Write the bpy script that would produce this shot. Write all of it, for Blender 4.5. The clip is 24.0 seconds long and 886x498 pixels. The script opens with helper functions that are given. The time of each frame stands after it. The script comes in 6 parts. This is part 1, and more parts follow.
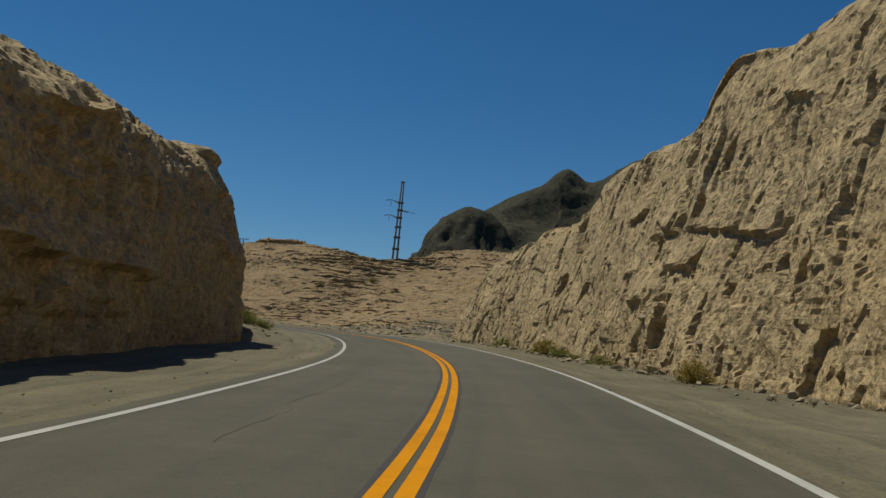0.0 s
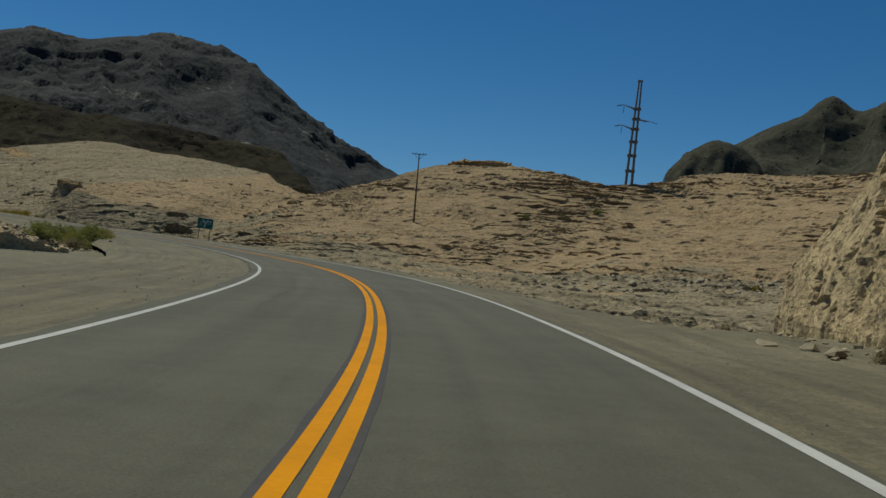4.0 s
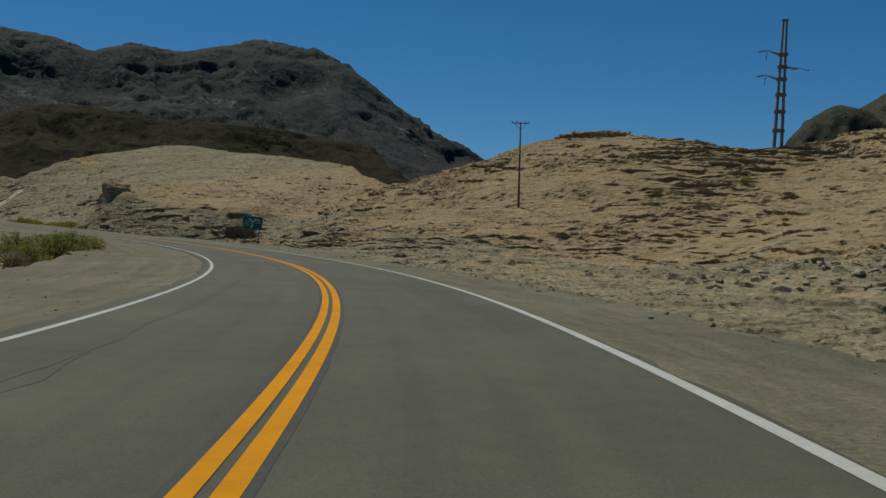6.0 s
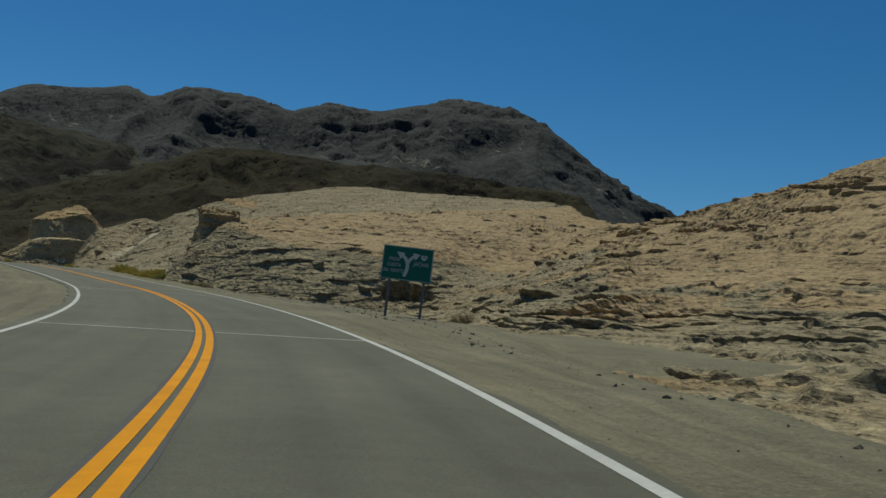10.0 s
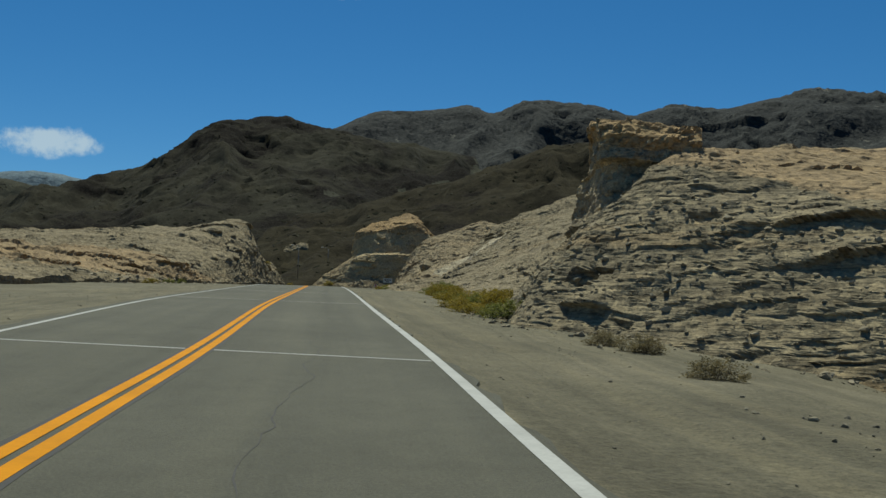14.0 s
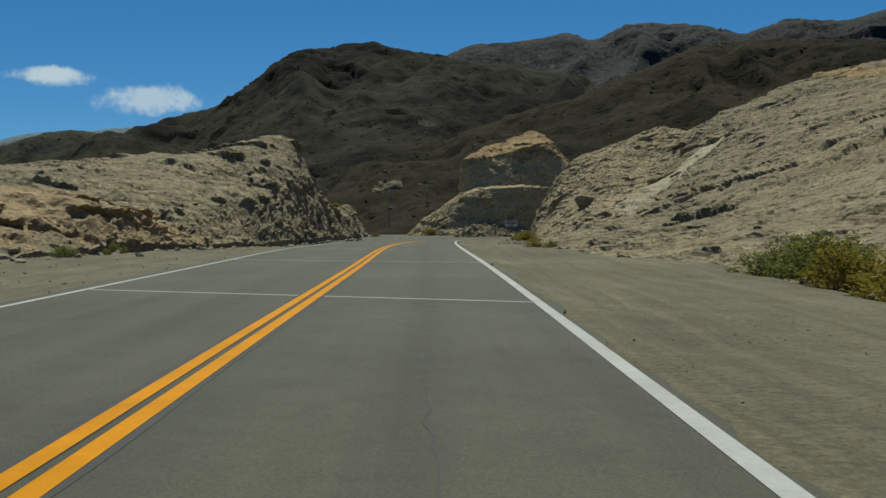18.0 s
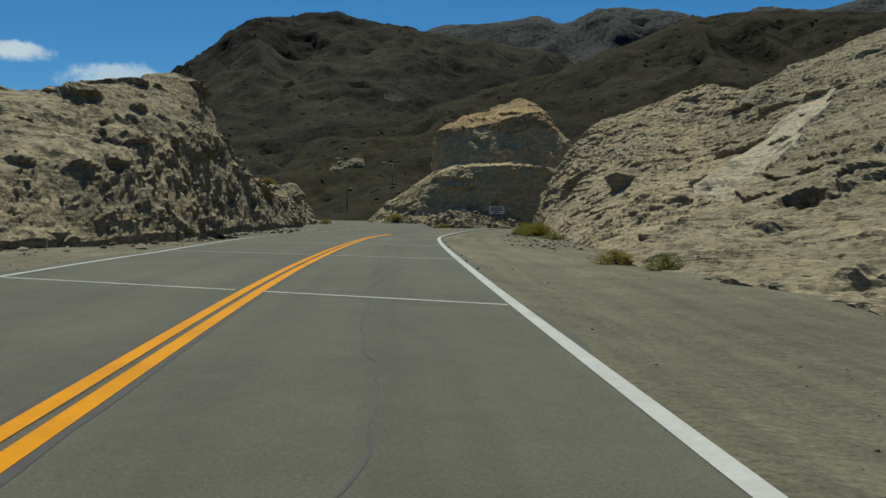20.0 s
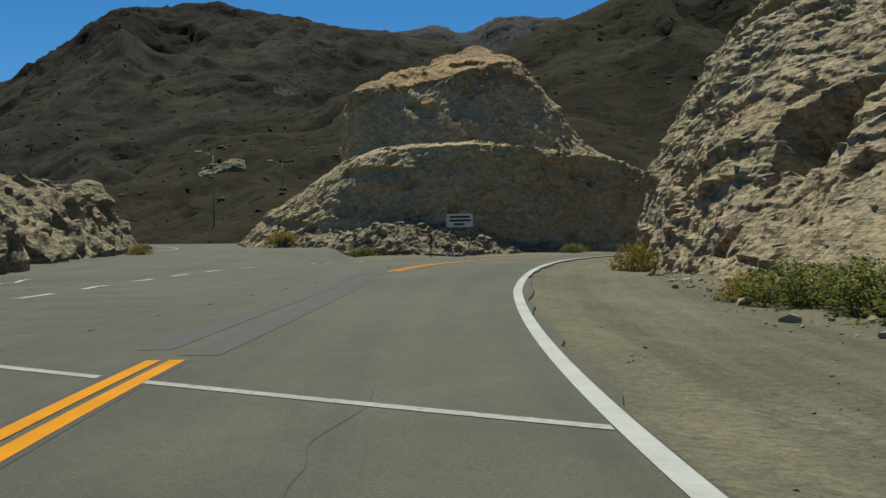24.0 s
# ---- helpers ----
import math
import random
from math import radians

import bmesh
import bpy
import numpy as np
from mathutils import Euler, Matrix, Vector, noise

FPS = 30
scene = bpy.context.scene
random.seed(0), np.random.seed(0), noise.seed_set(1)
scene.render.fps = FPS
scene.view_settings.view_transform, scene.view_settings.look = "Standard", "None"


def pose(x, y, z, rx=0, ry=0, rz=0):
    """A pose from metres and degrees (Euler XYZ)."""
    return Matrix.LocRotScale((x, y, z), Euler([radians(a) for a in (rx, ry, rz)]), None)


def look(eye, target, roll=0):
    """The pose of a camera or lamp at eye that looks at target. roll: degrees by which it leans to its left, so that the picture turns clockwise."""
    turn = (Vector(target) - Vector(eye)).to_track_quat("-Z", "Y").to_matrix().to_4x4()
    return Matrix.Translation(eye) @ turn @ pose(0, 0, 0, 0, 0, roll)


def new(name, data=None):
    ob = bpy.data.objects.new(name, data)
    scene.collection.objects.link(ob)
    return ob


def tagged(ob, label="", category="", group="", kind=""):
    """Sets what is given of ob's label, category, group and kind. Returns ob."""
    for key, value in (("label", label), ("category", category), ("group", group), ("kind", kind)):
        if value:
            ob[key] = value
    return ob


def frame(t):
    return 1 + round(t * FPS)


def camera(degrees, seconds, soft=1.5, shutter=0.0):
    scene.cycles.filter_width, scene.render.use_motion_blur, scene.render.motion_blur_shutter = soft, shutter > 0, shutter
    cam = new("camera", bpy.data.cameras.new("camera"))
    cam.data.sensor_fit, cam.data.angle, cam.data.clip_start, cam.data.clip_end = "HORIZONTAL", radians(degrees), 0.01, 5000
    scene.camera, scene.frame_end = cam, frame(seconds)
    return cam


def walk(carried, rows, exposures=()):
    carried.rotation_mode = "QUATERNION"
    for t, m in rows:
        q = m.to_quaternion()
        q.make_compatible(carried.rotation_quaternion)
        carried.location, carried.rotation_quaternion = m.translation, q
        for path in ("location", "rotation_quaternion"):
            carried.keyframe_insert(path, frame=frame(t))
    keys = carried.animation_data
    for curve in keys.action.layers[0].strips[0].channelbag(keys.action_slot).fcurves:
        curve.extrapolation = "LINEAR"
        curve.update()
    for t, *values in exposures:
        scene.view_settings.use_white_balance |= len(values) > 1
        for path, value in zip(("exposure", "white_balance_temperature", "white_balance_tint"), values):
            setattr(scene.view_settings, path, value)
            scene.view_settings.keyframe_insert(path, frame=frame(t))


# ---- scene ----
import itertools

cam = camera(44.91, 24.0)
# seconds, x, y, z, then the three angles of pose()
ROWS = [
    (0.0, 0.07, 0.00, 1.25, 95.49, -3.59, -0.02),
    (0.5, 0.77, 8.40, 1.45, 93.69, -3.89, 1.63),
    (1.0, 1.24, 17.23, 1.65, 93.07, -5.65, 2.44),
    (1.5, 1.36, 25.60, 1.85, 92.73, -5.85, 3.86),
    (2.0, 1.19, 33.58, 2.05, 91.66, -7.50, 9.71),
    (2.5, 0.81, 41.47, 2.33, 93.38, -5.47, 11.35),
    (4.5, -3.85, 72.95, 3.20, 91.31, -3.80, 13.60),
    (5.0, -5.80, 80.64, 3.41, 91.41, -2.56, 15.88),
    (5.5, -7.85, 88.18, 3.60, 91.27, -2.35, 17.71),
    (6.0, -10.24, 95.74, 3.78, 91.08, -1.32, 18.27),
    (6.5, -12.94, 103.39, 3.96, 91.43, -1.22, 18.78),
    (7.0, -16.10, 111.05, 4.13, 91.90, -2.07, 20.24),
    (7.5, -19.50, 118.54, 4.34, 93.12, -2.19, 22.62),
    (8.0, -23.17, 125.96, 4.56, 92.80, -1.65, 23.19),
    (8.5, -27.06, 133.20, 4.80, 93.05, -2.02, 23.56),
    (9.0, -31.33, 140.41, 5.04, 93.28, -1.95, 24.49),
    (9.5, -35.66, 147.41, 5.30, 93.86, -2.84, 26.25),
    (11.5, -55.36, 173.62, 6.42, 94.41, -1.42, 32.40),
    (12.0, -60.78, 179.71, 6.74, 94.98, -2.19, 32.77),
    (12.5, -66.41, 185.60, 7.10, 95.20, -3.92, 37.51),
    (13.0, -72.36, 191.27, 7.46, 94.65, -4.24, 41.98),
    (13.5, -78.35, 196.72, 7.79, 93.96, -2.74, 44.19),
    (14.0, -84.70, 201.89, 8.18, 94.05, -1.71, 46.66),
    (14.5, -90.85, 206.81, 8.51, 93.91, -2.61, 48.66),
    (15.0, -97.16, 211.49, 8.92, 93.67, -3.21, 50.10),
    (15.5, -103.43, 216.18, 9.31, 94.10, -4.03, 52.10),
    (16.0, -109.70, 220.87, 9.69, 93.96, -3.05, 52.64),
    (16.5, -115.67, 225.51, 10.05, 93.40, -0.53, 53.03),
    (17.0, -121.73, 229.95, 10.35, 91.23, -0.40, 52.24),
    (17.5, -127.63, 234.35, 10.69, 90.78, 0.75, 51.97),
    (18.0, -133.65, 238.91, 11.00, 90.80, 0.52, 52.07),
    (18.5, -139.56, 243.36, 11.31, 91.05, -0.22, 51.85),
    (20.5, -164.10, 261.93, 12.53, 89.91, -0.21, 49.74),
    (21.0, -169.97, 266.46, 12.78, 92.32, -0.60, 49.45),
    (21.5, -175.49, 270.84, 13.01, 94.58, 0.15, 49.43),
    (22.0, -180.96, 275.10, 13.28, 97.31, -0.19, 49.54),
    (22.5, -186.34, 279.26, 13.52, 96.78, -0.30, 49.46),
    (23.0, -191.40, 283.23, 13.67, 93.30, -0.24, 48.41),
    (23.5, -196.00, 286.89, 13.80, 91.29, 0.01, 47.30),
    (24.0, -200.26, 290.57, 13.89, 90.80, 1.16, 44.86),
]
walk(cam, [(t, pose(x, y, z, a, b, c)) for t, x, y, z, a, b, c in ROWS],
     exposures=[(0.0, -0.43, 6900, 2.0), (2.0, -0.50, 6700, 0.0), (5.0, -0.55, 6500, -3.0), (9.0, -0.48, 6500, -5.0), (12.0, -0.26, 6500, -7.0), (14.0, -0.18, 6500, -6.0), (18.0, -0.2, 6500, -6.0), (21.0, -0.05, 6500, -6.0), (22.0, 0.05, 6500, -6.0), (23.0, 0.1, 6500, -4.0), (24.0, 0.05, 6500, -3.0)])

# ---- world and sun ----
SUN_DIR = Vector((-0.385, 0.27, 0.88)).normalized()      # towards the sun
world = bpy.data.worlds.new("world")
scene.world = world
world.use_nodes = True
wn, wl = world.node_tree.nodes, world.node_tree.links
wn.clear()
sky = wn.new("ShaderNodeTexSky")
sky.sky_type, sky.sun_disc = "NISHITA", False
sky.sun_elevation = math.asin(SUN_DIR.z)
sky.sun_rotation = math.atan2(SUN_DIR.x, SUN_DIR.y)
sky.altitude, sky.air_density, sky.dust_density, sky.ozone_density = 2000.0, 0.9, 0.6, 6.0
bg = wn.new("ShaderNodeBackground")
bg.inputs["Strength"].default_value = 0.088
wo = wn.new("ShaderNodeOutputWorld")
deep = wn.new("ShaderNodeHueSaturation")
deep.inputs["Saturation"].default_value = 1.24
wl.new(sky.outputs[0], deep.inputs["Color"])
# a few small fair-weather clouds low over the hills: way, half width, half height, weight
CLOUDS = [((-0.912, 0.383, 0.148), 0.052, 0.015, 0.55), ((-0.940, 0.298, 0.167), 0.033, 0.008, 0.45), ((-0.751, 0.584, 0.307), 0.040, 0.016, 0.85), ((-0.937, 0.309, 0.165), 0.032, 0.010, 0.45)]
tc = wn.new("ShaderNodeTexCoord")
puff = wn.new("ShaderNodeTexNoise")
puff.inputs["Scale"].default_value, puff.inputs["Detail"].default_value, puff.inputs["Roughness"].default_value = 34.0, 8.0, 0.66
wl.new(tc.outputs["Generated"], puff.inputs["Vector"])


def vmath(op, a, b):
    n = wn.new("ShaderNodeVectorMath" if op == "DOT_PRODUCT" else "ShaderNodeMath")
    n.operation = op
    for sock, v in zip(n.inputs, (a, b)):
        if isinstance(v, bpy.types.NodeSocket):
            wl.new(v, sock)
        else:
            sock.default_value = v
    return n.outputs["Value"]


last = deep.outputs[0]
for way, half_w, half_h, weight in CLOUDS:
    c = Vector(way).normalized()
    side = c.cross(Vector((0, 0, 1))).normalized()
    up = side.cross(c)
    u = vmath("DIVIDE", vmath("DOT_PRODUCT", tc.outputs["Generated"], tuple(side)), half_w)
    v0 = vmath("SUBTRACT", vmath("DOT_PRODUCT", tc.outputs["Generated"], tuple(up)), 0.0)
    v = vmath("DIVIDE", v0, half_h)
    front = vmath("GREATER_THAN", vmath("DOT_PRODUCT", tc.outputs["Generated"], tuple(c)), 0.0)
    r2 = vmath("ADD", vmath("MULTIPLY", u, u), vmath("MULTIPLY", v, v))
    body = vmath("SUBTRACT", vmath("ADD", 1.0, vmath("MULTIPLY", vmath("SUBTRACT", puff.outputs[0], 0.5), 3.2)), r2)
    soft = wn.new("ShaderNodeMapRange")
    soft.interpolation_type = "SMOOTHSTEP"
    soft.inputs["From Min"].default_value, soft.inputs["From Max"].default_value, soft.inputs["To Max"].default_value = 0.0, 0.9, weight
    wl.new(vmath("MULTIPLY", body, front), soft.inputs["Value"])
    mx = wn.new("ShaderNodeMix")
    mx.data_type = "RGBA"
    wl.new(soft.outputs[0], mx.inputs[0])
    wl.new(last, mx.inputs[6])
    mx.inputs[7].default_value = (9.0, 9.3, 9.6, 1)
    last = mx.outputs[2]
wl.new(last, bg.inputs[0])
wl.new(bg.outputs[0], wo.inputs[0])

sun = new("sun", bpy.data.lights.new("sun", "SUN"))
sun.data.energy, sun.data.angle, sun.data.color = 4.6, radians(0.53), (1.0, 0.94, 0.84)
sun.matrix_world = look(SUN_DIR * 300, (0, 0, 0))

# ---- materials ----


def ramp(nt, stops):
    r = nt.nodes.new("ShaderNodeValToRGB")
    el = r.color_ramp.elements
    while len(el) < len(stops):
        el.new(0.5)
    for e, (p, c) in zip(el, stops):
        e.position, e.color = p, (*c, 1)
    return r


def material(name, rough=0.9, metal=0.0):
    m = bpy.data.materials.new(name)
    m.use_nodes = True
    b = m.node_tree.nodes["Principled BSDF"]
    b.inputs["Roughness"].default_value = rough
    b.inputs["Metallic"].default_value = metal
    b.inputs["Specular IOR Level"].default_value = 0.25
    return m, m.node_tree, b


def noise_node(nt, vec, scale, detail=6, rough=0.6, dist=0.0):
    n = nt.nodes.new("ShaderNodeTexNoise")
    n.inputs["Scale"].default_value, n.inputs["Detail"].default_value = scale, detail
    n.inputs["Roughness"].default_value, n.inputs["Distortion"].default_value = rough, dist
    nt.links.new(vec, n.inputs["Vector"])
    return n


def mapped(nt, scale=(1, 1, 1), rot=(0, 0, 0)):
    g = nt.nodes.new("ShaderNodeNewGeometry")
    mp = nt.nodes.new("ShaderNodeMapping")
    mp.inputs["Scale"].default_value = scale
    mp.inputs["Rotation"].default_value = rot
    nt.links.new(g.outputs["Position"], mp.inputs["Vector"])
    return mp.outputs[0]


def mix(nt, fac, a, b, mode="MIX"):
    m = nt.nodes.new("ShaderNodeMix")
    m.data_type, m.blend_type = "RGBA", mode
    for sock, v in ((m.inputs[0], fac), (m.inputs[6], a), (m.inputs[7], b)):
        if isinstance(v, bpy.types.NodeSocket):
            nt.links.new(v, sock)
        elif isinstance(v, tuple):
            sock.default_value = (*v, 1)
        else:
            sock.default_value = v
    return m.outputs[2]


def bump(nt, bsdf, parts, dist=0.1):
    """Chained bumps: (height socket, strength, distance)."""
    last = None
    for h, s, d in parts:
        b = nt.nodes.new("ShaderNodeBump")
        b.inputs["Strength"].default_value, b.inputs["Distance"].default_value = s, d
        nt.links.new(h, b.inputs["Height"])
        if last:
            nt.links.new(last, b.inputs["Normal"])
        last = b.outputs[0]
    nt.links.new(last, bsdf.inputs["Normal"])


def broken(nt, vec, stir, scale, amount):
    """Height of angular broken rock: every cell is a plane with a tilt of its own."""
    warp = nt.nodes.new("ShaderNodeVectorMath")
    warp.operation = "MULTIPLY_ADD"
    nt.links.new(stir, warp.inputs[0])
    warp.inputs[1].default_value = (amount, amount, amount)
    nt.links.new(vec, warp.inputs[2])
    vor = nt.nodes.new("ShaderNodeTexVoronoi")
    vor.inputs["Scale"].default_value = scale
    nt.links.new(warp.outputs[0], vor.inputs["Vector"])
    way, lean, dot = (nt.nodes.new("ShaderNodeVectorMath") for _ in range(3))
    way.operation, lean.operation, dot.operation = "SUBTRACT", "SUBTRACT", "DOT_PRODUCT"
    nt.links.new(warp.outputs[0], way.inputs[0])
    nt.links.new(vor.outputs["Position"], way.inputs[1])
    nt.links.new(vor.outputs["Color"], lean.inputs[0])
    lean.inputs[1].default_value = (0.5, 0.5, 0.5)
    nt.links.new(way.outputs[0], dot.inputs[0])
    nt.links.new(lean.outputs[0], dot.inputs[1])
    area = noise_node(nt, vec, 0.22 * scale, 3, 0.5)
    grade = nt.nodes.new("ShaderNodeMapRange")
    for sock, v in zip(("From Min", "From Max", "To Min", "To Max"), (0.36, 0.60, 0.3, 1.0)):
        grade.inputs[sock].default_value = v
    nt.links.new(area.outputs[0], grade.inputs["Value"])
    out = nt.nodes.new("ShaderNodeMath")
    out.operation = "MULTIPLY"
    nt.links.new(dot.outputs["Value"], out.inputs[0])
    nt.links.new(grade.outputs[0], out.inputs[1])
    return out.outputs[0], vor.outputs["Color"]


def rock_material(name, light, mid, dark, warm, band=0.55, tilt=(0.0, 0.0, 0.0), grain=1.0, chip=0.85, layer=0.55, vein=None):
    """Layered rock: bed bands, blotches, fine grain and crevice-free relief."""
    m, nt, b = material(name, 0.95)
    p = mapped(nt)
    beds = mapped(nt, (0.035, 0.035, 0.9), tilt)
    big = noise_node(nt, p, 0.11, 5, 0.6)
    fine = noise_node(nt, p, 2.6 * grain, 8, 0.7)
    bed = noise_node(nt, beds, 1.0, 6, 0.65, 0.4)
    r1 = ramp(nt, [(0.34, dark), (0.45, mid), (0.52, light), (0.58, mid), (0.66, warm)])
    nt.links.new(bed.outputs[0], r1.inputs[0])
    r2 = ramp(nt, [(0.35, mid), (0.55, light), (0.72, warm)])
    nt.links.new(big.outputs[0], r2.inputs[0])
    c = mix(nt, band, r2.outputs[0], r1.outputs[0])
    r3 = ramp(nt, [(0.28, (0.52, 0.50, 0.48)), (0.48, (1, 1, 1)), (0.74, (1.24, 1.22, 1.17))])
    nt.links.new(fine.outputs[0], r3.inputs[0])
    c = mix(nt, 1.0, c, r3.outputs[0], "MULTIPLY")
    squash = mapped(nt, (1, 1, 1.7), tilt)
    mid_n = noise_node(nt, squash, 0.9 * grain, 8, 0.7, 0.6)
    big_f, big_c = broken(nt, squash, fine.outputs["Color"], 1.0 * grain, 0.14 / grain)
    small_f, small_c = broken(nt, squash, fine.outputs["Color"], 4.2 * grain, 0.04 / grain)
    tiny_f, tiny_c = broken(nt, squash, fine.outputs["Color"], 11.0 * grain, 0.015 / grain)
    for tone, low, high in ((big_c, 0.88, 1.10), (small_c, 0.80, 1.16), (tiny_c, 0.82, 1.16)):
        rt = ramp(nt, [(0.3, (low, low, low)), (0.7, (high, high * 0.99, high * 0.97))])
        nt.links.new(tone, rt.inputs[0])
        c = mix(nt, min(1.0, 0.4 + chip * 0.6), c, rt.outputs[0], "MULTIPLY")
    if vein:
        pale = noise_node(nt, mapped(nt, (0.022, 0.022, 0.006)), 1.0, 5, 0.7, 0.5)
        r4 = ramp(nt, [(0.63, (0, 0, 0)), (0.68, (1, 1, 1))])
        nt.links.new(pale.outputs[0], r4.inputs[0])
        c = mix(nt, r4.outputs[0], c, vein)
    strata = noise_node(nt, mapped(nt, (0.30 * grain, 0.30 * grain, 4.2 * grain), tilt), 1.0, 5, 0.65, 0.4)
    if layer:
        low = 1.0 - 0.40 * layer
        r5 = ramp(nt, [(0.34, (low, low * 0.98, low * 0.95)), (0.44, (1, 1, 1)), (0.60, (1, 1, 1)), (0.70, (1.12, 1.11, 1.08))])
        nt.links.new(strata.outputs[0], r5.inputs[0])
        c = mix(nt, 1.0, c, r5.outputs[0], "MULTIPLY")
    nt.links.new(c, b.inputs["Base Color"])
    bump(nt, b, [(mid_n.outputs[0], 0.3, 0.3 / grain), (big_f, chip * 0.45, 0.9), (strata.outputs[0], layer, 0.18 / grain), (small_f, chip, 1.2), (tiny_f, chip * 0.8, 1.1), (fine.outputs[0], 0.5, 0.07 / grain)])
    return m


TAN = rock_material("tan_rock", (0.435, 0.337, 0.195), (0.372, 0.284, 0.163), (0.300, 0.228, 0.129), (0.408, 0.296, 0.154), 0.4, (0.0, 0.0, 0.0), 1.0, 0.6, 0.3)
PALE = rock_material("pale_rock", (0.390, 0.312, 0.196), (0.335, 0.264, 0.163), (0.262, 0.205, 0.128), (0.370, 0.268, 0.152), 0.55, (0.05, -0.1, 0.0), 1.2, 0.75, 0.8)
GREY = rock_material("grey_rock", (0.310, 0.255, 0.163), (0.248, 0.202, 0.127), (0.182, 0.147, 0.091), (0.285, 0.200, 0.102), 0.68, (0.12, -0.2, 0.0), 1.0, 0.75, 1.15)
SAND = rock_material("sandstone", (0.352, 0.256, 0.147), (0.300, 0.217, 0.121), (0.232, 0.170, 0.098), (0.370, 0.248, 0.121), 0.5, (0.05, -0.04, 0.0), 1.0, 0.6, 0.8)
CAP = rock_material("caprock", (0.420, 0.288, 0.145), (0.350, 0.240, 0.122), (0.272, 0.192, 0.105), (0.435, 0.278, 0.120), 0.5)
# dark rock whose base colour is tinted bluish to stand for distance haze
FAR = rock_material("haze_tinted_far_rock", (0.0235, 0.0265, 0.0285), (0.0175, 0.0200, 0.0220), (0.0120, 0.0138, 0.0155), (0.048, 0.049, 0.046), 0.2, (0, 0, 0), 0.06, 0.45, 0.0, (0.15, 0.137, 0.112))
SLAB = rock_material("bare_slab", (0.450, 0.387, 0.275), (0.382, 0.323, 0.225), (0.305, 0.254, 0.172), (0.400, 0.315, 0.196), 0.5, (0.12, -0.2, 0.0), 1.0, 0.5, 0.6)
# air haze over the horizon ranges is painted in as a pale blue base colour
HAZE_TINT = rock_material("haze_tinted_range", (0.115, 0.158, 0.194), (0.101, 0.144, 0.18), (0.086, 0.13, 0.166), (0.122, 0.158, 0.187), 0.3, (0, 0, 0), 0.02, 0.3, 0.0)


def hill_material(name, slope, gully, crag, share):
    """Scrubby volcanic hillside: smooth stony slopes, darker gullies, near-black crags and low scrub. share: how much of it is crag."""
    m, nt, b = material(name, 1.0)
    b.inputs["Specular IOR Level"].default_value = 0.06
    p = mapped(nt)
    broad = noise_node(nt, p, 0.022, 6, 0.62, 0.8)
    mid_n = noise_node(nt, p, 0.16, 8, 0.68, 0.5)
    fine = noise_node(nt, p, 1.1, 6, 0.7)
    r1 = ramp(nt, [(0.36, gully), (0.50, slope), (0.66, tuple(v * 1.22 for v in slope))])
    nt.links.new(mid_n.outputs[0], r1.inputs[0])
    r2 = ramp(nt, [(1.0 - share - 0.05, (0, 0, 0)), (1.0 - share + 0.03, (1, 1, 1))])
    stir = mix(nt, 0.28, broad.outputs[0], mid_n.outputs[0])
    nt.links.new(stir, r2.inputs[0])
    r3 = ramp(nt, [(0.30, tuple(v * 0.5 for v in crag)), (0.52, crag), (0.68, tuple(v * 2.0 for v in crag)), (0.76, (crag[0] * 4.5, crag[1] * 4.2, crag[2] * 3.8))])
    nt.links.new(fine.outputs[0], r3.inputs[0])
    c = mix(nt, r2.outputs[0], r1.outputs[0], r3.outputs[0])
    dots = nt.nodes.new("ShaderNodeTexVoronoi")
    dots.inputs["Scale"].default_value = 0.30
    nt.links.new(p, dots.inputs["Vector"])
    pick = nt.nodes.new("ShaderNodeMath")
    pick.operation = "MULTIPLY_ADD"
    nt.links.new(dots.outputs["Color"], pick.inputs[0])
    pick.inputs[1].default_value = 0.55
    nt.links.new(dots.outputs["Distance"], pick.inputs[2])
    r4 = ramp(nt, [(0.30, (1, 1, 1)), (0.42, (0, 0, 0))])
    nt.links.new(pick.outputs[0], r4.inputs[0])
    c = mix(nt, r4.outputs[0], c, (0.010, 0.011, 0.005))
    rf = ramp(nt, [(0.3, (0.7, 0.7, 0.7)), (0.7, (1.3, 1.28, 1.24))])
    nt.links.new(fine.outputs[0], rf.inputs[0])
    nt.links.new(mix(nt, 1.0, c, rf.outputs[0], "MULTIPLY"), b.inputs["Base Color"])
    big_f, _ = broken(nt, p, mid_n.outputs["Color"], 0.22, 1.2)
    bump(nt, b, [(mid_n.outputs[0], 0.45, 2.0), (big_f, 0.22, 2.0), (r4.outputs[0], 0.5, 0.8), (fine.outputs[0], 0.4, 0.4)])
    return m


DARK = hill_material("dark_slope", (0.0560, 0.0550, 0.0410), (0.0430, 0.0415, 0.0305), (0.0175, 0.0155, 0.0125), 0.34)
CRAG = hill_material("dark_crag_slope", (0.0380, 0.0355, 0.0250), (0.0260, 0.0235, 0.0165), (0.0130, 0.0110, 0.0090), 0.48)
BROWN = hill_material("brown_slope", (0.0345, 0.0292, 0.0175), (0.0225, 0.0190, 0.0118), (0.0135, 0.0110, 0.0082), 0.44)


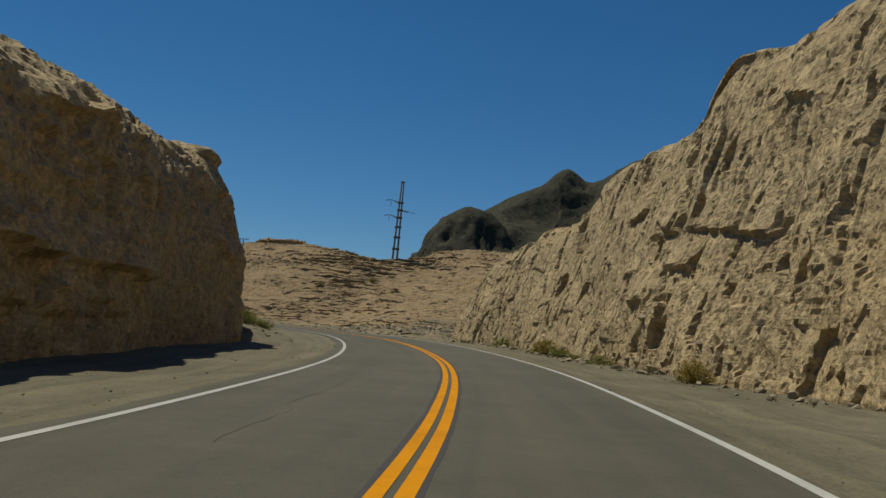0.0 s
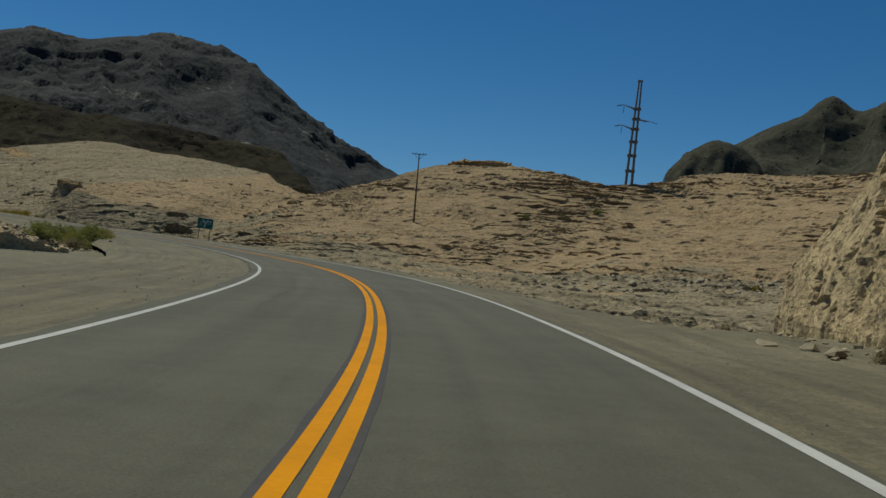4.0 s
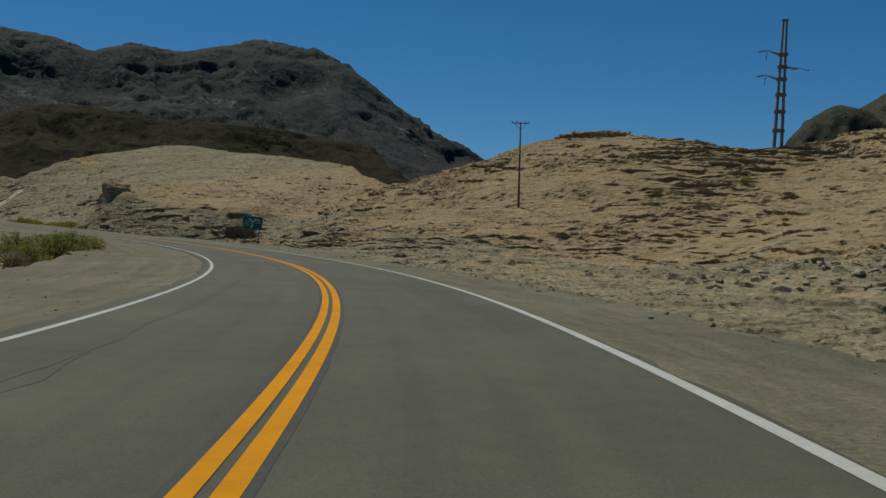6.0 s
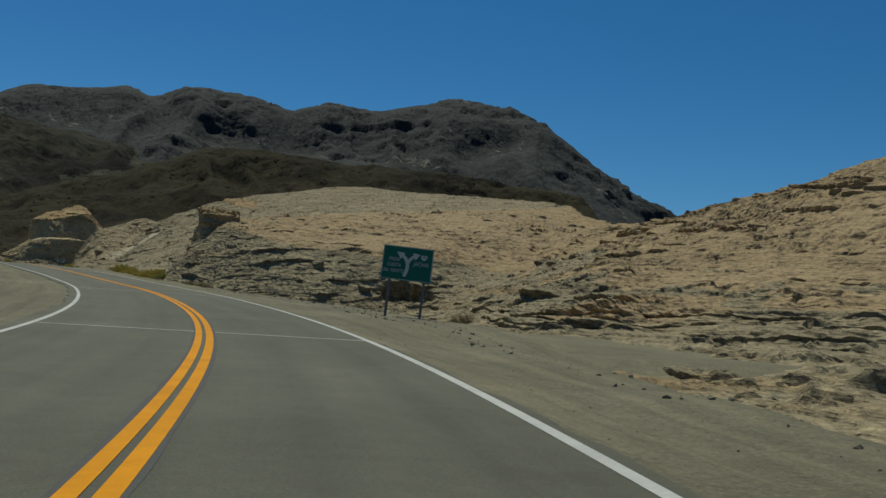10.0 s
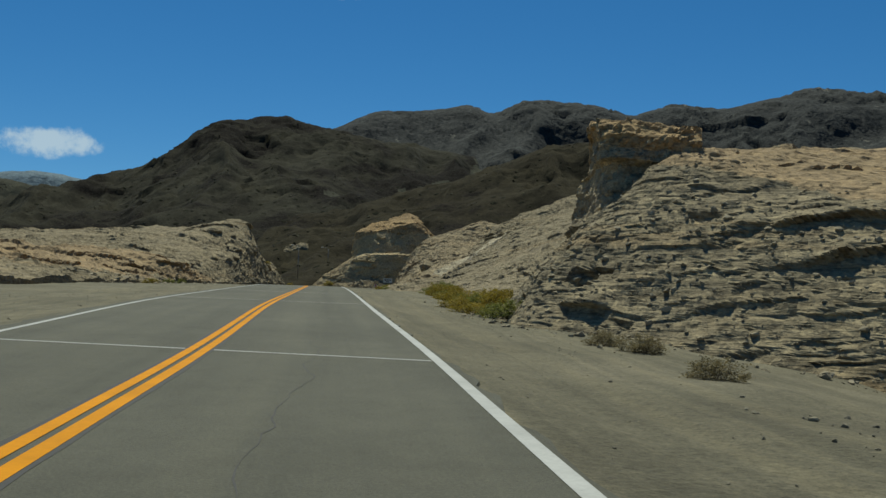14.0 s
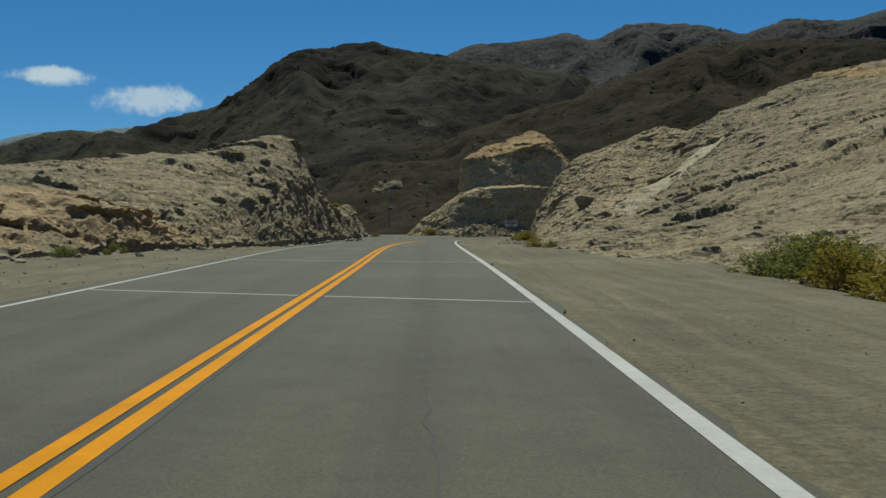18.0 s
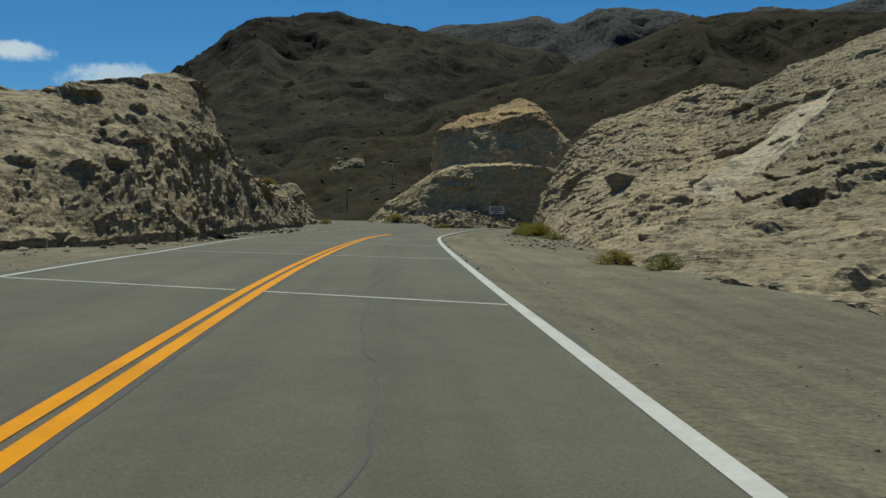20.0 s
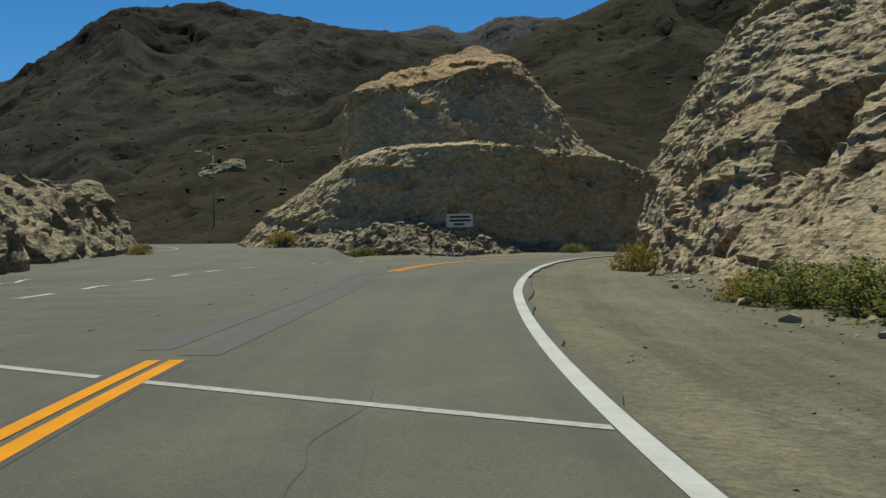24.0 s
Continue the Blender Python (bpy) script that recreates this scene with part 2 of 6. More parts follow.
def ground_material(name="gravel_ground", tracks=False):
    m, nt, b = material(name, 0.97)
    p = mapped(nt)
    big, mid_n, fine = noise_node(nt, p, 0.18, 5), noise_node(nt, p, 1.3, 6, 0.65), noise_node(nt, p, 11.0, 8, 0.85)
    r = ramp(nt, [(0.3, (0.133, 0.117, 0.078)), (0.5, (0.162, 0.143, 0.095)), (0.7, (0.198, 0.173, 0.117))])
    nt.links.new(big.outputs[0], r.inputs[0])
    r2 = ramp(nt, [(0.3, (0.78, 0.78, 0.78)), (0.6, (1.05, 1.05, 1.05))])
    nt.links.new(mid_n.outputs[0], r2.inputs[0])
    c = mix(nt, 0.8, r.outputs[0], r2.outputs[0], "MULTIPLY")
    r3 = ramp(nt, [(0.32, (0.45, 0.45, 0.46)), (0.5, (1, 1, 1)), (0.7, (1.45, 1.42, 1.36))])
    nt.links.new(fine.outputs[0], r3.inputs[0])
    c = mix(nt, 0.85, c, r3.outputs[0], "MULTIPLY")
    if tracks:
        uv = nt.nodes.new("ShaderNodeUVMap")
        uv.uv_map = "along"
        st = nt.nodes.new("ShaderNodeMapping")
        st.inputs["Scale"].default_value = (0.05, 1.9, 1.0)
        nt.links.new(uv.outputs[0], st.inputs["Vector"])
        streak = noise_node(nt, st.outputs[0], 1.0, 5, 0.6, 0.5)
        r4 = ramp(nt, [(0.36, (0.66, 0.67, 0.66)), (0.5, (1.0, 1.0, 1.0)), (0.62, (1.32, 1.28, 1.18))])
        nt.links.new(streak.outputs[0], r4.inputs[0])
        c = mix(nt, 0.5, c, r4.outputs[0], "MULTIPLY")
        coarse = noise_node(nt, p, 26.0, 3, 0.9)
        r5 = ramp(nt, [(0.40, (0.5, 0.5, 0.5)), (0.47, (1, 1, 1)), (0.62, (1.1, 1.1, 1.1)), (0.68, (1.5, 1.46, 1.4))])
        nt.links.new(coarse.outputs[0], r5.inputs[0])
        c = mix(nt, 0.6, c, r5.outputs[0], "MULTIPLY")
    nt.links.new(c, b.inputs["Base Color"])
    peb = nt.nodes.new("ShaderNodeTexVoronoi")
    peb.inputs["Scale"].default_value = 9.0
    nt.links.new(p, peb.inputs["Vector"])
    bump(nt, b, [(mid_n.outputs[0], 0.6, 0.12), (peb.outputs["Distance"], 0.35, 0.05), (fine.outputs[0], 0.6, 0.04)])
    return m


def asphalt_material():
    """Worn asphalt: u runs along the road and v across it, in metres."""
    m, nt, b = material("asphalt", 0.85)
    p = mapped(nt)
    uv = nt.nodes.new("ShaderNodeUVMap")
    uv.uv_map = "along"
    st = nt.nodes.new("ShaderNodeMapping")
    st.inputs["Scale"].default_value = (0.03, 1.3, 1.0)
    nt.links.new(uv.outputs[0], st.inputs["Vector"])
    streak = noise_node(nt, st.outputs[0], 1.0, 5, 0.6)
    big, mid_n, fine = noise_node(nt, p, 0.25, 4), noise_node(nt, p, 2.2, 6, 0.65), noise_node(nt, p, 45.0, 4, 0.85)
    r = ramp(nt, [(0.3, (0.086, 0.081, 0.059)), (0.55, (0.101, 0.095, 0.070)), (0.75, (0.117, 0.110, 0.081))])
    nt.links.new(big.outputs[0], r.inputs[0])
    rs = ramp(nt, [(0.3, (0.82, 0.82, 0.82)), (0.5, (1, 1, 1)), (0.7, (1.14, 1.13, 1.11))])
    nt.links.new(streak.outputs[0], rs.inputs[0])
    c = mix(nt, 0.9, r.outputs[0], rs.outputs[0], "MULTIPLY")
    r2 = ramp(nt, [(0.25, (0.85, 0.85, 0.85)), (0.6, (1.04, 1.04, 1.04))])
    nt.links.new(mid_n.outputs[0], r2.inputs[0])
    c = mix(nt, 0.8, c, r2.outputs[0], "MULTIPLY")
    r3 = ramp(nt, [(0.3, (0.55, 0.55, 0.55)), (0.5, (1, 1, 1)), (0.7, (1.5, 1.48, 1.42))])
    nt.links.new(fine.outputs[0], r3.inputs[0])
    c = mix(nt, 0.75, c, r3.outputs[0], "MULTIPLY")
    nt.links.new(c, b.inputs["Base Color"])
    bump(nt, b, [(fine.outputs[0], 0.7, 0.015), (mid_n.outputs[0], 0.15, 0.02)])
    return m


def worn_paint(name, col, under=(0.15, 0.14, 0.12), wear=0.36, rough=0.7):
    m, nt, b = material(name, rough)
    b.inputs["Specular IOR Level"].default_value = 0.08
    p = mapped(nt)
    n, n2 = noise_node(nt, p, 18.0, 6, 0.75), noise_node(nt, p, 1.2, 4, 0.6)
    r = ramp(nt, [(wear - 0.08, under), (wear + 0.04, tuple(v * 0.86 for v in col)), (0.62, col)])
    nt.links.new(n.outputs[0], r.inputs[0])
    r2 = ramp(nt, [(0.3, (0.82, 0.82, 0.82)), (0.6, (1, 1, 1))])
    nt.links.new(n2.outputs[0], r2.inputs[0])
    nt.links.new(mix(nt, 1.0, r.outputs[0], r2.outputs[0], "MULTIPLY"), b.inputs["Base Color"])
    return m


def plain(name, col, rough=0.7, metal=0.0, vary=0.15, scale=6.0):
    m, nt, b = material(name, rough, metal)
    n = noise_node(nt, mapped(nt), scale, 6, 0.65)
    r = ramp(nt, [(0.3, tuple(v * (1 - vary) for v in col)), (0.7, tuple(min(1, v * (1 + vary)) for v in col))])
    nt.links.new(n.outputs[0], r.inputs[0])
    nt.links.new(r.outputs[0], b.inputs["Base Color"])
    return m


GRAVEL, SHOULDER, ASPHALT = ground_material(), ground_material("shoulder_gravel", True), asphalt_material()
WHITE_LINE = worn_paint("white_road_paint", (0.50, 0.49, 0.46), (0.11, 0.10, 0.086), 0.30)
THIN_LINE = worn_paint("thin_white_paint", (0.43, 0.42, 0.385), (0.11, 0.10, 0.086), 0.40)
YELLOW_LINE = worn_paint("yellow_road_paint", (0.68, 0.27, 0.0), (0.30, 0.14, 0.01), 0.22)
TAR_FAINT = plain("rubbed_rubber", (0.071, 0.068, 0.059), 0.8)
TAR = plain("tar_seam", (0.054, 0.05, 0.045), 0.75)

# ---- noise and meshes ----


def rnd(ix, iy, iz, seed=0):
    """Hash of whole numbers to 0..1."""
    h = (ix.astype(np.int64) * 374761393 + iy.astype(np.int64) * 668265263 + iz.astype(np.int64) * 2147483647 + seed * 1274126177) & 0xFFFFFFFF
    h = ((h ^ (h >> 13)) * 1274126177) & 0xFFFFFFFF
    h = ((h ^ (h >> 16)) * 2246822519) & 0xFFFFFFFF
    return ((h ^ (h >> 15)) & 0xFFFFFF) / 16777215.0


def vnoise(x, y, z, seed=0):
    """Smooth value noise, -1..1."""
    fx, fy, fz = np.floor(x), np.floor(y), np.floor(z)
    u, v, w = x - fx, y - fy, z - fz
    u, v, w = u * u * (3 - 2 * u), v * v * (3 - 2 * v), w * w * (3 - 2 * w)
    out = 0
    for dx in (0, 1):
        for dy in (0, 1):
            for dz in (0, 1):
                k = (u if dx else 1 - u) * (v if dy else 1 - v) * (w if dz else 1 - w)
                out = out + k * rnd(fx + dx, fy + dy, fz + dz, seed)
    return out * 2 - 1


def fbm(x, y, z, octaves=4, seed=0, gain=0.5):
    out, a, f = 0, 1.0, 1.0
    for i in range(octaves):
        out = out + a * vnoise(x * f, y * f, z * f, seed + i * 17)
        a, f = a * gain, f * 2.03
    return out


def cells(x, y, z, seed=0):
    """Nearest of scattered points: its random value, the edge distance and the way to it."""
    fx, fy, fz = np.floor(x), np.floor(y), np.floor(z)
    d1 = np.full(x.shape, 9.0)
    d2 = np.full(x.shape, 9.0)
    val = np.zeros(x.shape)
    way = np.zeros(x.shape + (3,))
    for dx in (-1, 0, 1):
        for dy in (-1, 0, 1):
            for dz in (-1, 0, 1):
                gx, gy, gz = fx + dx, fy + dy, fz + dz
                v = np.stack([x - gx - rnd(gx, gy, gz, seed), y - gy - rnd(gx, gy, gz, seed + 1), z - gz - rnd(gx, gy, gz, seed + 2)], -1)
                d = (v * v).sum(-1)
                near = d < d1
                d2 = np.where(near, d1, np.minimum(d2, d))
                val = np.where(near, rnd(gx, gy, gz, seed + 3), val)
                way = np.where(near[..., None], v, way)
                d1 = np.where(near, d, d1)
    return val, np.sqrt(d2) - np.sqrt(d1), way


def sstep(a, b, x):
    t = np.clip((x - a) / (b - a), 0, 1)
    return t * t * (3 - 2 * t)


def quick_mesh(name, co, quads, smooth=True, mat=None, uv=None):
    me = bpy.data.meshes.new(name)
    co, quads = np.asarray(co, np.float32), np.asarray(quads, np.int32)
    k = quads.shape[1]
    me.vertices.add(len(co))
    me.vertices.foreach_set("co", co.ravel())
    me.loops.add(quads.size)
    me.loops.foreach_set("vertex_index", quads.ravel())
    me.polygons.add(len(quads))
    me.polygons.foreach_set("loop_start", np.arange(0, quads.size, k, dtype=np.int32))
    me.polygons.foreach_set("use_smooth", np.full(len(quads), smooth))
    me.update(calc_edges=True)
    if uv is not None:
        layer = me.uv_layers.new(name="along")
        layer.data.foreach_set("uv", np.asarray(uv, np.float32)[quads.ravel()].ravel())
    me.validate()
    if mat:
        me.materials.append(mat)
    return me


def grid_quads(nu, nv):
    i = np.arange(nu * nv).reshape(nu, nv)
    return np.stack([i[:-1, :-1].ravel(), i[1:, :-1].ravel(), i[1:, 1:].ravel(), i[:-1, 1:].ravel()], 1)


def spline(pts, n, power=0.5):
    """Catmull-Rom through pts, n samples evenly by station."""
    p = np.asarray(pts, float)
    q = np.vstack([2 * p[0] - p[1], p, 2 * p[-1] - p[-2]])
    s = np.linspace(0, len(p) - 1, n)
    i = np.minimum(s.astype(int), len(p) - 2)
    t = (s - i)[:, None]
    a, b, c, d = q[i], q[i + 1], q[i + 2], q[i + 3]
    return 0.5 * (2 * b + (c - a) * t + (2 * a - 5 * b + 4 * c - d) * t ** 2 + (3 * b - a - 3 * c + d) * t ** 3)


def even(curve, step):
    """Resample a dense polyline at even steps."""
    s = np.r_[0, np.cumsum(np.linalg.norm(np.diff(curve, axis=0), axis=1))]
    n = max(2, int(round(s[-1] / step)) + 1)
    k = np.linspace(0, s[-1], n)
    return np.stack([np.interp(k, s, curve[:, a]) for a in range(curve.shape[1])], 1), k


def facets(x, y, z, size, tilt, step, seed, flat=1.0):
    """Angular broken rock: every piece a tilted plane of its own."""
    wob = 0.07 * fbm(x / size * 1.3, y / size * 1.3, z / size * 1.3, 2, seed + 7)
    val, edge, way = cells(x / size + wob, y / size - wob, z / (size * flat) + wob, seed)
    g = [np.modf(val * k)[0] - 0.5 for k in (17.13, 43.7, 91.3)]
    lean = way[..., 0] * g[0] + way[..., 1] * g[1] + way[..., 2] * g[2]
    return size * (tilt * 2 * lean + step * (np.modf(val * 7.77)[0] - 0.5) - 0.10 * tilt * sstep(0.12, 0.0, edge))


def landform(name, guides, du, dv, mat, label, category, rough=(1.2, 7.0, 0.5, 1.8), beds=None, pieces=(), pits=0.0, seed=0, foot=0.6, curve=0.4, smooth=False, second=None, chips=(), bites=(), ridges=0.0, plates=()):
    """Rock body lofted over guide lines from its foot to its back, then weathered: broad relief, hard beds that stand out
    as broken ledges, angular pieces, pits; second: another rock above a height. rough: height and width of broad and middle relief.
    beds: lift, reach, thickness, dip in x and y, how rare; pieces: (size, tilt, step, flatness) each;
    chips: broken-out hollows (size, share, depth, flatness); bites: hollows at a place (x, y, z, half width, half height, depth);
    plates: thin beds broken into blocks that stand out unevenly (thickness, length, reach, dip in x and y)."""
    lines = [spline(g, 600) for g in guides]
    mid_line = lines[0] * 0.5 + lines[1] * 0.5
    s = np.r_[0, np.cumsum(np.linalg.norm(np.diff(mid_line[:, :2], axis=0), axis=1))]
    nu = int(s[-1] / du) + 2
    k = np.linspace(0, s[-1], nu)
    lines = [np.stack([np.interp(k, s, ln[:, a]) for a in range(3)], 1) for ln in lines]
    cols = []
    for j in range(len(lines) - 1):
        span = np.median(np.linalg.norm(lines[j + 1] - lines[j], axis=1))
        step = dv if np.isscalar(dv) else dv[j]
        nv = max(2, int(span / step))
        a, b = lines[j], lines[j + 1]
        pa = lines[j - 1] if j > 0 else 2 * a - b
        nb = lines[j + 2] if j + 2 < len(lines) else 2 * b - a
        for i in range(nv):
            t = i / nv
            lin = a * (1 - t) + b * t
            cr = 0.5 * (2 * a + (b - pa) * t + (2 * pa - 5 * a + 4 * b - nb) * t * t + (3 * a - pa - 3 * b + nb) * t ** 3)
            cols.append(lin * (1 - curve) + cr * curve)
    cols.append(lines[-1])
    P = np.stack(cols, 1)
    nu, nv = P.shape[:2]
    N = np.cross(np.gradient(P, axis=0), np.gradient(P, axis=1))
    N /= np.linalg.norm(N, axis=2, keepdims=True) + 1e-9
    flip = N[..., 2].mean() < 0
    if flip:
        N = -N
    x, y, z = P[..., 0], P[..., 1], P[..., 2]
    a1, w1, a2, w2 = rough
    d = a1 * fbm(x / w1, y / w1, z / w1, 3, seed) + a2 * fbm(x / w2, y / w2, z / w2, 4, seed + 5, 0.55)
    if ridges:
        u = k[:, None] / (w1 * 0.55) + 0.35 * fbm(x / w1, y / w1, z / w1, 2, seed + 61)
        v = np.r_[0, np.cumsum(np.linalg.norm(np.diff(P[nu // 2], axis=0), axis=1))][None, :] / (w1 * 2.2) + 0 * u
        top = np.argmax(P[nu // 2, :, 2])
        low = sstep(0.05, 0.5, np.abs(v - v[:, top:top + 1]))
        d = d + low * ridges * (0.6 - 1.7 * np.abs(vnoise(u, v, u * 0, seed + 60))) + 0.45 * low * ridges * (0.5 - 1.5 * np.abs(vnoise(u * 2.7, v * 2.2, u * 0, seed + 62)))
    for i, (size, share, depth, flat) in enumerate(chips):
        wob = 0.12 * fbm(x / size * 1.6, y / size * 1.6, z / size * 1.6, 2, seed + 120 + i)
        val, edge, way = cells(x / size + wob, y / size - wob, z / (size * flat) + wob, seed + 130 + 9 * i)
        near = share * (1 + 1.3 * vnoise(x / (size * 6), y / (size * 6), z / (size * 6), seed + 140 + i))
        d = d - depth * (val < near) * sstep(0.02, 0.16, edge) * (0.5 + np.modf(val * 311.7)[0])
    for bx, by, bz, bw, bh, depth in bites:
        wob = 0.35 * fbm(x / 0.9, y / 0.9, z / 0.9, 3, seed + 150)
        far = np.sqrt(((x - bx) ** 2 + (y - by) ** 2) / bw ** 2 + ((z - bz) / bh) ** 2) + wob
        d = d - depth * sstep(1.0, 0.78, far)
    wide = max(6.0, w1 * 0.7)
    calm = (0.22 if ridges else 0.45) + 0.9 * sstep(-0.3, 0.45, fbm(x / wide, y / wide, z / wide * 1.4, 3, seed + 31))
    for i, (size, tilt, step, flat) in enumerate(pieces):
        d = d + calm * facets(x, y, z, size, tilt, step, seed + 40 + 11 * i, flat)
    if pits:
        n = vnoise(x / 0.8, y / 0.8, z / 0.8, seed + 90) * 0.6 + vnoise(x / 2.7, y / 2.7, z / 2.7, seed + 91) * 0.5
        d = d - pits * sstep(0.30, 0.62, n)
    move = N * d[..., None]
    if beds:
        out = N.copy()
        out[..., 2] = 0
        out /= np.linalg.norm(out, axis=2, keepdims=True) + 0.05
        sets = beds if isinstance(beds, list) else [beds]
        for (lift, reach, thick, dipx, dipy, rare), (part, share) in itertools.product(sets, ((1.0, 1.0), (0.42, 0.5))):
            th = thick * part
            b = (z + (dipx(x, y) if callable(dipx) else dipx * x + dipy * y) + 0.5 * thick * fbm(x / 8, y / 8, z / 8, 3, seed + 9)) / th
            kb = np.floor(b)
            f = b - kb
            n = vnoise(x / (5 * part) + kb * 7.3, y / (5 * part) + kb * 3.1, kb * 1.7, seed + 4) + 0.5 * vnoise(x / 1.6 + kb, y / 1.6, kb, seed + 6) + 0.8 * vnoise(x / 22, y / 22, z / 14, seed + 8)
            rise = np.r_[0, np.cumsum(np.linalg.norm(np.diff(P[nu // 2], axis=0), axis=1))][None, :]
            there = sstep(rare, rare + 0.35, n) * sstep(0.3, 2.6, rise)
            shape = sstep(0.0, 0.10, f) * (1 - 0.95 * f) * there * share
            move = move + N * (lift * part * shape)[..., None] + out * (reach * part * shape)[..., None]
    if plates:
        out = N.copy()
        out[..., 2] *= 0.35
        out /= np.linalg.norm(out, axis=2, keepdims=True) + 1e-6
        for i, (thick, length, reach, dipx, dipy) in enumerate(plates):
            b = (z + (dipx(x, y) if callable(dipx) else dipx * x + dipy * y) + 0.9 * thick * fbm(x / (9 * thick), y / (9 * thick), z / (9 * thick), 3, seed + 170 + i)) / thick
            kb = np.floor(b)
            f = b - kb
            wob = 0.25 * fbm(x / length * 1.7, y / length * 1.7, z / length * 1.7, 2, seed + 175 + i)
            val, edge, way = cells(x / length + 7.3 * kb + wob, y / length + 3.1 * kb - wob, kb + 0.5, seed + 180 + 7 * i)
            there = sstep(-0.35, 0.3, fbm(x / (7 * length), y / (7 * length), z / (5 * length), 3, seed + 190 + i))
            jut = (val - 0.4) * (0.75 + 0.5 * np.modf(val * 57.3)[0]) * sstep(0.0, 0.12, f) * (1 - 0.35 * f) - 0.15 * sstep(0.08, 0.0, edge)
            move = move + out * (reach * there * jut)[..., None]
    P = P + move
    skirt = P[:, :1].copy()
    skirt[..., 2] -= foot + 2.5
    P = np.concatenate([skirt, P], 1)
    ends = [P[:1].copy(), P[-1:].copy()]
    for e in ends:
        e[..., 2] = e[..., 2].min() - 1.0
    P = np.concatenate([ends[0], P, ends[1]], 0)
    q = grid_quads(nu + 2, nv + 1)
    me = quick_mesh(name, P.reshape(-1, 3), q[:, ::-1] if flip else q, smooth, mat)
    if second:
        level, mat2 = second
        me.materials.append(mat2)
        px, py, pz = (P[:-1, :-1, k] for k in range(3))
        over = pz + 0.6 * fbm(px / 3, py / 3, pz / 3, 3, seed + 77) - (level(px, py) if callable(level) else level)
        me.polygons.foreach_set("material_index", (over > 0).astype(np.int32).ravel())
    return tagged(new(name, me), label, category, kind="structure")


# ---- road line ----
CENTRE = [(-2.77, -59.19, -1.2), (-3.27, -35.81, -0.72), (-1.47, -9.92, -0.2), (0.13, 15.39, 0.39), (-0.07, 39.82, 1), (-2.94, 65.05, 1.72),
          (-9.02, 88.79, 2.37), (-17.6, 112.13, 2.98), (-28.71, 134.26, 3.63), (-42.48, 155.56, 4.41), (-57.93, 174.65, 5.3), (-75.92, 192.1, 6.37),
          (-95.29, 207.54, 7.48), (-115.05, 222.36, 8.69), (-135.39, 237.85, 9.8), (-155.42, 253.01, 10.85), (-175.05, 267.74, 11.81), (-194.74, 283.24, 12.54),
          (-206.15, 292.97, 12.95), (-215.83, 303.14, 13.45), (-222.96, 312.53, 13.85), (-227.2, 321, 14.05), (-228.6, 329, 14.2), (-227.5, 345, 14.4),
          (-222, 365, 14.6)]
ROAD, ROAD_S = even(spline(CENTRE, 3000), 0.5)
ROAD_S = ROAD_S - ROAD_S[np.argmin(np.hypot(ROAD[:, 0] + 1.15, ROAD[:, 1]))]
TAN_R = np.gradient(ROAD[:, :2], axis=0)
TAN_R /= np.linalg.norm(TAN_R, axis=1, keepdims=True)
SIDE = np.stack([TAN_R[:, 1], -TAN_R[:, 0]], 1)
BRANCH, BRANCH_S = even(spline([(-203.0, 283.5, 12.8), (-216.0, 294.5, 13.35), (-232.0, 309.0, 14.1), (-250.0, 324.0, 14.75), (-272.0, 339.0, 15.6), (-300.0, 352.0, 16.7), (-335.0, 362.0, 18.0)], 800), 0.5)


def hollow(s, lat):
    """How far the ground sinks in the wide hollow before the rubble slope."""
    return np.interp(s, [196, 212, 226, 245, 258, 268], [0.0, 1.4, 1.7, 1.6, 0.6, 0.0]) * sstep(8.0, 19.0, lat)


def ground_z(x, y):
    """Level ground beside the road, from the nearer road samples; the distance to the road and the signed one to its right."""
    x, y = np.asarray(x, float), np.asarray(y, float)
    line = np.vstack([ROAD[::12], BRANCH[60::12]])
    side = np.vstack([SIDE[::12], 0 * BRANCH[60::12, :2]])
    along = np.r_[ROAD_S[::12], np.full(len(BRANCH[60::12]), 400.0)]
    top, wsum = np.zeros(x.shape), np.zeros(x.shape)
    near, lat, pos = np.full(x.shape, 1e9), np.zeros(x.shape), np.zeros(x.shape)
    for (px, py, pz), (sx, sy), s in zip(line, side, along):
        d2 = (x - px) ** 2 + (y - py) ** 2
        closer = d2 < near
        near = np.where(closer, d2, near)
        lat = np.where(closer, (x - px) * sx + (y - py) * sy, lat)
        pos = np.where(closer, s, pos)
        w = 1.0 / (d2 + 9.0) ** 2
        top += w * pz
        wsum += w
    z = top / wsum
    # the ground falls away beyond the right shoulder
    fall = np.interp(pos, [92, 112, 150, 178, 195, 262, 280, 300, 325], [0.0, 1.9, 2.0, 1.3, 0.0, 0.1, 0.8, 1.1, 0.2])
    brink = np.interp(pos, [92, 120, 150, 180, 200, 216, 262, 280, 300, 320], [7.0, 7.4, 7.9, 7.6, 7.0, 6.6, 6.4, 7.6, 8.6, 10.0])
    z = z - fall * sstep(0.0, 2.3, lat - brink) - hollow(pos, lat)
    # a shallow basin inside the bend
    z = z - np.interp(pos, [112, 135, 168, 190], [0.0, 0.9, 0.9, 0.0]) * sstep(-6.5, -11.5, lat)
    return z, np.sqrt(near), lat, pos


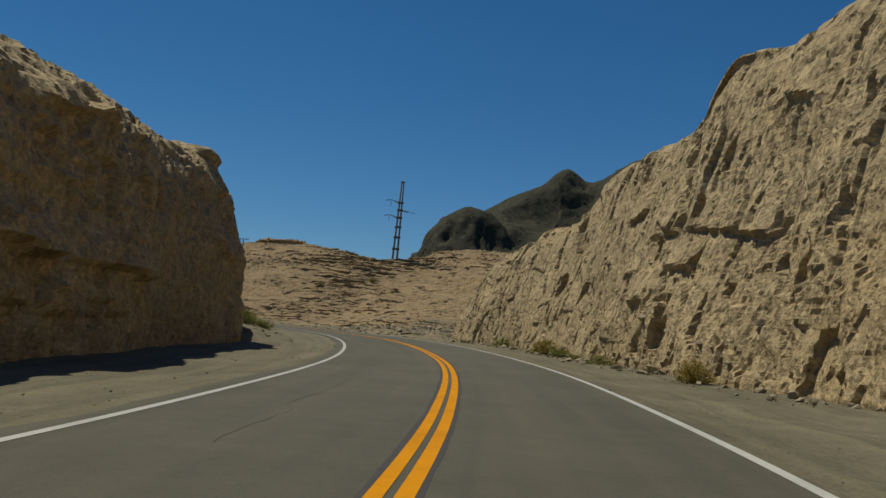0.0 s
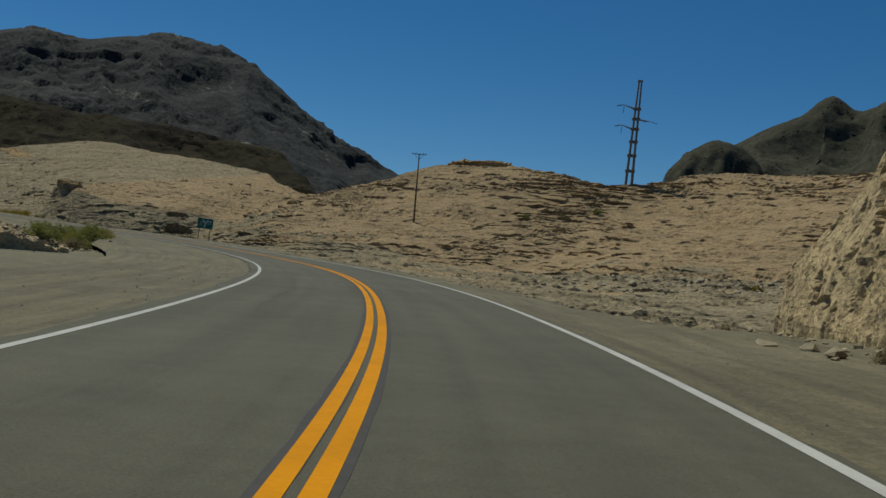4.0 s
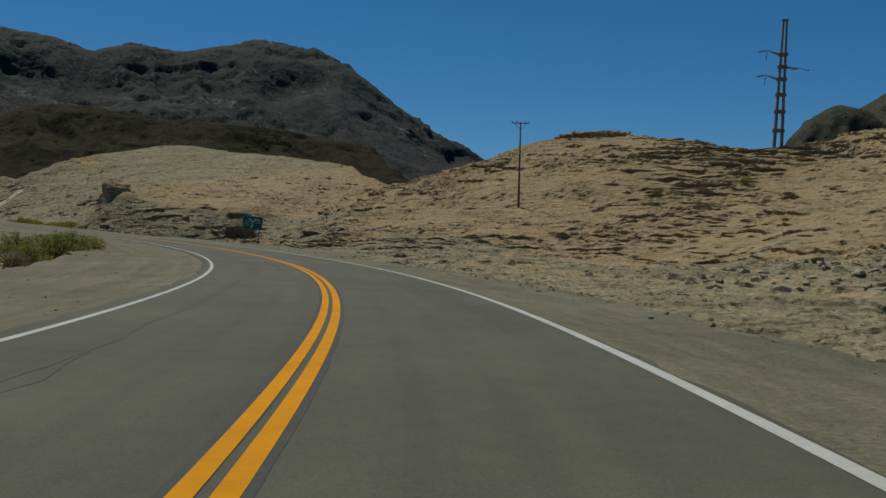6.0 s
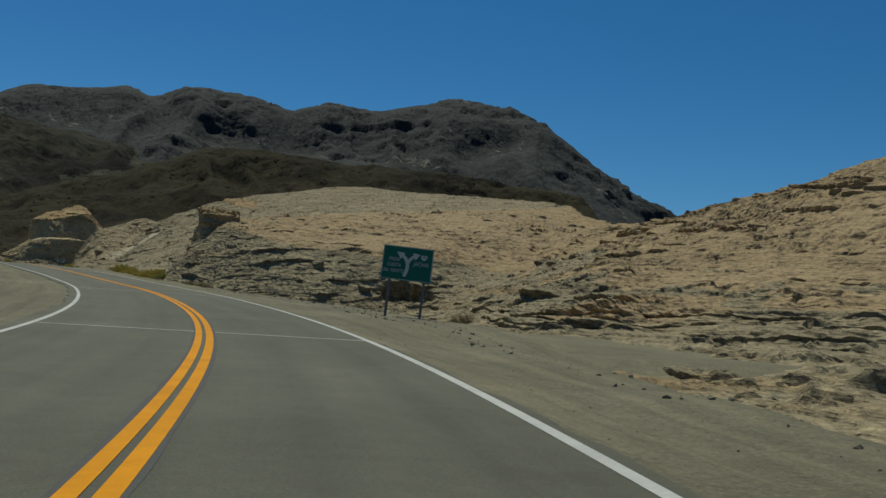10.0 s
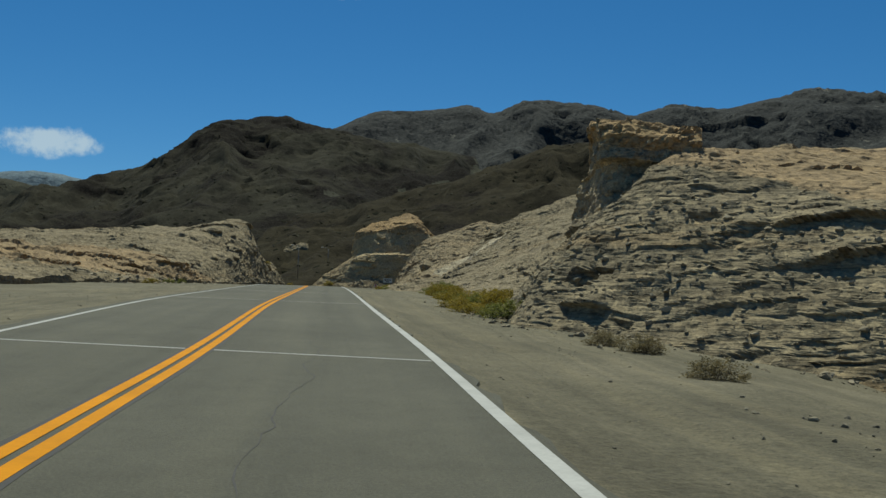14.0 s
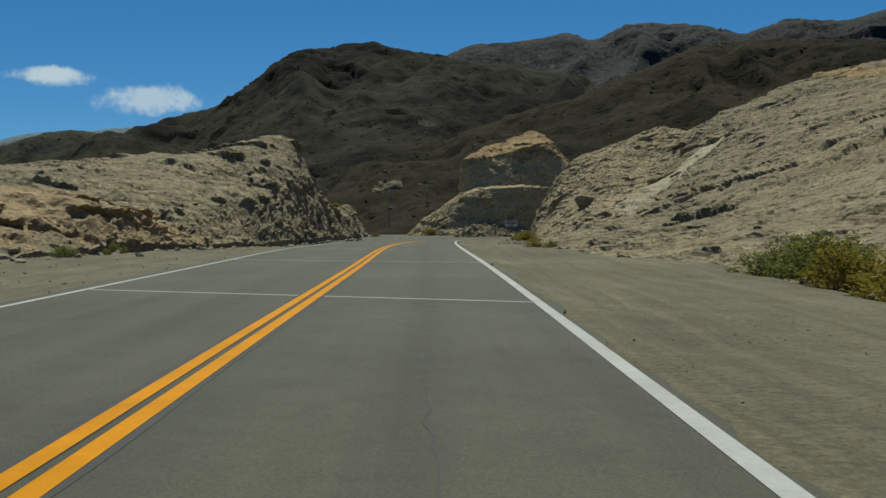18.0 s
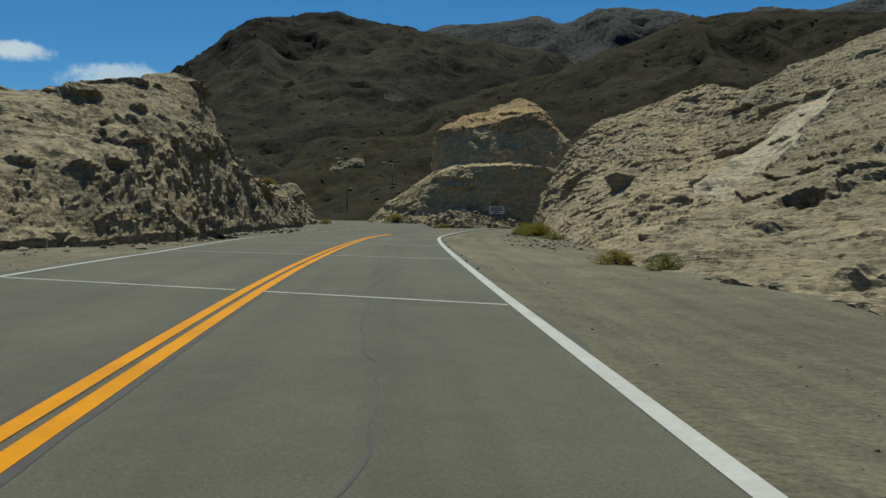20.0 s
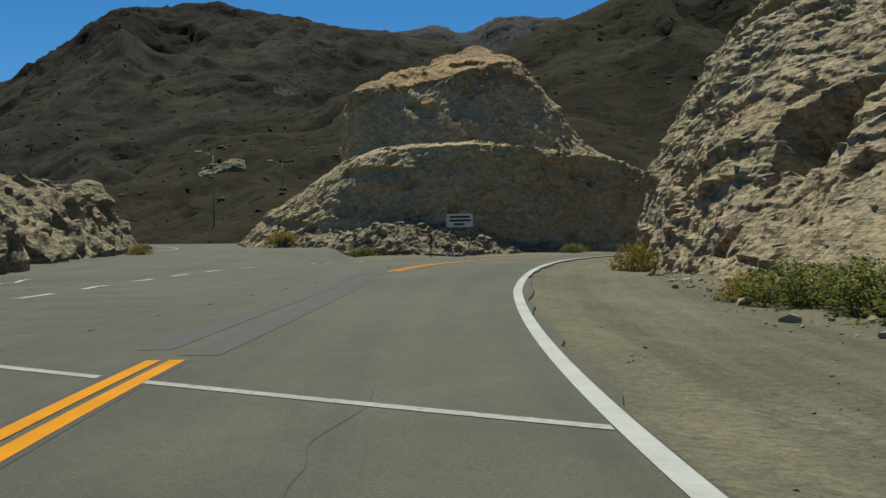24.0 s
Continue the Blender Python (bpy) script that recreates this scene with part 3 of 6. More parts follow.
def road_at(s, lat=0.0, lift=0.0):
    """A place on the road: metres along it, metres to its right, height over it."""
    i = np.interp(s, ROAD_S, np.arange(len(ROAD_S)))
    x, y, z = (np.interp(i, np.arange(len(ROAD)), ROAD[:, a]) for a in range(3))
    sx, sy = (np.interp(i, np.arange(len(ROAD)), SIDE[:, a]) for a in range(2))
    return np.stack([x + sx * lat, y + sy * lat, z + lift + 0 * lat], -1)


def strip(name, s0, s1, lat0, lat1, lift, mat, label, category, step=0.5, thick=0.0):
    """A flat band along the road between two offsets (numbers or functions of s)."""
    s = np.linspace(s0, s1, max(2, int((s1 - s0) / step) + 1))
    a = lat0(s) if callable(lat0) else np.full(s.shape, lat0)
    b = lat1(s) if callable(lat1) else np.full(s.shape, lat1)
    P = np.stack([road_at(s, a, lift), road_at(s, b, lift)], 1)
    ob = new(name, quick_mesh(name, P.reshape(-1, 3), grid_quads(len(s), 2)[:, ::-1], False, mat))
    return tagged(ob, label, category, kind="structure")


def left_edge(s):
    return -np.interp(s, [-60, 240, 266, 290, 348, 372, 395], [3.6, 3.6, 4.1, 4.3, 4.4, 5.5, 6.0])


def right_edge(s):
    return np.interp(s, [-60, 370, 392, 405, 425], [3.5, 3.47, 3.52, 3.8, 3.85])

# ---- ground and road ----


def build_ground():
    """One sheet: fine beside the road, coarse out to the horizon."""
    gx = np.unique(np.concatenate([np.linspace(-5000, -420, 24), np.arange(-420, 80, 2.0), np.linspace(80, 5000, 24)]))
    gy = np.unique(np.concatenate([np.linspace(-5000, -60, 20), np.arange(-60, 420, 2.0), np.linspace(420, 5000, 24)]))
    X, Y = np.meshgrid(gx, gy, indexing="ij")
    cx, cy = np.clip(X, -420, 80), np.clip(Y, -60, 420)
    z, dist, lat, pos = ground_z(cx, cy)
    off = sstep(4.2, 10.0, dist)
    z = z - 0.035 - 0.16 * sstep(3.7, 6.0, dist) + off * (0.10 * fbm(X / 7, Y / 7, X * 0, 3, 70) + 0.03 * fbm(X / 1.7, Y / 1.7, X * 0, 2, 71))
    side = np.min([np.hypot(X - p[0], Y - p[1]) for p in BRANCH[20::8]], axis=0)
    z = z - 0.26 * sstep(9.0, 7.0, side) - 0.35 * sstep(11.0, 9.0, np.abs(lat)) * sstep(-62, -55, pos) * sstep(430, 420, pos) * (dist < 40)
    P = np.stack([X, Y, z], -1)
    return tagged(new("ground", quick_mesh("ground", P.reshape(-1, 3), grid_quads(len(gx), len(gy)), True, GRAVEL)),
                  "pale tan gravel and dust beside the road", "ground", kind="structure")


build_ground()


def meet_road(P):
    """Lay a side road's points into the main road's surface where they come near it."""
    for i in range(len(P)):
        d = np.hypot(ROAD[::4, 0] - P[i, 0], ROAD[::4, 1] - P[i, 1])
        k = int(np.argmin(d))
        w = float(sstep(20.0, 8.0, d[k]))
        P[i, 2] = P[i, 2] * (1 - w) + (ROAD[::4, 2][k] - 0.012) * w


def ribbon(name, line, half, lift, mat, label, category, join=False, n=9):
    """Road body: a crowned band with a low edge, along a line."""
    t = np.gradient(line[:, :2], axis=0)
    t /= np.linalg.norm(t, axis=1, keepdims=True)
    side = np.stack([t[:, 1], -t[:, 0]], 1)
    lo, hi = half
    lo = lo if np.ndim(lo) else np.full(len(line), lo)
    hi = hi if np.ndim(hi) else np.full(len(line), hi)
    cols = []
    for k in range(n):
        f = k / (n - 1)
        lat = lo * (1 - f) + hi * f
        cols.append(np.c_[line[:, :2] + side * lat[:, None], line[:, 2] + lift])
    for lat, first in ((lo - 0.05, True), (hi + 0.05, False)):
        edge = np.c_[line[:, :2] + side * lat[:, None], line[:, 2] + lift - 0.14]
        cols.insert(0, edge) if first else cols.append(edge)
    P = np.stack(cols, 1)
    if join:
        flat = P[:, 1:-1].reshape(-1, 3).copy()
        meet_road(flat)
        P[:, 1:-1] = flat.reshape(P[:, 1:-1].shape)
        P[:, 0, 2], P[:, -1, 2] = P[:, 1, 2] - 0.45, P[:, -2, 2] - 0.45
    along = np.r_[0, np.cumsum(np.linalg.norm(np.diff(line[:, :2], axis=0), axis=1))]
    across = np.stack([lo + (hi - lo) * np.clip((k - 1) / (n - 1), 0, 1) for k in range(n + 2)], 1)
    uv = np.stack([np.repeat(along[:, None], n + 2, 1), across], -1).reshape(-1, 2)
    return tagged(new(name, quick_mesh(name, P.reshape(-1, 3), grid_quads(len(line), len(cols))[:, ::-1], False, mat, uv)), label, category, kind="structure")


def ragged(s, seed, amount=0.09):
    return amount * (vnoise(s / 0.9, s * 0, s * 0, seed) + 0.7 * vnoise(s / 4.0, s * 0, s * 0, seed + 1))


ribbon("road", ROAD, (left_edge(ROAD_S) - 0.38 + ragged(ROAD_S, 201), right_edge(ROAD_S) + 0.16 + ragged(ROAD_S, 203)), 0.0, ASPHALT, "worn grey asphalt road with painted lines", "road")
ribbon("side_road", BRANCH, (np.interp(BRANCH_S, [0, 14, 40, 90], [-1.0, -6.0, -7.0, -6.0]), np.interp(BRANCH_S, [0, 10, 40, 60], [0.5, 3.0, 9.0, 6.0])), -0.012, ASPHALT,
       "worn grey asphalt side road leaving at the junction", "road", join=True)


def shoulder(name, s0, s1, side, label):
    """Gravel verge along one side of the road, with its own brink and a rough surface."""
    s = np.arange(s0, s1, 0.8)
    inner = np.abs(left_edge(s) - 0.1) if side < 0 else right_edge(s) - 0.1
    lat = inner[:, None] + np.r_[np.arange(0, 6.6, 0.35), 7.2, 8.0][None, :]
    P = road_at(np.repeat(s[:, None], lat.shape[1], 1), lat * side)
    fall = np.interp(s, [92, 112, 150, 178, 195, 262, 280, 300, 325], [0.0, 1.9, 2.0, 1.3, 0.0, 0.1, 0.8, 1.1, 0.2])[:, None] if side > 0 else 0.0
    brink = np.interp(s, [92, 120, 150, 180, 200, 216, 262, 280, 300, 320], [7.0, 7.4, 7.9, 7.6, 7.0, 6.6, 6.4, 7.6, 8.6, 10.0])[:, None]
    over = lat - inner[:, None]
    x, y = P[..., 0], P[..., 1]
    P[..., 2] -= 0.03 + (0.12 - 0.14 * (sstep(190, 200, s) * sstep(232, 222, s))[:, None]) * sstep(0.0, 2.0, over) + fall * sstep(0.0, 2.3, lat - brink + 0.25 * fbm(x / 3, y / 3, x * 0, 3, 72))
    P[..., 2] += sstep(0.2, 1.5, over) * (0.05 * fbm(x / 2.2, y / 2.2, x * 0, 3, 73) - 0.05 * np.abs(vnoise(lat * 1.5, s[:, None] / 30 + 0 * lat, lat * 0, 74)))
    if side > 0:
        P[..., 2] -= hollow(s[:, None] + 0 * lat, lat)
    P[:, -1, 2] -= 0.5
    uv = np.stack([np.repeat(s[:, None], lat.shape[1], 1), lat], -1).reshape(-1, 2)
    q = grid_quads(*lat.shape)
    me = quick_mesh(name, P.reshape(-1, 3), q[:, ::-1] if side > 0 else q, True, SHOULDER, uv)
    return tagged(new(name, me), label, "verge", kind="structure")


shoulder("right_shoulder", -58, 424, 1, "dusty gravel shoulder with faint wheel tracks beside the road")
shoulder("left_shoulder", -58, 374, -1, "dusty gravel shoulder beside the road")

JOIN = 383.0
strip("edge_line_right", -60, 425, lambda s: right_edge(s) - 0.06, lambda s: right_edge(s) + 0.09, 0.005, WHITE_LINE, "solid white edge line on asphalt", "road marking")
strip("edge_line_left", -60, 378, lambda s: left_edge(s) - 0.07, lambda s: left_edge(s) + 0.06, 0.005, WHITE_LINE, "solid white edge line on asphalt", "road marking")


def yellow_shift(s):
    """The pair drifts a little to the right before the junction."""
    return np.interp(s, [300, 345], [0.0, 0.07])


for lat, wide in ((-0.20, 0.135), (0.01, 0.145)):
    for s0, s1 in ((-60, JOIN), (401, 445)):
        strip("yellow_line", s0, s1, lambda s: lat + yellow_shift(s), lambda s: lat + wide + yellow_shift(s), 0.006, YELLOW_LINE, "solid yellow centre line, one of a pair", "road marking")
    side = -0.06 if lat < 0 else 0.0
    strip("tar_edge", -60, JOIN, lambda s: lat + side + yellow_shift(s) + ragged(s, 211, 0.015), lambda s: lat + side + wide + 0.06 + yellow_shift(s) + ragged(s, 213, 0.015), 0.003, TAR, "dark older paint beside the yellow line", "road marking")


def lane_bar(s, lat0, lat1, skew):
    """A thin bar painted slantwise across one lane."""
    l = np.linspace(lat0, lat1, 12)
    at = s + skew * l
    P = np.stack([road_at(at - 0.08, l, 0.005), road_at(at + 0.08, l, 0.005)], 1)
    ob = new("speed_bar", quick_mesh("speed_bar", P.reshape(-1, 3), grid_quads(len(l), 2), False, THIN_LINE))
    tagged(ob, "thin white bar painted across one lane", "road marking", kind="structure")


for s in (151.3, 186.0, 217.0, 243.8, 268.9, 289.6, 306.1, 320.8, 334.3, 347.0, 359.2, 370.9, 381.8):
    skew = -float(np.interp(s, [150, 215, 244, 290, 360, 372, 383], [0.05, 0.2, 0.3, 0.47, 0.65, 0.66, 0.74]))
    lane_bar(s, float(left_edge(s)) + 0.10, -0.23, skew)
    lane_bar(s, 0.21, float(right_edge(s)) - 0.08, skew)


def crack(s0, s1, lat, wander, width, seed):
    """A sealed crack wandering along the lane."""
    s = np.arange(s0, s1, 0.18)
    l = lat + wander * fbm(s / 2.2, s * 0 + seed, s * 0, 4, seed)
    w = width * (0.6 + 0.5 * vnoise(s / 0.7, s * 0, s * 0, seed + 1))
    P = np.stack([road_at(s, l - w, 0.003), road_at(s, l + w, 0.003)], 1)
    tagged(new("asphalt_crack", quick_mesh("asphalt_crack", P.reshape(-1, 3), grid_quads(len(s), 2)[:, ::-1], False, TAR)), "thin dark crack in the asphalt", "crack", kind="structure")


for k, (a, b, lat) in enumerate(((318, 343, 1.75), (338, 372, 1.55), (352, 381, 1.9), (10, 34, -2.1), (84, 110, -2.2), (104, 128, -2.4), (232, 252, 1.6), (262, 300, 1.8))):
    crack(a, b, lat, 0.16, 0.011, 300 + k)

# ---- landforms ----
landform("right_cliff", [
    [(14, -40, -1), (12.5, -10, 0), (11.4, 15, 0.5), (10.4, 30, 0.7), (9.2, 39, 1.0), (8.6, 43.5, 1.1), (8.3, 48.5, 1.3), (7.9, 54, 1.4), (7.1, 62, 1.6), (6.6, 66, 1.7), (6.0, 71, 1.8), (5.2, 77, 2.0), (4.1, 84, 2.2), (3.0, 90, 2.4), (1.6, 96, 2.5), (1.0, 101, 2.6), (1.8, 106, 2.6), (8, 110, 2.6)],
    [(15.0, -40, 4), (13.7, -10, 4.5), (12.6, 15, 5), (11.3, 30, 5.0), (10.1, 39, 5.2), (9.6, 43.5, 5.3), (9.1, 48.5, 5.4), (8.7, 54, 5.6), (7.9, 62, 5.6), (7.5, 66, 5.6), (6.8, 71, 5.5), (5.9, 77, 5.4), (4.7, 84, 5.2), (3.5, 90, 5.0), (2.2, 96, 4.7), (1.5, 100.4, 4.4), (2.2, 105, 4.2), (8, 108.5, 4.2)],
    [(17.5, -40, 12.5), (16.5, -10, 13), (14.8, 15, 13.0), (13.0, 30, 13.0), (11.8, 39, 12.8), (11.3, 43.5, 13.4), (10.9, 48.0, 12.0), (10.5, 54, 12.0), (9.9, 61, 12.4), (9.6, 65, 12.4), (8.6, 70.5, 10.8), (7.7, 77, 10.3), (6.5, 84, 10.2), (5.2, 90, 9.9), (3.8, 95.6, 8.6), (2.9, 98.8, 6.4), (4.2, 102, 5.8), (8.5, 105.5, 5.4)],
    [(24, -40, 17), (23, -10, 17.5), (21, 15, 17.5), (18.5, 30, 16.4), (15.3, 38, 13.8), (13.6, 43, 14.1), (13.4, 47.4, 12.4), (14, 54, 12.6), (13.5, 60, 12.9), (13.0, 64.4, 12.8), (12.4, 69.5, 11.0), (11.6, 76, 10.6), (10.6, 83, 10.5), (9.4, 88, 10.2), (8.0, 92.5, 8.8), (7.2, 95.4, 6.8), (8.6, 98.5, 6.0), (12, 101, 5.7)],
    [(70, -40, 16), (70, -10, 16), (68, 15, 15), (65, 30, 14), (61, 39, 12.4), (59, 44, 12), (57, 49, 11), (55, 54, 10), (50, 60, 9), (48, 65, 8.6), (47, 70, 8), (45, 75, 7), (42, 80, 6), (38, 84, 5), (34, 88, 4), (32, 90, 3.6), (30, 93, 3), (28, 96, 3)],
], 0.15, (0.15, 0.15, 0.3, 2.0), TAN, "pale tan sheer rock cutting beside the road, fluted and sunlit", "cliff", rough=(0.34, 8.0, 0.07, 2.2), beds=(0.12, 0.22, 1.6, 0.05, -0.05, 0.6),
    pieces=((2.6, 0.06, 0.05, 1.8), (0.9, 0.09, 0.05, 1.6)), chips=((1.2, 0.03, 0.34, 1.2), (0.55, 0.06, 0.16, 2.0)),
    bites=((7.2, 68.6, 6.1, 0.95, 0.75, 1.3), (10.1, 43.9, 7.9, 0.75, 0.55, 0.9), (9.5, 48.3, 6.5, 0.4, 0.6, 0.6), (10.0, 45.6, 7.4, 0.5, 0.4, 0.5), (6.9, 70.3, 4.3, 0.45, 0.5, 0.5), (7.2, 61.8, 2.7, 0.25, 0.6, 0.3), (10.2, 37.9, 4.0, 0.4, 0.3, 0.4)), seed=11)

landform("left_cliff", [
    [(-9.4, -45, -1), (-9.5, -15, -0.2), (-9.7, 5, 0.2), (-9.9, 22, 0.6), (-9.9, 38, 1.0), (-9.5, 48.4, 1.2), (-10.2, 51.4, 1.4), (-16, 53.5, 1.5), (-26, 55, 1.6)],
    [(-9.5, -45, 4), (-9.6, -15, 4), (-9.7, 5, 4), (-9.9, 22, 4.2), (-9.9, 38, 4.5), (-9.6, 48.3, 4.8), (-10.4, 51.0, 4.7), (-16, 53.0, 4.6), (-26, 54, 4.6)],
    [(-9.8, -45, 6.6), (-9.9, -15, 6.6), (-10.0, 5, 7.4), (-10.1, 22, 7.2), (-10.1, 38, 7.5), (-10.2, 48.0, 7.8), (-10.9, 50.4, 7.5), (-16, 52, 7.8), (-26, 53, 7.8)],
    [(-11.6, -45, 8.2), (-11.8, -15, 8.2), (-12, 5, 9.2), (-12, 22, 8.8), (-11.8, 38, 8.9), (-11.0, 47.2, 9.1), (-11.9, 48.8, 8.9), (-16.6, 50, 9.0), (-26, 51, 8.8)],
    [(-16, -45, 8.8), (-16, -15, 8.8), (-16, 5, 9.8), (-16, 22, 9.4), (-15.6, 36, 9.0), (-14.6, 43.5, 9.5), (-15.2, 45.5, 9.5), (-18, 47, 9.2), (-27, 48, 8.8)],
    [(-45, -45, 8), (-45, -15, 8), (-45, 5, 8), (-42, 22, 8), (-38, 32, 8), (-34, 38, 8), (-30, 40, 8), (-28, 42, 8), (-30, 44, 8)],
], 0.2, (0.2, 0.2, 0.18, 0.18, 1.6), TAN, "shaded tan rock cutting with a crumbling sunlit top", "cliff", rough=(0.30, 8.0, 0.10, 1.6), beds=(0.2, 0.4, 1.3, 0.0, 0.03, 0.2),
    pieces=((2.0, 0.10, 0.06, 0.8), (0.7, 0.14, 0.10, 0.7)), chips=((1.2, 0.05, 0.35, 0.6),), seed=21)

landform("left_knoll", [
    [(-10.6, 50, 1.4), (-10.0, 53, 1.4), (-10.7, 55.5, 1.5), (-11.7, 57.5, 1.6), (-13.0, 60, 1.7), (-13.0, 62.5, 1.8), (-14.2, 64.8, 1.9), (-17.5, 67.5, 2.0), (-23, 70, 2.1), (-32, 73, 2.2)],
    [(-10.7, 50, 3.6), (-10.2, 53, 3.5), (-10.9, 55.4, 3.3), (-11.9, 57.2, 3.2), (-13.5, 59.8, 3.2), (-13.4, 62.4, 3.2), (-14.6, 64.4, 3.3), (-18, 66.8, 3.4), (-23, 69, 3.4), (-32, 72, 3.4)],
    [(-10.9, 50, 5.6), (-10.6, 53, 5.0), (-11.2, 55.2, 4.8), (-12.4, 56.9, 4.5), (-14.0, 59.5, 4.1), (-13.9, 62.2, 4.1), (-15.2, 64.0, 4.1), (-18.4, 66, 4.6), (-23, 68, 4.6), (-32, 71, 4.6)],
    [(-11.4, 50, 7.2), (-11.6, 53, 6.3), (-12.1, 54.8, 5.8), (-13.4, 56.4, 5.5), (-14.7, 59.0, 5.0), (-14.6, 61.8, 4.9), (-15.8, 63.4, 4.8), (-18.8, 65, 5.0), (-23, 66.5, 5.6), (-32, 70, 5.6)],
    [(-15, 49, 7.6), (-15.5, 52, 6.6), (-16, 54, 6.2), (-17, 56, 6.0), (-18, 58, 5.8), (-18, 60.5, 5.6), (-19, 61.5, 5.4), (-22, 62.5, 5.4), (-26, 64, 5.6), (-34, 68, 5.4)],
    [(-34, 48, 6.5), (-34, 50, 6.2), (-34, 52, 6), (-34, 54, 6), (-34, 56, 6.0), (-34, 58, 6.2), (-34, 60, 6), (-35, 62, 5.6), (-36, 63, 5.4), (-40, 66, 5.2)],
], 0.15, (0.14, 0.14, 0.14, 0.18, 0.6), TAN, "broken tan rock knoll with shaded sides at the end of the cutting", "rock outcrop", rough=(0.5, 4.0, 0.25, 1.5), beds=(0.15, 0.4, 1.2, 0.0, 0.0, 0.2),
    pieces=((1.6, 0.2, 0.16, 0.8), (0.6, 0.2, 0.12, 0.8)), chips=((0.9, 0.05, 0.35, 0.8),), seed=25)

landform("left_outcrop", [
    [(-17.0, 60, 1.8), (-16.8, 65.5, 2.0), (-17.4, 70, 2.2), (-20.6, 75.8, 2.4), (-27, 80, 2.5), (-36, 82, 2.6)],
    [(-17.2, 60, 3.6), (-17.1, 65.4, 3.6), (-17.9, 69.8, 3.7), (-20.9, 75.5, 3.7), (-27, 79.4, 3.6), (-36, 81.4, 3.6)],
    [(-17.6, 60.5, 4.8), (-17.6, 65.4, 4.8), (-18.8, 70.6, 4.9), (-21.2, 75.5, 5.0), (-27.2, 78.8, 4.9), (-36, 80.6, 4.9)],
    [(-18.1, 61, 5.8), (-18.2, 65.6, 5.9), (-19.4, 70.6, 6.0), (-21.5, 75.3, 6.0), (-27.2, 78.2, 6.0), (-36, 80, 6)],
    [(-18.0, 61, 6.5), (-18.1, 65.6, 6.9), (-19.2, 70.8, 7.2), (-21.2, 75.5, 7.4), (-27.2, 78.4, 7.3), (-36, 80, 7)],
    [(-21, 60, 6.8), (-22, 64.5, 7.1), (-23.5, 69.5, 7.5), (-25, 73.5, 7.7), (-29, 76, 7.7), (-36, 78, 7.4)],
    [(-38, 58, 6), (-40, 62, 6.2), (-42, 66, 6.4), (-42, 70, 6.4), (-42, 72, 6.4), (-44, 74, 6)],
], 0.2, (0.16, 0.16, 0.16, 0.16, 0.2, 0.8), TAN, "dark-sided rock outcrop under an orange lit caprock", "rock outcrop", rough=(0.4, 4.0, 0.2, 1.5), beds=(0.12, 0.35, 1.2, 0.0, 0.0, 0.2),
    pieces=((1.6, 0.15, 0.12, 0.8), (0.6, 0.2, 0.12, 0.8)), chips=((0.9, 0.05, 0.35, 0.8),), seed=27, curve=0.1, second=(6.5, CAP))

landform("sandstone_hill", [
    [(18, 107, -0.9), (0, 112, 0.0), (-7.8, 118.3, 1.1), (-13.4, 129, 1.5), (-19.0, 139.9, 1.9), (-28.4, 155.4, 2.6), (-40.2, 167.6, 3.8), (-60.5, 193.0, 4.2), (-73.0, 213.0, 2.6)],
    [(34, 120, 2.4), (14, 134, 3.2), (3, 150, 3.6), (-8, 164, 3.8), (-20, 176, 4.0), (-35, 184.5, 4.7), (-48, 192, 5.2), (-66.5, 205.5, 5.6), (-78, 223, 2.8)],
    [(46, 150, 9), (27, 172, 8), (10, 187, 6.6), (-7, 188.5, 5.6), (-21, 205, 4.8), (-36, 204, 6.2), (-51, 204.5, 7.2), (-67, 215.5, 8.2), (-80, 234, 4.8)],
    [(62, 180, 20), (44, 205, 18), (22, 225, 16), (1, 234, 13.8), (-20, 242, 14.4), (-44, 229, 12.3), (-58, 230, 11.4), (-69, 234, 11.8), (-84, 249, 10.4)],
    [(80, 220, 34), (60, 262, 32), (24, 281, 28.6), (2, 285, 28.2), (-14, 267, 23.2), (-37, 274, 26.6), (-49, 276, 26.8), (-66, 263, 19.6), (-90, 268, 16.0)],
    [(110, 260, 30), (90, 300, 28), (40, 330, 20), (5, 330, 18), (-14, 320, 15), (-40, 320, 16), (-60, 320, 18), (-80, 310, 19), (-100, 300, 18.0)],
], 0.30, (0.25, 0.22, 0.22, 0.34, 2.5), GREY, "layered tan sandstone hillside with broken ledges", "hill", rough=(0.45, 9.0, 0.07, 1.8), beds=[(0.28, 0.60, 0.8, 0.0, 0.0, 0.30), (0.14, 0.40, 0.42, 0.01, 0.0, 0.30)],
    pieces=((1.6, 0.12, 0.06, 0.5), (0.6, 0.18, 0.10, 0.5)), chips=((1.3, 0.04, 0.3, 0.35),), plates=((0.9, 3.6, 0.24, 0.0, 0.0), (0.5, 1.6, 0.12, 0.01, 0.0)), seed=33, foot=1.0,
    second=(lambda x, y: np.interp(x, [-75, -55, -40, -25, 0, 30], [11.0, 8.5, 6.0, 4.6, 5.0, 4.5]) + 2.4 * fbm(x / 8, y / 8, 0 * x, 3, 7), SAND))

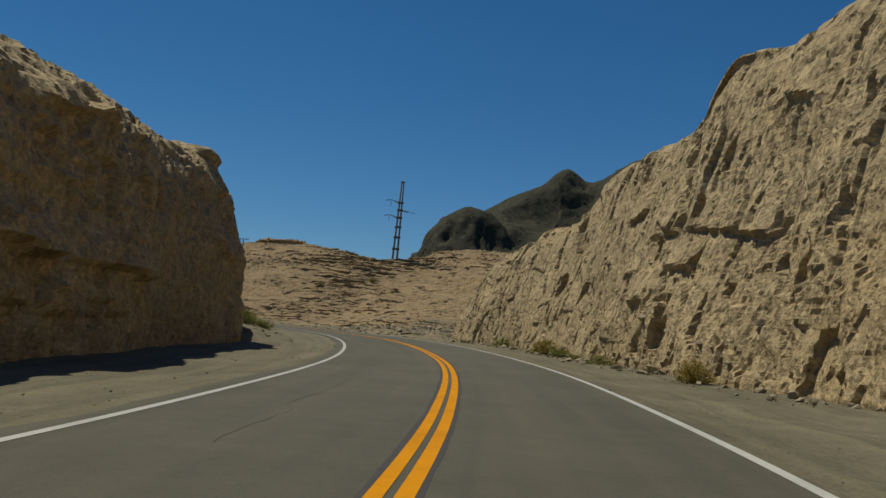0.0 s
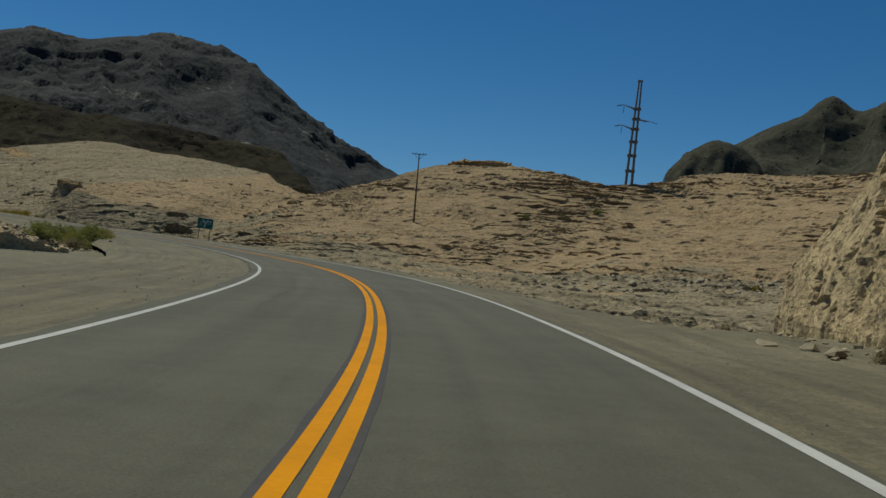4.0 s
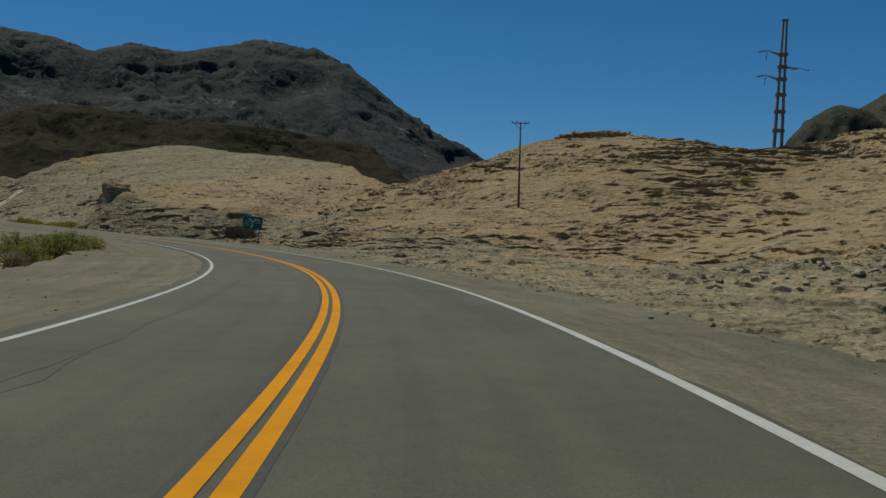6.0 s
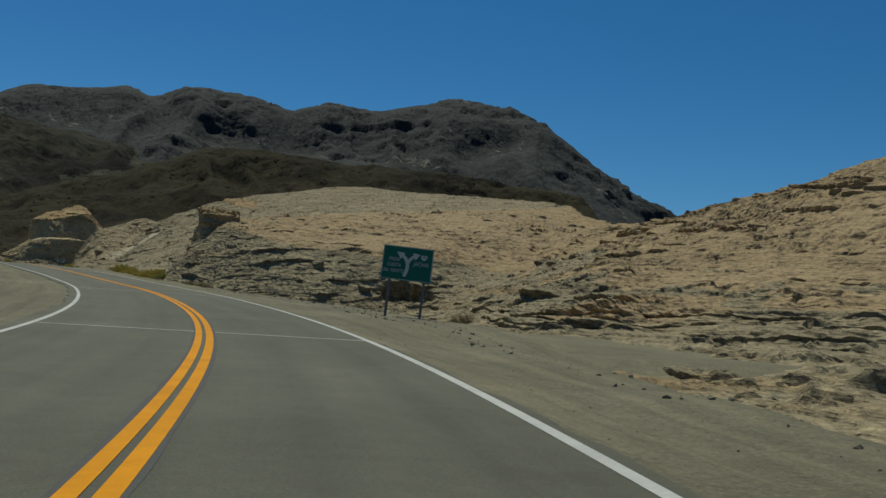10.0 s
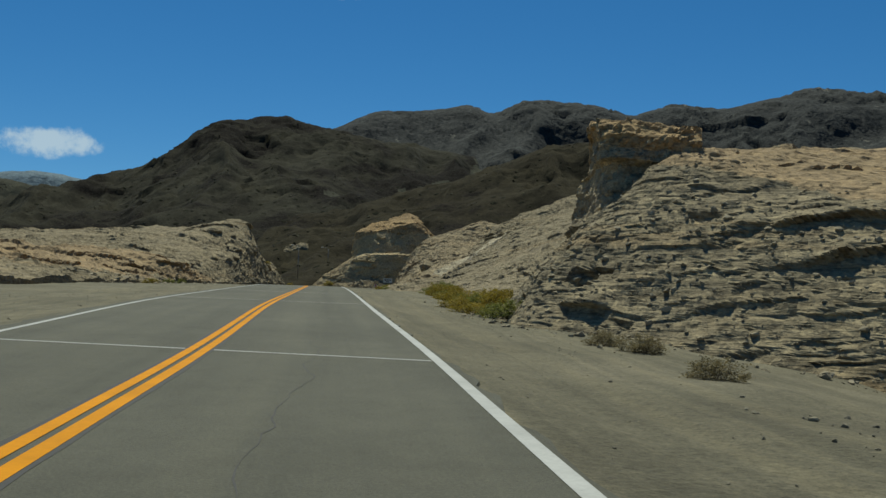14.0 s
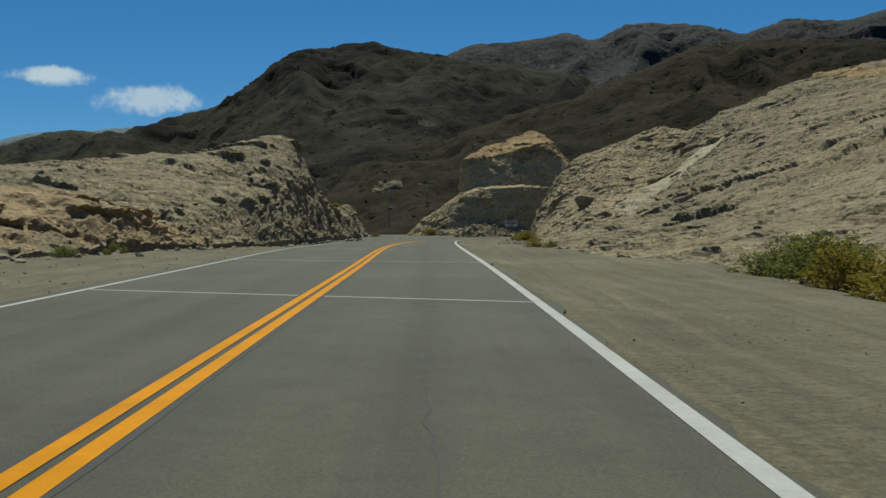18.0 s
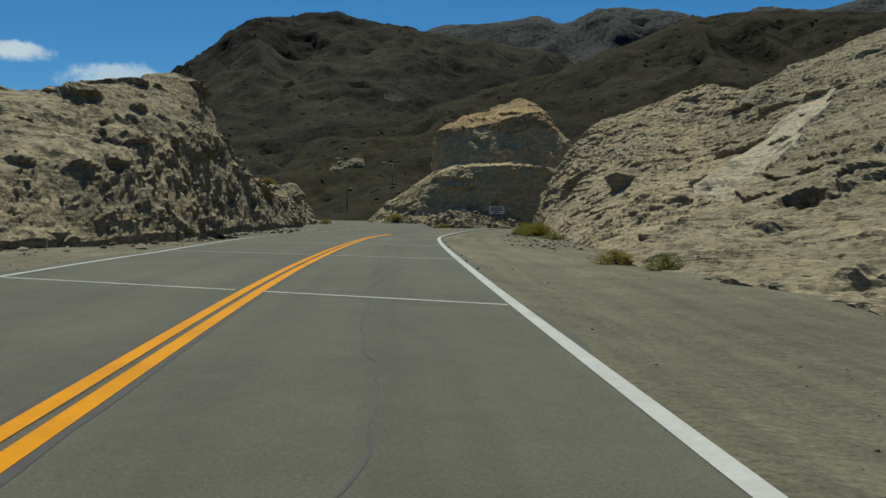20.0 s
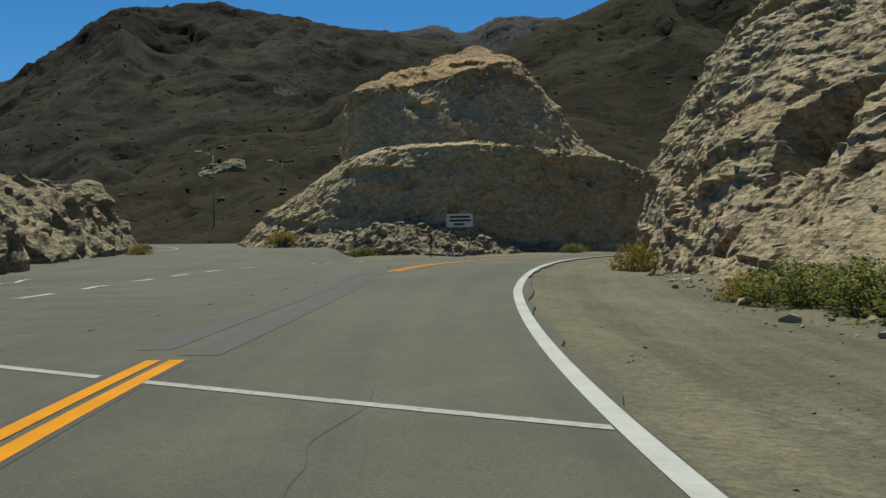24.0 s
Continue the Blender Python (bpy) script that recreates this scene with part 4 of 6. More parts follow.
landform("hill_cap", [
    [(-49.5, 273, 25.0), (-46, 271.5, 25.2), (-40, 271, 25.2), (-36.5, 272, 25.0)],
    [(-49.5, 273, 26.6), (-46, 271.5, 26.9), (-40, 271, 26.9), (-36.5, 272, 26.6)],
    [(-48.5, 276, 27.2), (-46, 275, 27.4), (-40, 275, 27.4), (-37.5, 276, 27.2)],
    [(-48.5, 282, 26), (-46, 282, 26), (-40, 282, 26), (-38, 282, 26)],
], 0.3, 0.25, CAP, "flat capping slab on the hilltop", "rock outcrop", rough=(0.3, 3.0, 0.1, 1.0), beds=(0.1, 0.6, 0.7, 0.0, 0.0, 0.0), pieces=((1.4, 0.25, 0.15, 0.6),), seed=37, curve=0.0)

def bank_dip(x, y):
    """The beds of the right bank lie nearly level at its start and tilt more steeply further on."""
    return -0.10 * x - 0.05 * y - sstep(-105.0, -140.0, x) * (0.05 * (x + 120.0) + 0.15 * (y - 245.0))


landform("right_bank", [
    [(-60, 206, 3), (-71.5, 216.5, 4), (-79, 224.4, 4.5), (-86, 228, 5.2), (-93, 225.6, 6.6), (-103.6, 224.8, 7.9), (-109.8, 227.8, 8.1), (-119.4, 236.4, 8.5), (-141, 254.5, 9.6), (-159, 267, 11), (-177.5, 280, 11.9), (-191, 298, 11.6), (-198, 308, 11.6)],
    [(-62, 213, 3.8), (-73.9, 222.5, 5.6), (-81.5, 230.6, 6.5), (-87.5, 231.6, 7.6), (-94.5, 227.9, 9.1), (-104.2, 228.0, 11.0), (-109.4, 231.0, 11.2), (-122, 248, 11.2), (-145, 265, 12), (-163, 278, 13.1), (-182.6, 293.8, 14.2), (-194.5, 307.5, 14.2), (-201, 313, 14.4)],
    [(-64, 224, 5.5), (-75.5, 231, 8.2), (-83.5, 236.8, 9), (-89.3, 236.4, 11.9), (-96.3, 232.9, 12), (-104.6, 231.5, 13.9), (-108.6, 236.8, 14.5), (-128, 260, 15.4), (-153, 282, 17.6), (-172, 298, 18.8), (-189, 308.5, 19.2), (-201, 314.5, 17.0), (-206, 318, 17.2)],
    [(-66, 248, 8.5), (-79, 256, 12.4), (-87, 259, 14.8), (-93.5, 260, 16.8), (-100, 261, 17.8), (-108, 262, 18.4), (-116, 264, 18.8), (-138.5, 288, 20.8), (-162.2, 307.5, 23.2), (-178.8, 317.5, 23.7), (-193, 319, 22.8), (-201.5, 325, 23.6), (-206.5, 327.5, 24.2)],
    [(-70, 292, 14), (-88, 300, 20), (-98, 310, 23), (-110, 325, 27), (-130, 345, 31), (-150, 360, 34), (-160, 366, 35.5), (-170, 372, 37), (-190, 384, 40), (-199, 376, 38.5), (-205, 352, 33), (-207, 340, 28.6), (-208, 336, 26.4)],
    [(-72, 335, 6), (-88, 340, 10), (-98, 350, 12), (-110, 365, 14), (-130, 385, 16), (-150, 400, 18), (-162, 410, 19), (-175, 420, 20), (-195, 430, 22), (-208, 420, 22), (-218, 405, 20), (-220, 385, 18), (-216, 350, 16)],
], 0.22, (0.16, 0.18, 0.3, 0.6, 3.0), GREY, "pale grey layered rock bank rising from the road", "rock bank", rough=(0.35, 9.0, 0.08, 1.8), beds=[(0.22, 0.46, 1.6, bank_dip, 0, 0.30), (0.13, 0.30, 0.6, bank_dip, 0, 0.18)],
    pieces=((1.5, 0.08, 0.04, 0.5), (0.5, 0.12, 0.08, 0.55)), chips=((0.8, 0.03, 0.22, 0.5),), plates=((0.9, 3.2, 0.22, bank_dip, 0), (0.45, 1.8, 0.15, bank_dip, 0)),
    bites=((-178.0, 291.0, 14.2, 2.2, 0.6, 1.0), (-166.0, 279.6, 13.2, 2.6, 0.5, 1.0), (-86.6, 233.2, 8.5, 2.6, 0.85, 1.9), (-88.6, 236.6, 11.0, 2.3, 0.5, 1.2), (-90.6, 226.4, 7.0, 1.3, 0.6, 1.0), (-93.0, 234.5, 12.3, 1.4, 0.35, 0.8), (-84.5, 243.0, 12.2, 2.0, 0.4, 0.9)), seed=41, foot=1.0, curve=0.2,
    second=(lambda x, y: 10.3 + 0.12 * (-80.0 - x) + 40.0 * (x < -108.0), SAND))

landform("junction_cliff", [
    [(-178, 283.0, 9.5), (-186, 288.6, 12.1), (-197, 298.8, 12.6), (-204, 304.2, 13.0), (-209.5, 309.0, 13.2), (-214, 312.8, 13.4), (-217.6, 316.2, 13.6), (-220.4, 320, 13.9), (-222.2, 327, 14.0), (-222, 340, 14.3), (-219, 352, 14.5)],
    [(-180, 290.5, 10.8), (-188, 296.0, 14.2), (-197.6, 304.5, 15.3), (-203.0, 308.6, 15.8), (-207.6, 311.6, 16.4), (-213.2, 314.6, 16.9), (-217.8, 317.8, 16.6), (-220.4, 321.6, 17.0), (-221.8, 328, 18.2), (-221, 341, 18.2), (-217, 352, 18)],
    [(-182, 298, 12.4), (-190, 303.0, 16.2), (-198.6, 310.5, 17.3), (-203.8, 313.0, 18.3), (-207.8, 315.4, 19.4), (-212.4, 317.0, 19.8), (-216.8, 319.4, 20.0), (-219.2, 323.4, 20.6), (-220.0, 330, 21.8), (-219, 342, 22), (-215, 352, 21.6)],
    [(-185, 309, 14.6), (-193, 312, 18.2), (-200.5, 319.0, 19.2), (-206.2, 321.6, 20.4), (-210.4, 320.4, 21.9), (-214.0, 320.6, 22.0), (-216.6, 322.4, 22.4), (-217.6, 326.4, 23.2), (-217.8, 332, 24.0), (-216.0, 342, 24.2), (-213, 350, 23.6)],
    [(-189, 323, 17.5), (-198, 326, 21.0), (-205, 330, 24.0), (-208.6, 331, 25.0), (-211.8, 330.6, 25.6), (-213.6, 330.4, 25.7), (-214.8, 331.0, 25.8), (-215.4, 333, 26.0), (-215, 336, 26.0), (-212, 342, 26.0), (-209, 348, 25.6)],
], 0.115, (0.11, 0.11, 0.12, 0.3), PALE, "pale weathered rock cliff at the corner of the junction", "cliff", rough=(0.30, 5.0, 0.07, 1.3), beds=(0.08, 0.18, 0.9, -0.08, -0.04, 0.45),
    pieces=((1.6, 0.06, 0.03, 0.7), (0.5, 0.12, 0.08, 0.6)), chips=((0.9, 0.03, 0.3, 0.8),), plates=((0.45, 1.3, 0.26, 0.06, -0.05), (0.26, 0.6, 0.14, 0.06, -0.05)),
    bites=((-211.2, 313.4, 16.8, 1.5, 1.15, 1.5),), seed=43, foot=1.0, curve=0.15)

landform("cap_pillar", [
    [(-103.6, 232.4, 8.6), (-104.9, 230.0, 8.6), (-107.3, 228.4, 8.6), (-112.8, 231.8, 8.8), (-113.4, 235.0, 9.1), (-109.4, 239.4, 9.6)],
    [(-104.6, 233.2, 11.2), (-105.6, 231.8, 11.2), (-107.0, 230.0, 11.2), (-111.2, 233.4, 11.2), (-112.2, 234.8, 11.2), (-109.0, 238.4, 11.2)],
    [(-105.2, 233.5, 12.2), (-106.0, 232.4, 12.3), (-107.1, 230.5, 12.3), (-110.9, 233.7, 12.4), (-111.9, 234.8, 12.4), (-108.8, 238, 12.2)],
    [(-105.5, 233.8, 13.6), (-106.3, 232.6, 13.7), (-107.3, 230.8, 13.8), (-110.6, 233.8, 13.9), (-111.6, 235.0, 13.9), (-108.6, 238, 13.8)],
    [(-105.2, 233.2, 13.8), (-106.0, 232.0, 13.9), (-107.2, 230.5, 14.0), (-109.8, 232.9, 14.0), (-110.7, 234.6, 14.0), (-108.5, 238.2, 13.9)],
    [(-105.4, 233.4, 14.7), (-106.1, 232.2, 14.8), (-107.35, 230.7, 14.9), (-109.7, 233.0, 15.0), (-110.7, 234.6, 14.9), (-108.5, 238.1, 14.6)],
    [(-105.8, 234.0, 15.2), (-106.4, 232.9, 15.3), (-107.85, 231.1, 15.45), (-109.85, 232.7, 15.5), (-110.4, 234.6, 15.4), (-108.5, 237.8, 15.0)],
    [(-107.0, 234.6, 15.3), (-107.3, 234.1, 15.35), (-107.9, 233.6, 15.45), (-108.6, 234.2, 15.5), (-108.7, 235.0, 15.4), (-107.8, 236, 15.2)],
], 0.12, 0.10, PALE, "orange caprock block standing on a shaded pale neck", "rock outcrop", rough=(0.12, 2.5, 0.05, 0.9), beds=(0.03, 0.08, 0.3, 0.0, 0.0, 0.1), pieces=((1.0, 0.08, 0.05, 0.5), (0.4, 0.10, 0.06, 0.5)),
    plates=((0.45, 0.9, 0.16, 0.0, 0.0), (0.22, 0.5, 0.06, 0.0, 0.0)), seed=45, curve=0.0, second=(14.75, CAP))

landform("left_bank", [
    [(-140, 214, 9.6), (-152, 228, 10.2), (-163, 238.5, 10.8), (-176, 250, 11.5), (-186, 259, 12.1), (-191, 266, 12.4), (-196.5, 272.8, 12.7), (-203, 279.5, 13.0), (-209.5, 285, 13.3), (-215.5, 289.8, 13.6), (-221, 294.3, 13.8), (-228, 300, 14.1), (-234.5, 306, 14.4), (-240, 305.5, 14.7), (-248, 300, 15)],
    [(-143, 209, 10.8), (-156, 222, 11.8), (-168, 233, 12.4), (-179.5, 246, 13), (-187.5, 256.5, 13.6), (-192.9, 264.6, 14.3), (-198.2, 271.5, 15.4), (-204.3, 278.0, 16.8), (-210.2, 283.4, 18.2), (-216.6, 288.4, 18.8), (-221.8, 293.1, 16.8), (-228.5, 298.8, 16.4), (-234.8, 305.0, 16.3), (-240, 303.4, 16.2), (-248, 298, 16.4)],
    [(-152, 200, 13), (-166, 212, 14.2), (-180, 226, 14.6), (-190, 241, 15), (-192.5, 252.5, 15.2), (-198, 261.5, 16), (-203, 267.5, 17), (-207.8, 275, 19.0), (-212.4, 280.4, 20.9), (-217.3, 286.2, 22.0), (-222.2, 290.6, 18.4), (-229, 296.6, 17.7), (-235.5, 301.6, 17.2), (-240, 301, 17), (-248, 296, 17)],
    [(-185, 175, 14.5), (-205, 190, 16), (-222, 205, 17), (-230, 222, 17.5), (-232, 236, 18), (-234, 248, 18.8), (-235, 258, 19.6), (-236, 266, 20.2), (-237, 272, 20.6), (-238, 277, 20.6), (-238, 282, 18.6), (-240, 288, 18.0), (-243, 292, 17.8), (-245, 292, 17.6), (-250, 288, 17.4)],
    [(-230, 140, 12), (-250, 160, 13), (-270, 180, 14), (-278, 195, 14.5), (-282, 208, 15), (-284, 220, 15), (-285, 230, 15), (-285, 240, 15), (-282, 250, 15), (-279, 257, 15), (-275, 265, 15), (-270, 272, 15), (-264, 278, 15), (-260, 280, 15), (-258, 280, 15)],
], 0.26, (0.2, 0.22, 0.5, 3.0), GREY, "pale grey and ochre rock bank cut steeply at its end", "rock bank", rough=(0.45, 7.0, 0.10, 1.6), beds=(0.25, 0.6, 1.1, -0.06, 0.04, 0.2),
    pieces=((1.8, 0.10, 0.05, 0.7), (0.7, 0.15, 0.09, 0.7)), chips=((1.0, 0.05, 0.35, 0.7),), plates=((0.8, 2.2, 0.24, -0.08, 0.03), (0.45, 1.1, 0.13, -0.08, 0.03)), seed=51, foot=1.0, curve=0.25,
    second=(lambda x, y: 12.0 + 40.0 * (x < -192.0), SAND))

landform("left_mound", [
    [(-240, 309, 14.2), (-250, 316.5, 14.6), (-260, 323.5, 15.1), (-268, 328.5, 15.4), (-273, 327, 15.6), (-278, 320, 15.6)],
    [(-241, 307.5, 16), (-251, 315, 16.8), (-260, 321.5, 17.2), (-267, 326, 17.0), (-271.5, 325, 17), (-276, 319, 17)],
    [(-244, 303, 18.2), (-253, 311, 18.4), (-259.8, 318.4, 19.0), (-264.4, 322.6, 19.3), (-268.2, 322.4, 18.6), (-273, 316, 18)],
    [(-258, 288, 16), (-264, 294, 16), (-268, 300, 16), (-270, 304, 16), (-272, 306, 16), (-274, 306, 16)],
], 0.25, 0.25, GREY, "low pale rock mound at the junction, dark on its end", "rock outcrop", rough=(0.5, 5.0, 0.2, 1.6), beds=(0.2, 0.5, 1.0, 0.0, 0.0, 0.1), pieces=((1.8, 0.2, 0.14, 0.7), (0.7, 0.22, 0.14, 0.7)), seed=57)

landform("butte", [
    [(-290, 364, 16.2), (-281, 350, 15.9), (-274.4, 341.0, 15.6), (-264.6, 337.8, 15.2), (-253.4, 342.4, 14.9), (-250.0, 348.4, 14.8), (-247.2, 357.0, 14.8), (-248.2, 366, 14.8), (-254, 376, 14.8), (-260, 384, 14.8)],
    [(-289, 365, 19.5), (-277.5, 354, 18.8), (-270.4, 344.6, 19.4), (-261.8, 341.6, 21.2), (-254.8, 343.8, 22.2), (-251.4, 349.4, 22.3), (-248.6, 357.4, 21.6), (-249.8, 366.0, 20.2), (-255.2, 375, 18.6), (-261, 383, 17.5)],
    [(-288, 367, 21.5), (-275.5, 357, 21.0), (-268.0, 347.4, 21.8), (-262.2, 344.0, 22.6), (-257.4, 345.6, 23.0), (-254.2, 350.8, 22.8), (-252, 358, 22.4), (-252.8, 366.4, 21.2), (-257, 375, 19.2), (-262, 383, 18)],
    [(-287, 368, 24), (-277, 356, 24.0), (-268.2, 348.0, 26.6), (-263.7, 345.0, 27.3), (-259.6, 347.0, 27.9), (-256.8, 352.0, 29.3), (-256.5, 357.3, 29.4), (-256.4, 362.8, 23.4), (-259, 375.5, 20.4), (-263.5, 384, 18.4)],
    [(-286, 372, 24.5), (-276, 363, 26.0), (-272.0, 355, 27.8), (-268.7, 352.0, 29.3), (-266.0, 352.5, 30.3), (-264, 356, 31.8), (-263.1, 359.9, 32.6), (-261.2, 365.3, 27.6), (-262, 376, 21), (-265, 385, 18.6)],
    [(-288, 386, 20), (-284, 384, 21), (-280, 382, 22), (-277, 380, 23), (-275, 380, 23), (-272, 381, 22), (-271, 384, 21), (-269, 386, 19), (-268, 387, 17.5), (-268, 388, 16.5)],
], 0.22, (0.18, 0.2, 0.18, 0.25, 1.0), TAN, "pale tan rock butte with a sheer shaded face, a lit ledge and an ochre crown", "rock outcrop", rough=(0.30, 6.0, 0.09, 1.9), beds=(0.12, 0.4, 1.3, 0.05, 0.0, 0.3),
    pieces=((2.0, 0.10, 0.05, 0.8), (0.7, 0.12, 0.07, 0.8)), chips=((1.0, 0.05, 0.35, 0.8),), plates=((0.9, 1.8, 0.18, 0.0, 0.0), (0.45, 0.9, 0.09, 0.0, 0.0)), seed=61, curve=0.0, second=(lambda x, y: 26.6 + 0.12 * (x + 262.0), CAP))


def mountain(name, crest, fall, base, mat, label, du, dv, relief, seed, back=1.0, second=None):
    """A far range: a crest line with its slopes falling towards and away from the road. fall: how far the foot lies in front, as (x, y)."""
    crest = [tuple(map(float, c)) for c in crest]
    fx, fy = fall
    foot = [(x + fx, y + fy, base) for x, y, z in crest]
    low = [(x + fx * 0.62, y + fy * 0.62, base + (z - base) * 0.26) for x, y, z in crest]
    high = [(x + fx * 0.25, y + fy * 0.25, base + (z - base) * 0.70) for x, y, z in crest]
    rear = [(x - fx * back, y - fy * back, base) for x, y, z in crest]
    a, w = relief
    return landform(name, [foot, low, high, crest, rear], du, (dv, dv, dv, dv * 4), mat, label, "mountain", rough=(a * 0.7, w, a * 0.12, w * 0.2),
                    pieces=((w * 0.32, 0.13, 0.03, 1.0), (w * 0.09, 0.20, 0.08, 1.0)), seed=seed, foot=10, curve=0.3, ridges=a * 1.3, smooth=True, second=second)


mountain("dark_hill", [(-600, 355, 50), (-596, 385, 58), (-588, 412, 64), (-583, 427, 69), (-577, 440, 79), (-571, 453, 83), (-563, 467, 93), (-556, 481, 104), (-550, 492, 108.5), (-542, 506, 110.5), (-534, 518, 110.5), (-525, 530, 107), (-514, 545, 102), (-500, 562, 100), (-480, 590, 94)],
         (240, -150), 12, DARK, "dark brown scrubby hill behind the junction", 1.6, 1.6, (4.2, 40.0), 71,
         second=(lambda x, y: 41.0 + 0.5 * np.clip(y - 440.0, -50.0, 64.0) + 16.0 * fbm(x / 28, y / 28, 0 * x, 4, 5), CRAG))
mountain("brown_hill", [(-395, 425, 46), (-378, 440, 50), (-364, 454, 56), (-350, 462, 58.5), (-341, 470, 64), (-330, 478, 70), (-319, 486, 72), (-305, 494, 71), (-290, 500, 69), (-265, 510, 67), (-230, 520, 63), (-190, 530, 56)],
         (90, -110), 14, BROWN, "dark brown hill above the pale rocks", 1.2, 1.2, (2.0, 30.0), 75)
mountain("far_range", [(-1560, 1040, 262), (-1497, 1149, 290), (-1423, 1235, 313), (-1380, 1278, 336), (-1340, 1319, 341), (-1290, 1384, 359), (-1252, 1406, 345), (-1215, 1445, 369), (-1140, 1508, 361), (-1092, 1547, 338), (-1040, 1585, 355), (-985, 1623, 354), (-869, 1690, 375), (-800, 1727, 368), (-755, 1739, 353), (-721, 1751, 322), (-676, 1768, 284), (-598, 1795, 230), (-498, 1823, 172), (-380, 1850, 115), (-250, 1870, 70)],
         (420, -560), 20, FAR, "dark rocky mountain range with pale streaks", 5.0, 5.5, (10.0, 150.0), 79)
mountain("low_dark_hill", [(-830, 300, 60), (-814, 389, 80), (-805, 425, 83), (-798, 443, 91), (-792, 461, 95), (-785, 483, 92), (-780, 496, 87), (-776, 509, 74), (-770, 525, 50)],
         (150, -30), 10, DARK, "low dark hill beyond the left bank", 3.0, 3.0, (3.0, 40.0), 81)
mountain("dark_crag", [(-32, 815, 62), (-22, 815, 77), (-8, 818, 100), (4, 820, 109), (14, 821, 113), (29, 822, 111), (40, 822, 100), (52, 822, 84), (70, 820, 66)],
         (-10, -120), 20, DARK, "near-black rounded crag behind the hill", 2.0, 2.0, (4.0, 30.0), 83)
mountain("dark_ridge", [(-10, 906, 100), (9, 904, 112), (36, 900, 126), (66, 898, 139), (84, 896, 150), (97, 894, 161), (114, 892, 152), (136, 889, 162), (178, 882, 182), (265, 860, 205), (380, 800, 235), (520, 700, 255)],
         (-60, -240), 20, DARK, "near-black rocky ridge beyond the hill", 4.0, 4.0, (7.0, 60.0), 85)
mountain("haze_tinted_range", [(-3700, 300, 300), (-3588, 713, 345), (-3499, 1149, 392), (-3463, 1272, 424), (-3410, 1428, 434), (-3341, 1602, 442), (-3200, 1900, 400), (-2700, 2500, 350)],
         (500, -100), 60, HAZE_TINT, "mountains on the horizon, haze put into their pale blue colour", 30.0, 40.0, (20.0, 300.0), 87)
mountain("haze_tinted_peaks", [(-1500, 3250, 400), (-1131, 3340, 355), (-929, 3395, 338), (-824, 3418, 331), (-698, 3447, 308), (-513, 3479, 264), (-300, 3520, 200)],
         (200, -600), 60, HAZE_TINT, "peaks on the horizon, haze put into their pale blue colour", 30.0, 40.0, (18.0, 260.0), 89)

landform("left_berm", [
    [(-6.8, 48, 0.2), (-7.4, 54, 1.2), (-8.6, 59, 1.4), (-10.0, 65, 1.6), (-12.0, 72, 1.8), (-14.5, 79, 2.0), (-18, 86, 2.1)],
    [(-8.8, 48, 0.3), (-9.2, 54, 1.6), (-10.2, 59.5, 1.9), (-11.6, 65.5, 2.1), (-13.4, 72, 2.35), (-15.6, 78.5, 2.5), (-19, 85.5, 2.4)],
    [(-12, 48, 0.4), (-12.0, 54, 1.9), (-13, 60, 2.2), (-14.4, 66, 2.4), (-15.8, 71.5, 2.6), (-17.6, 77.5, 2.7), (-21, 84.5, 2.5)],
    [(-18, 48, 0.4), (-18, 55, 1.8), (-19, 61, 2.2), (-21, 67, 2.4), (-22, 71, 2.4), (-23, 76, 2.3), (-25, 82, 2.0)],
], 0.25, 0.25, GRAVEL, "low bank of loose gravel below the rock knoll", "gravel bank", rough=(0.25, 4.0, 0.10, 1.0), pieces=((0.5, 0.15, 0.12, 0.8),), seed=91, smooth=True)
landform("inner_mound", [
    [(-46.5, 136.3, 3.1), (-50.0, 141.8, 3.3), (-54.0, 149.3, 3.6), (-58.5, 157.3, 3.9), (-63.5, 163.3, 4.1)],
    [(-49.5, 135.8, 3.8), (-53.0, 141.3, 4.1), (-57.0, 148.5, 4.5), (-61.0, 155.3, 4.6), (-65.5, 160.3, 4.5)],
    [(-55.5, 132.3, 4.5), (-58.5, 138.3, 5.1), (-62.5, 144.3, 5.5), (-66.5, 150.3, 5.3), (-70.5, 154.3, 4.9)],
    [(-73.5, 124.3, 3.5), (-77.5, 130.3, 3.7), (-80.5, 134.3, 3.9), (-83.5, 138.3, 3.9), (-85.5, 142.3, 3.9)],
], 0.35, 0.3, TAN, "low mound of pale rubble inside the bend", "rubble mound", rough=(0.3, 5.0, 0.12, 1.0), pieces=((1.0, 0.2, 0.16, 0.8), (0.45, 0.25, 0.2, 0.8)), seed=95)
landform("butte_talus", [
    [(-272, 339.4, 15.3), (-264, 336.6, 15.0), (-256, 336.6, 14.8), (-250.4, 340.0, 14.6), (-248.4, 344, 14.5), (-246.6, 350, 14.5)],
    [(-271.4, 341.2, 16.4), (-263.8, 338.6, 16.4), (-256.4, 338.8, 16.2), (-251.8, 341.6, 16.2), (-249.8, 345.4, 15.6), (-247.6, 350.6, 15.0)],
    [(-270.6, 344, 17.4), (-263.4, 341.6, 17.6), (-257, 342.0, 17.0), (-253.6, 344, 17.2), (-251.8, 347, 16.2), (-249.6, 351.6, 15.2)],
], 0.18, 0.18, GREY, "sunlit rubble heaped along the foot of the butte", "rubble", rough=(0.35, 3.0, 0.15, 0.9), pieces=((0.9, 0.25, 0.2, 0.9), (0.4, 0.3, 0.25, 0.9)), seed=97, curve=0.1)

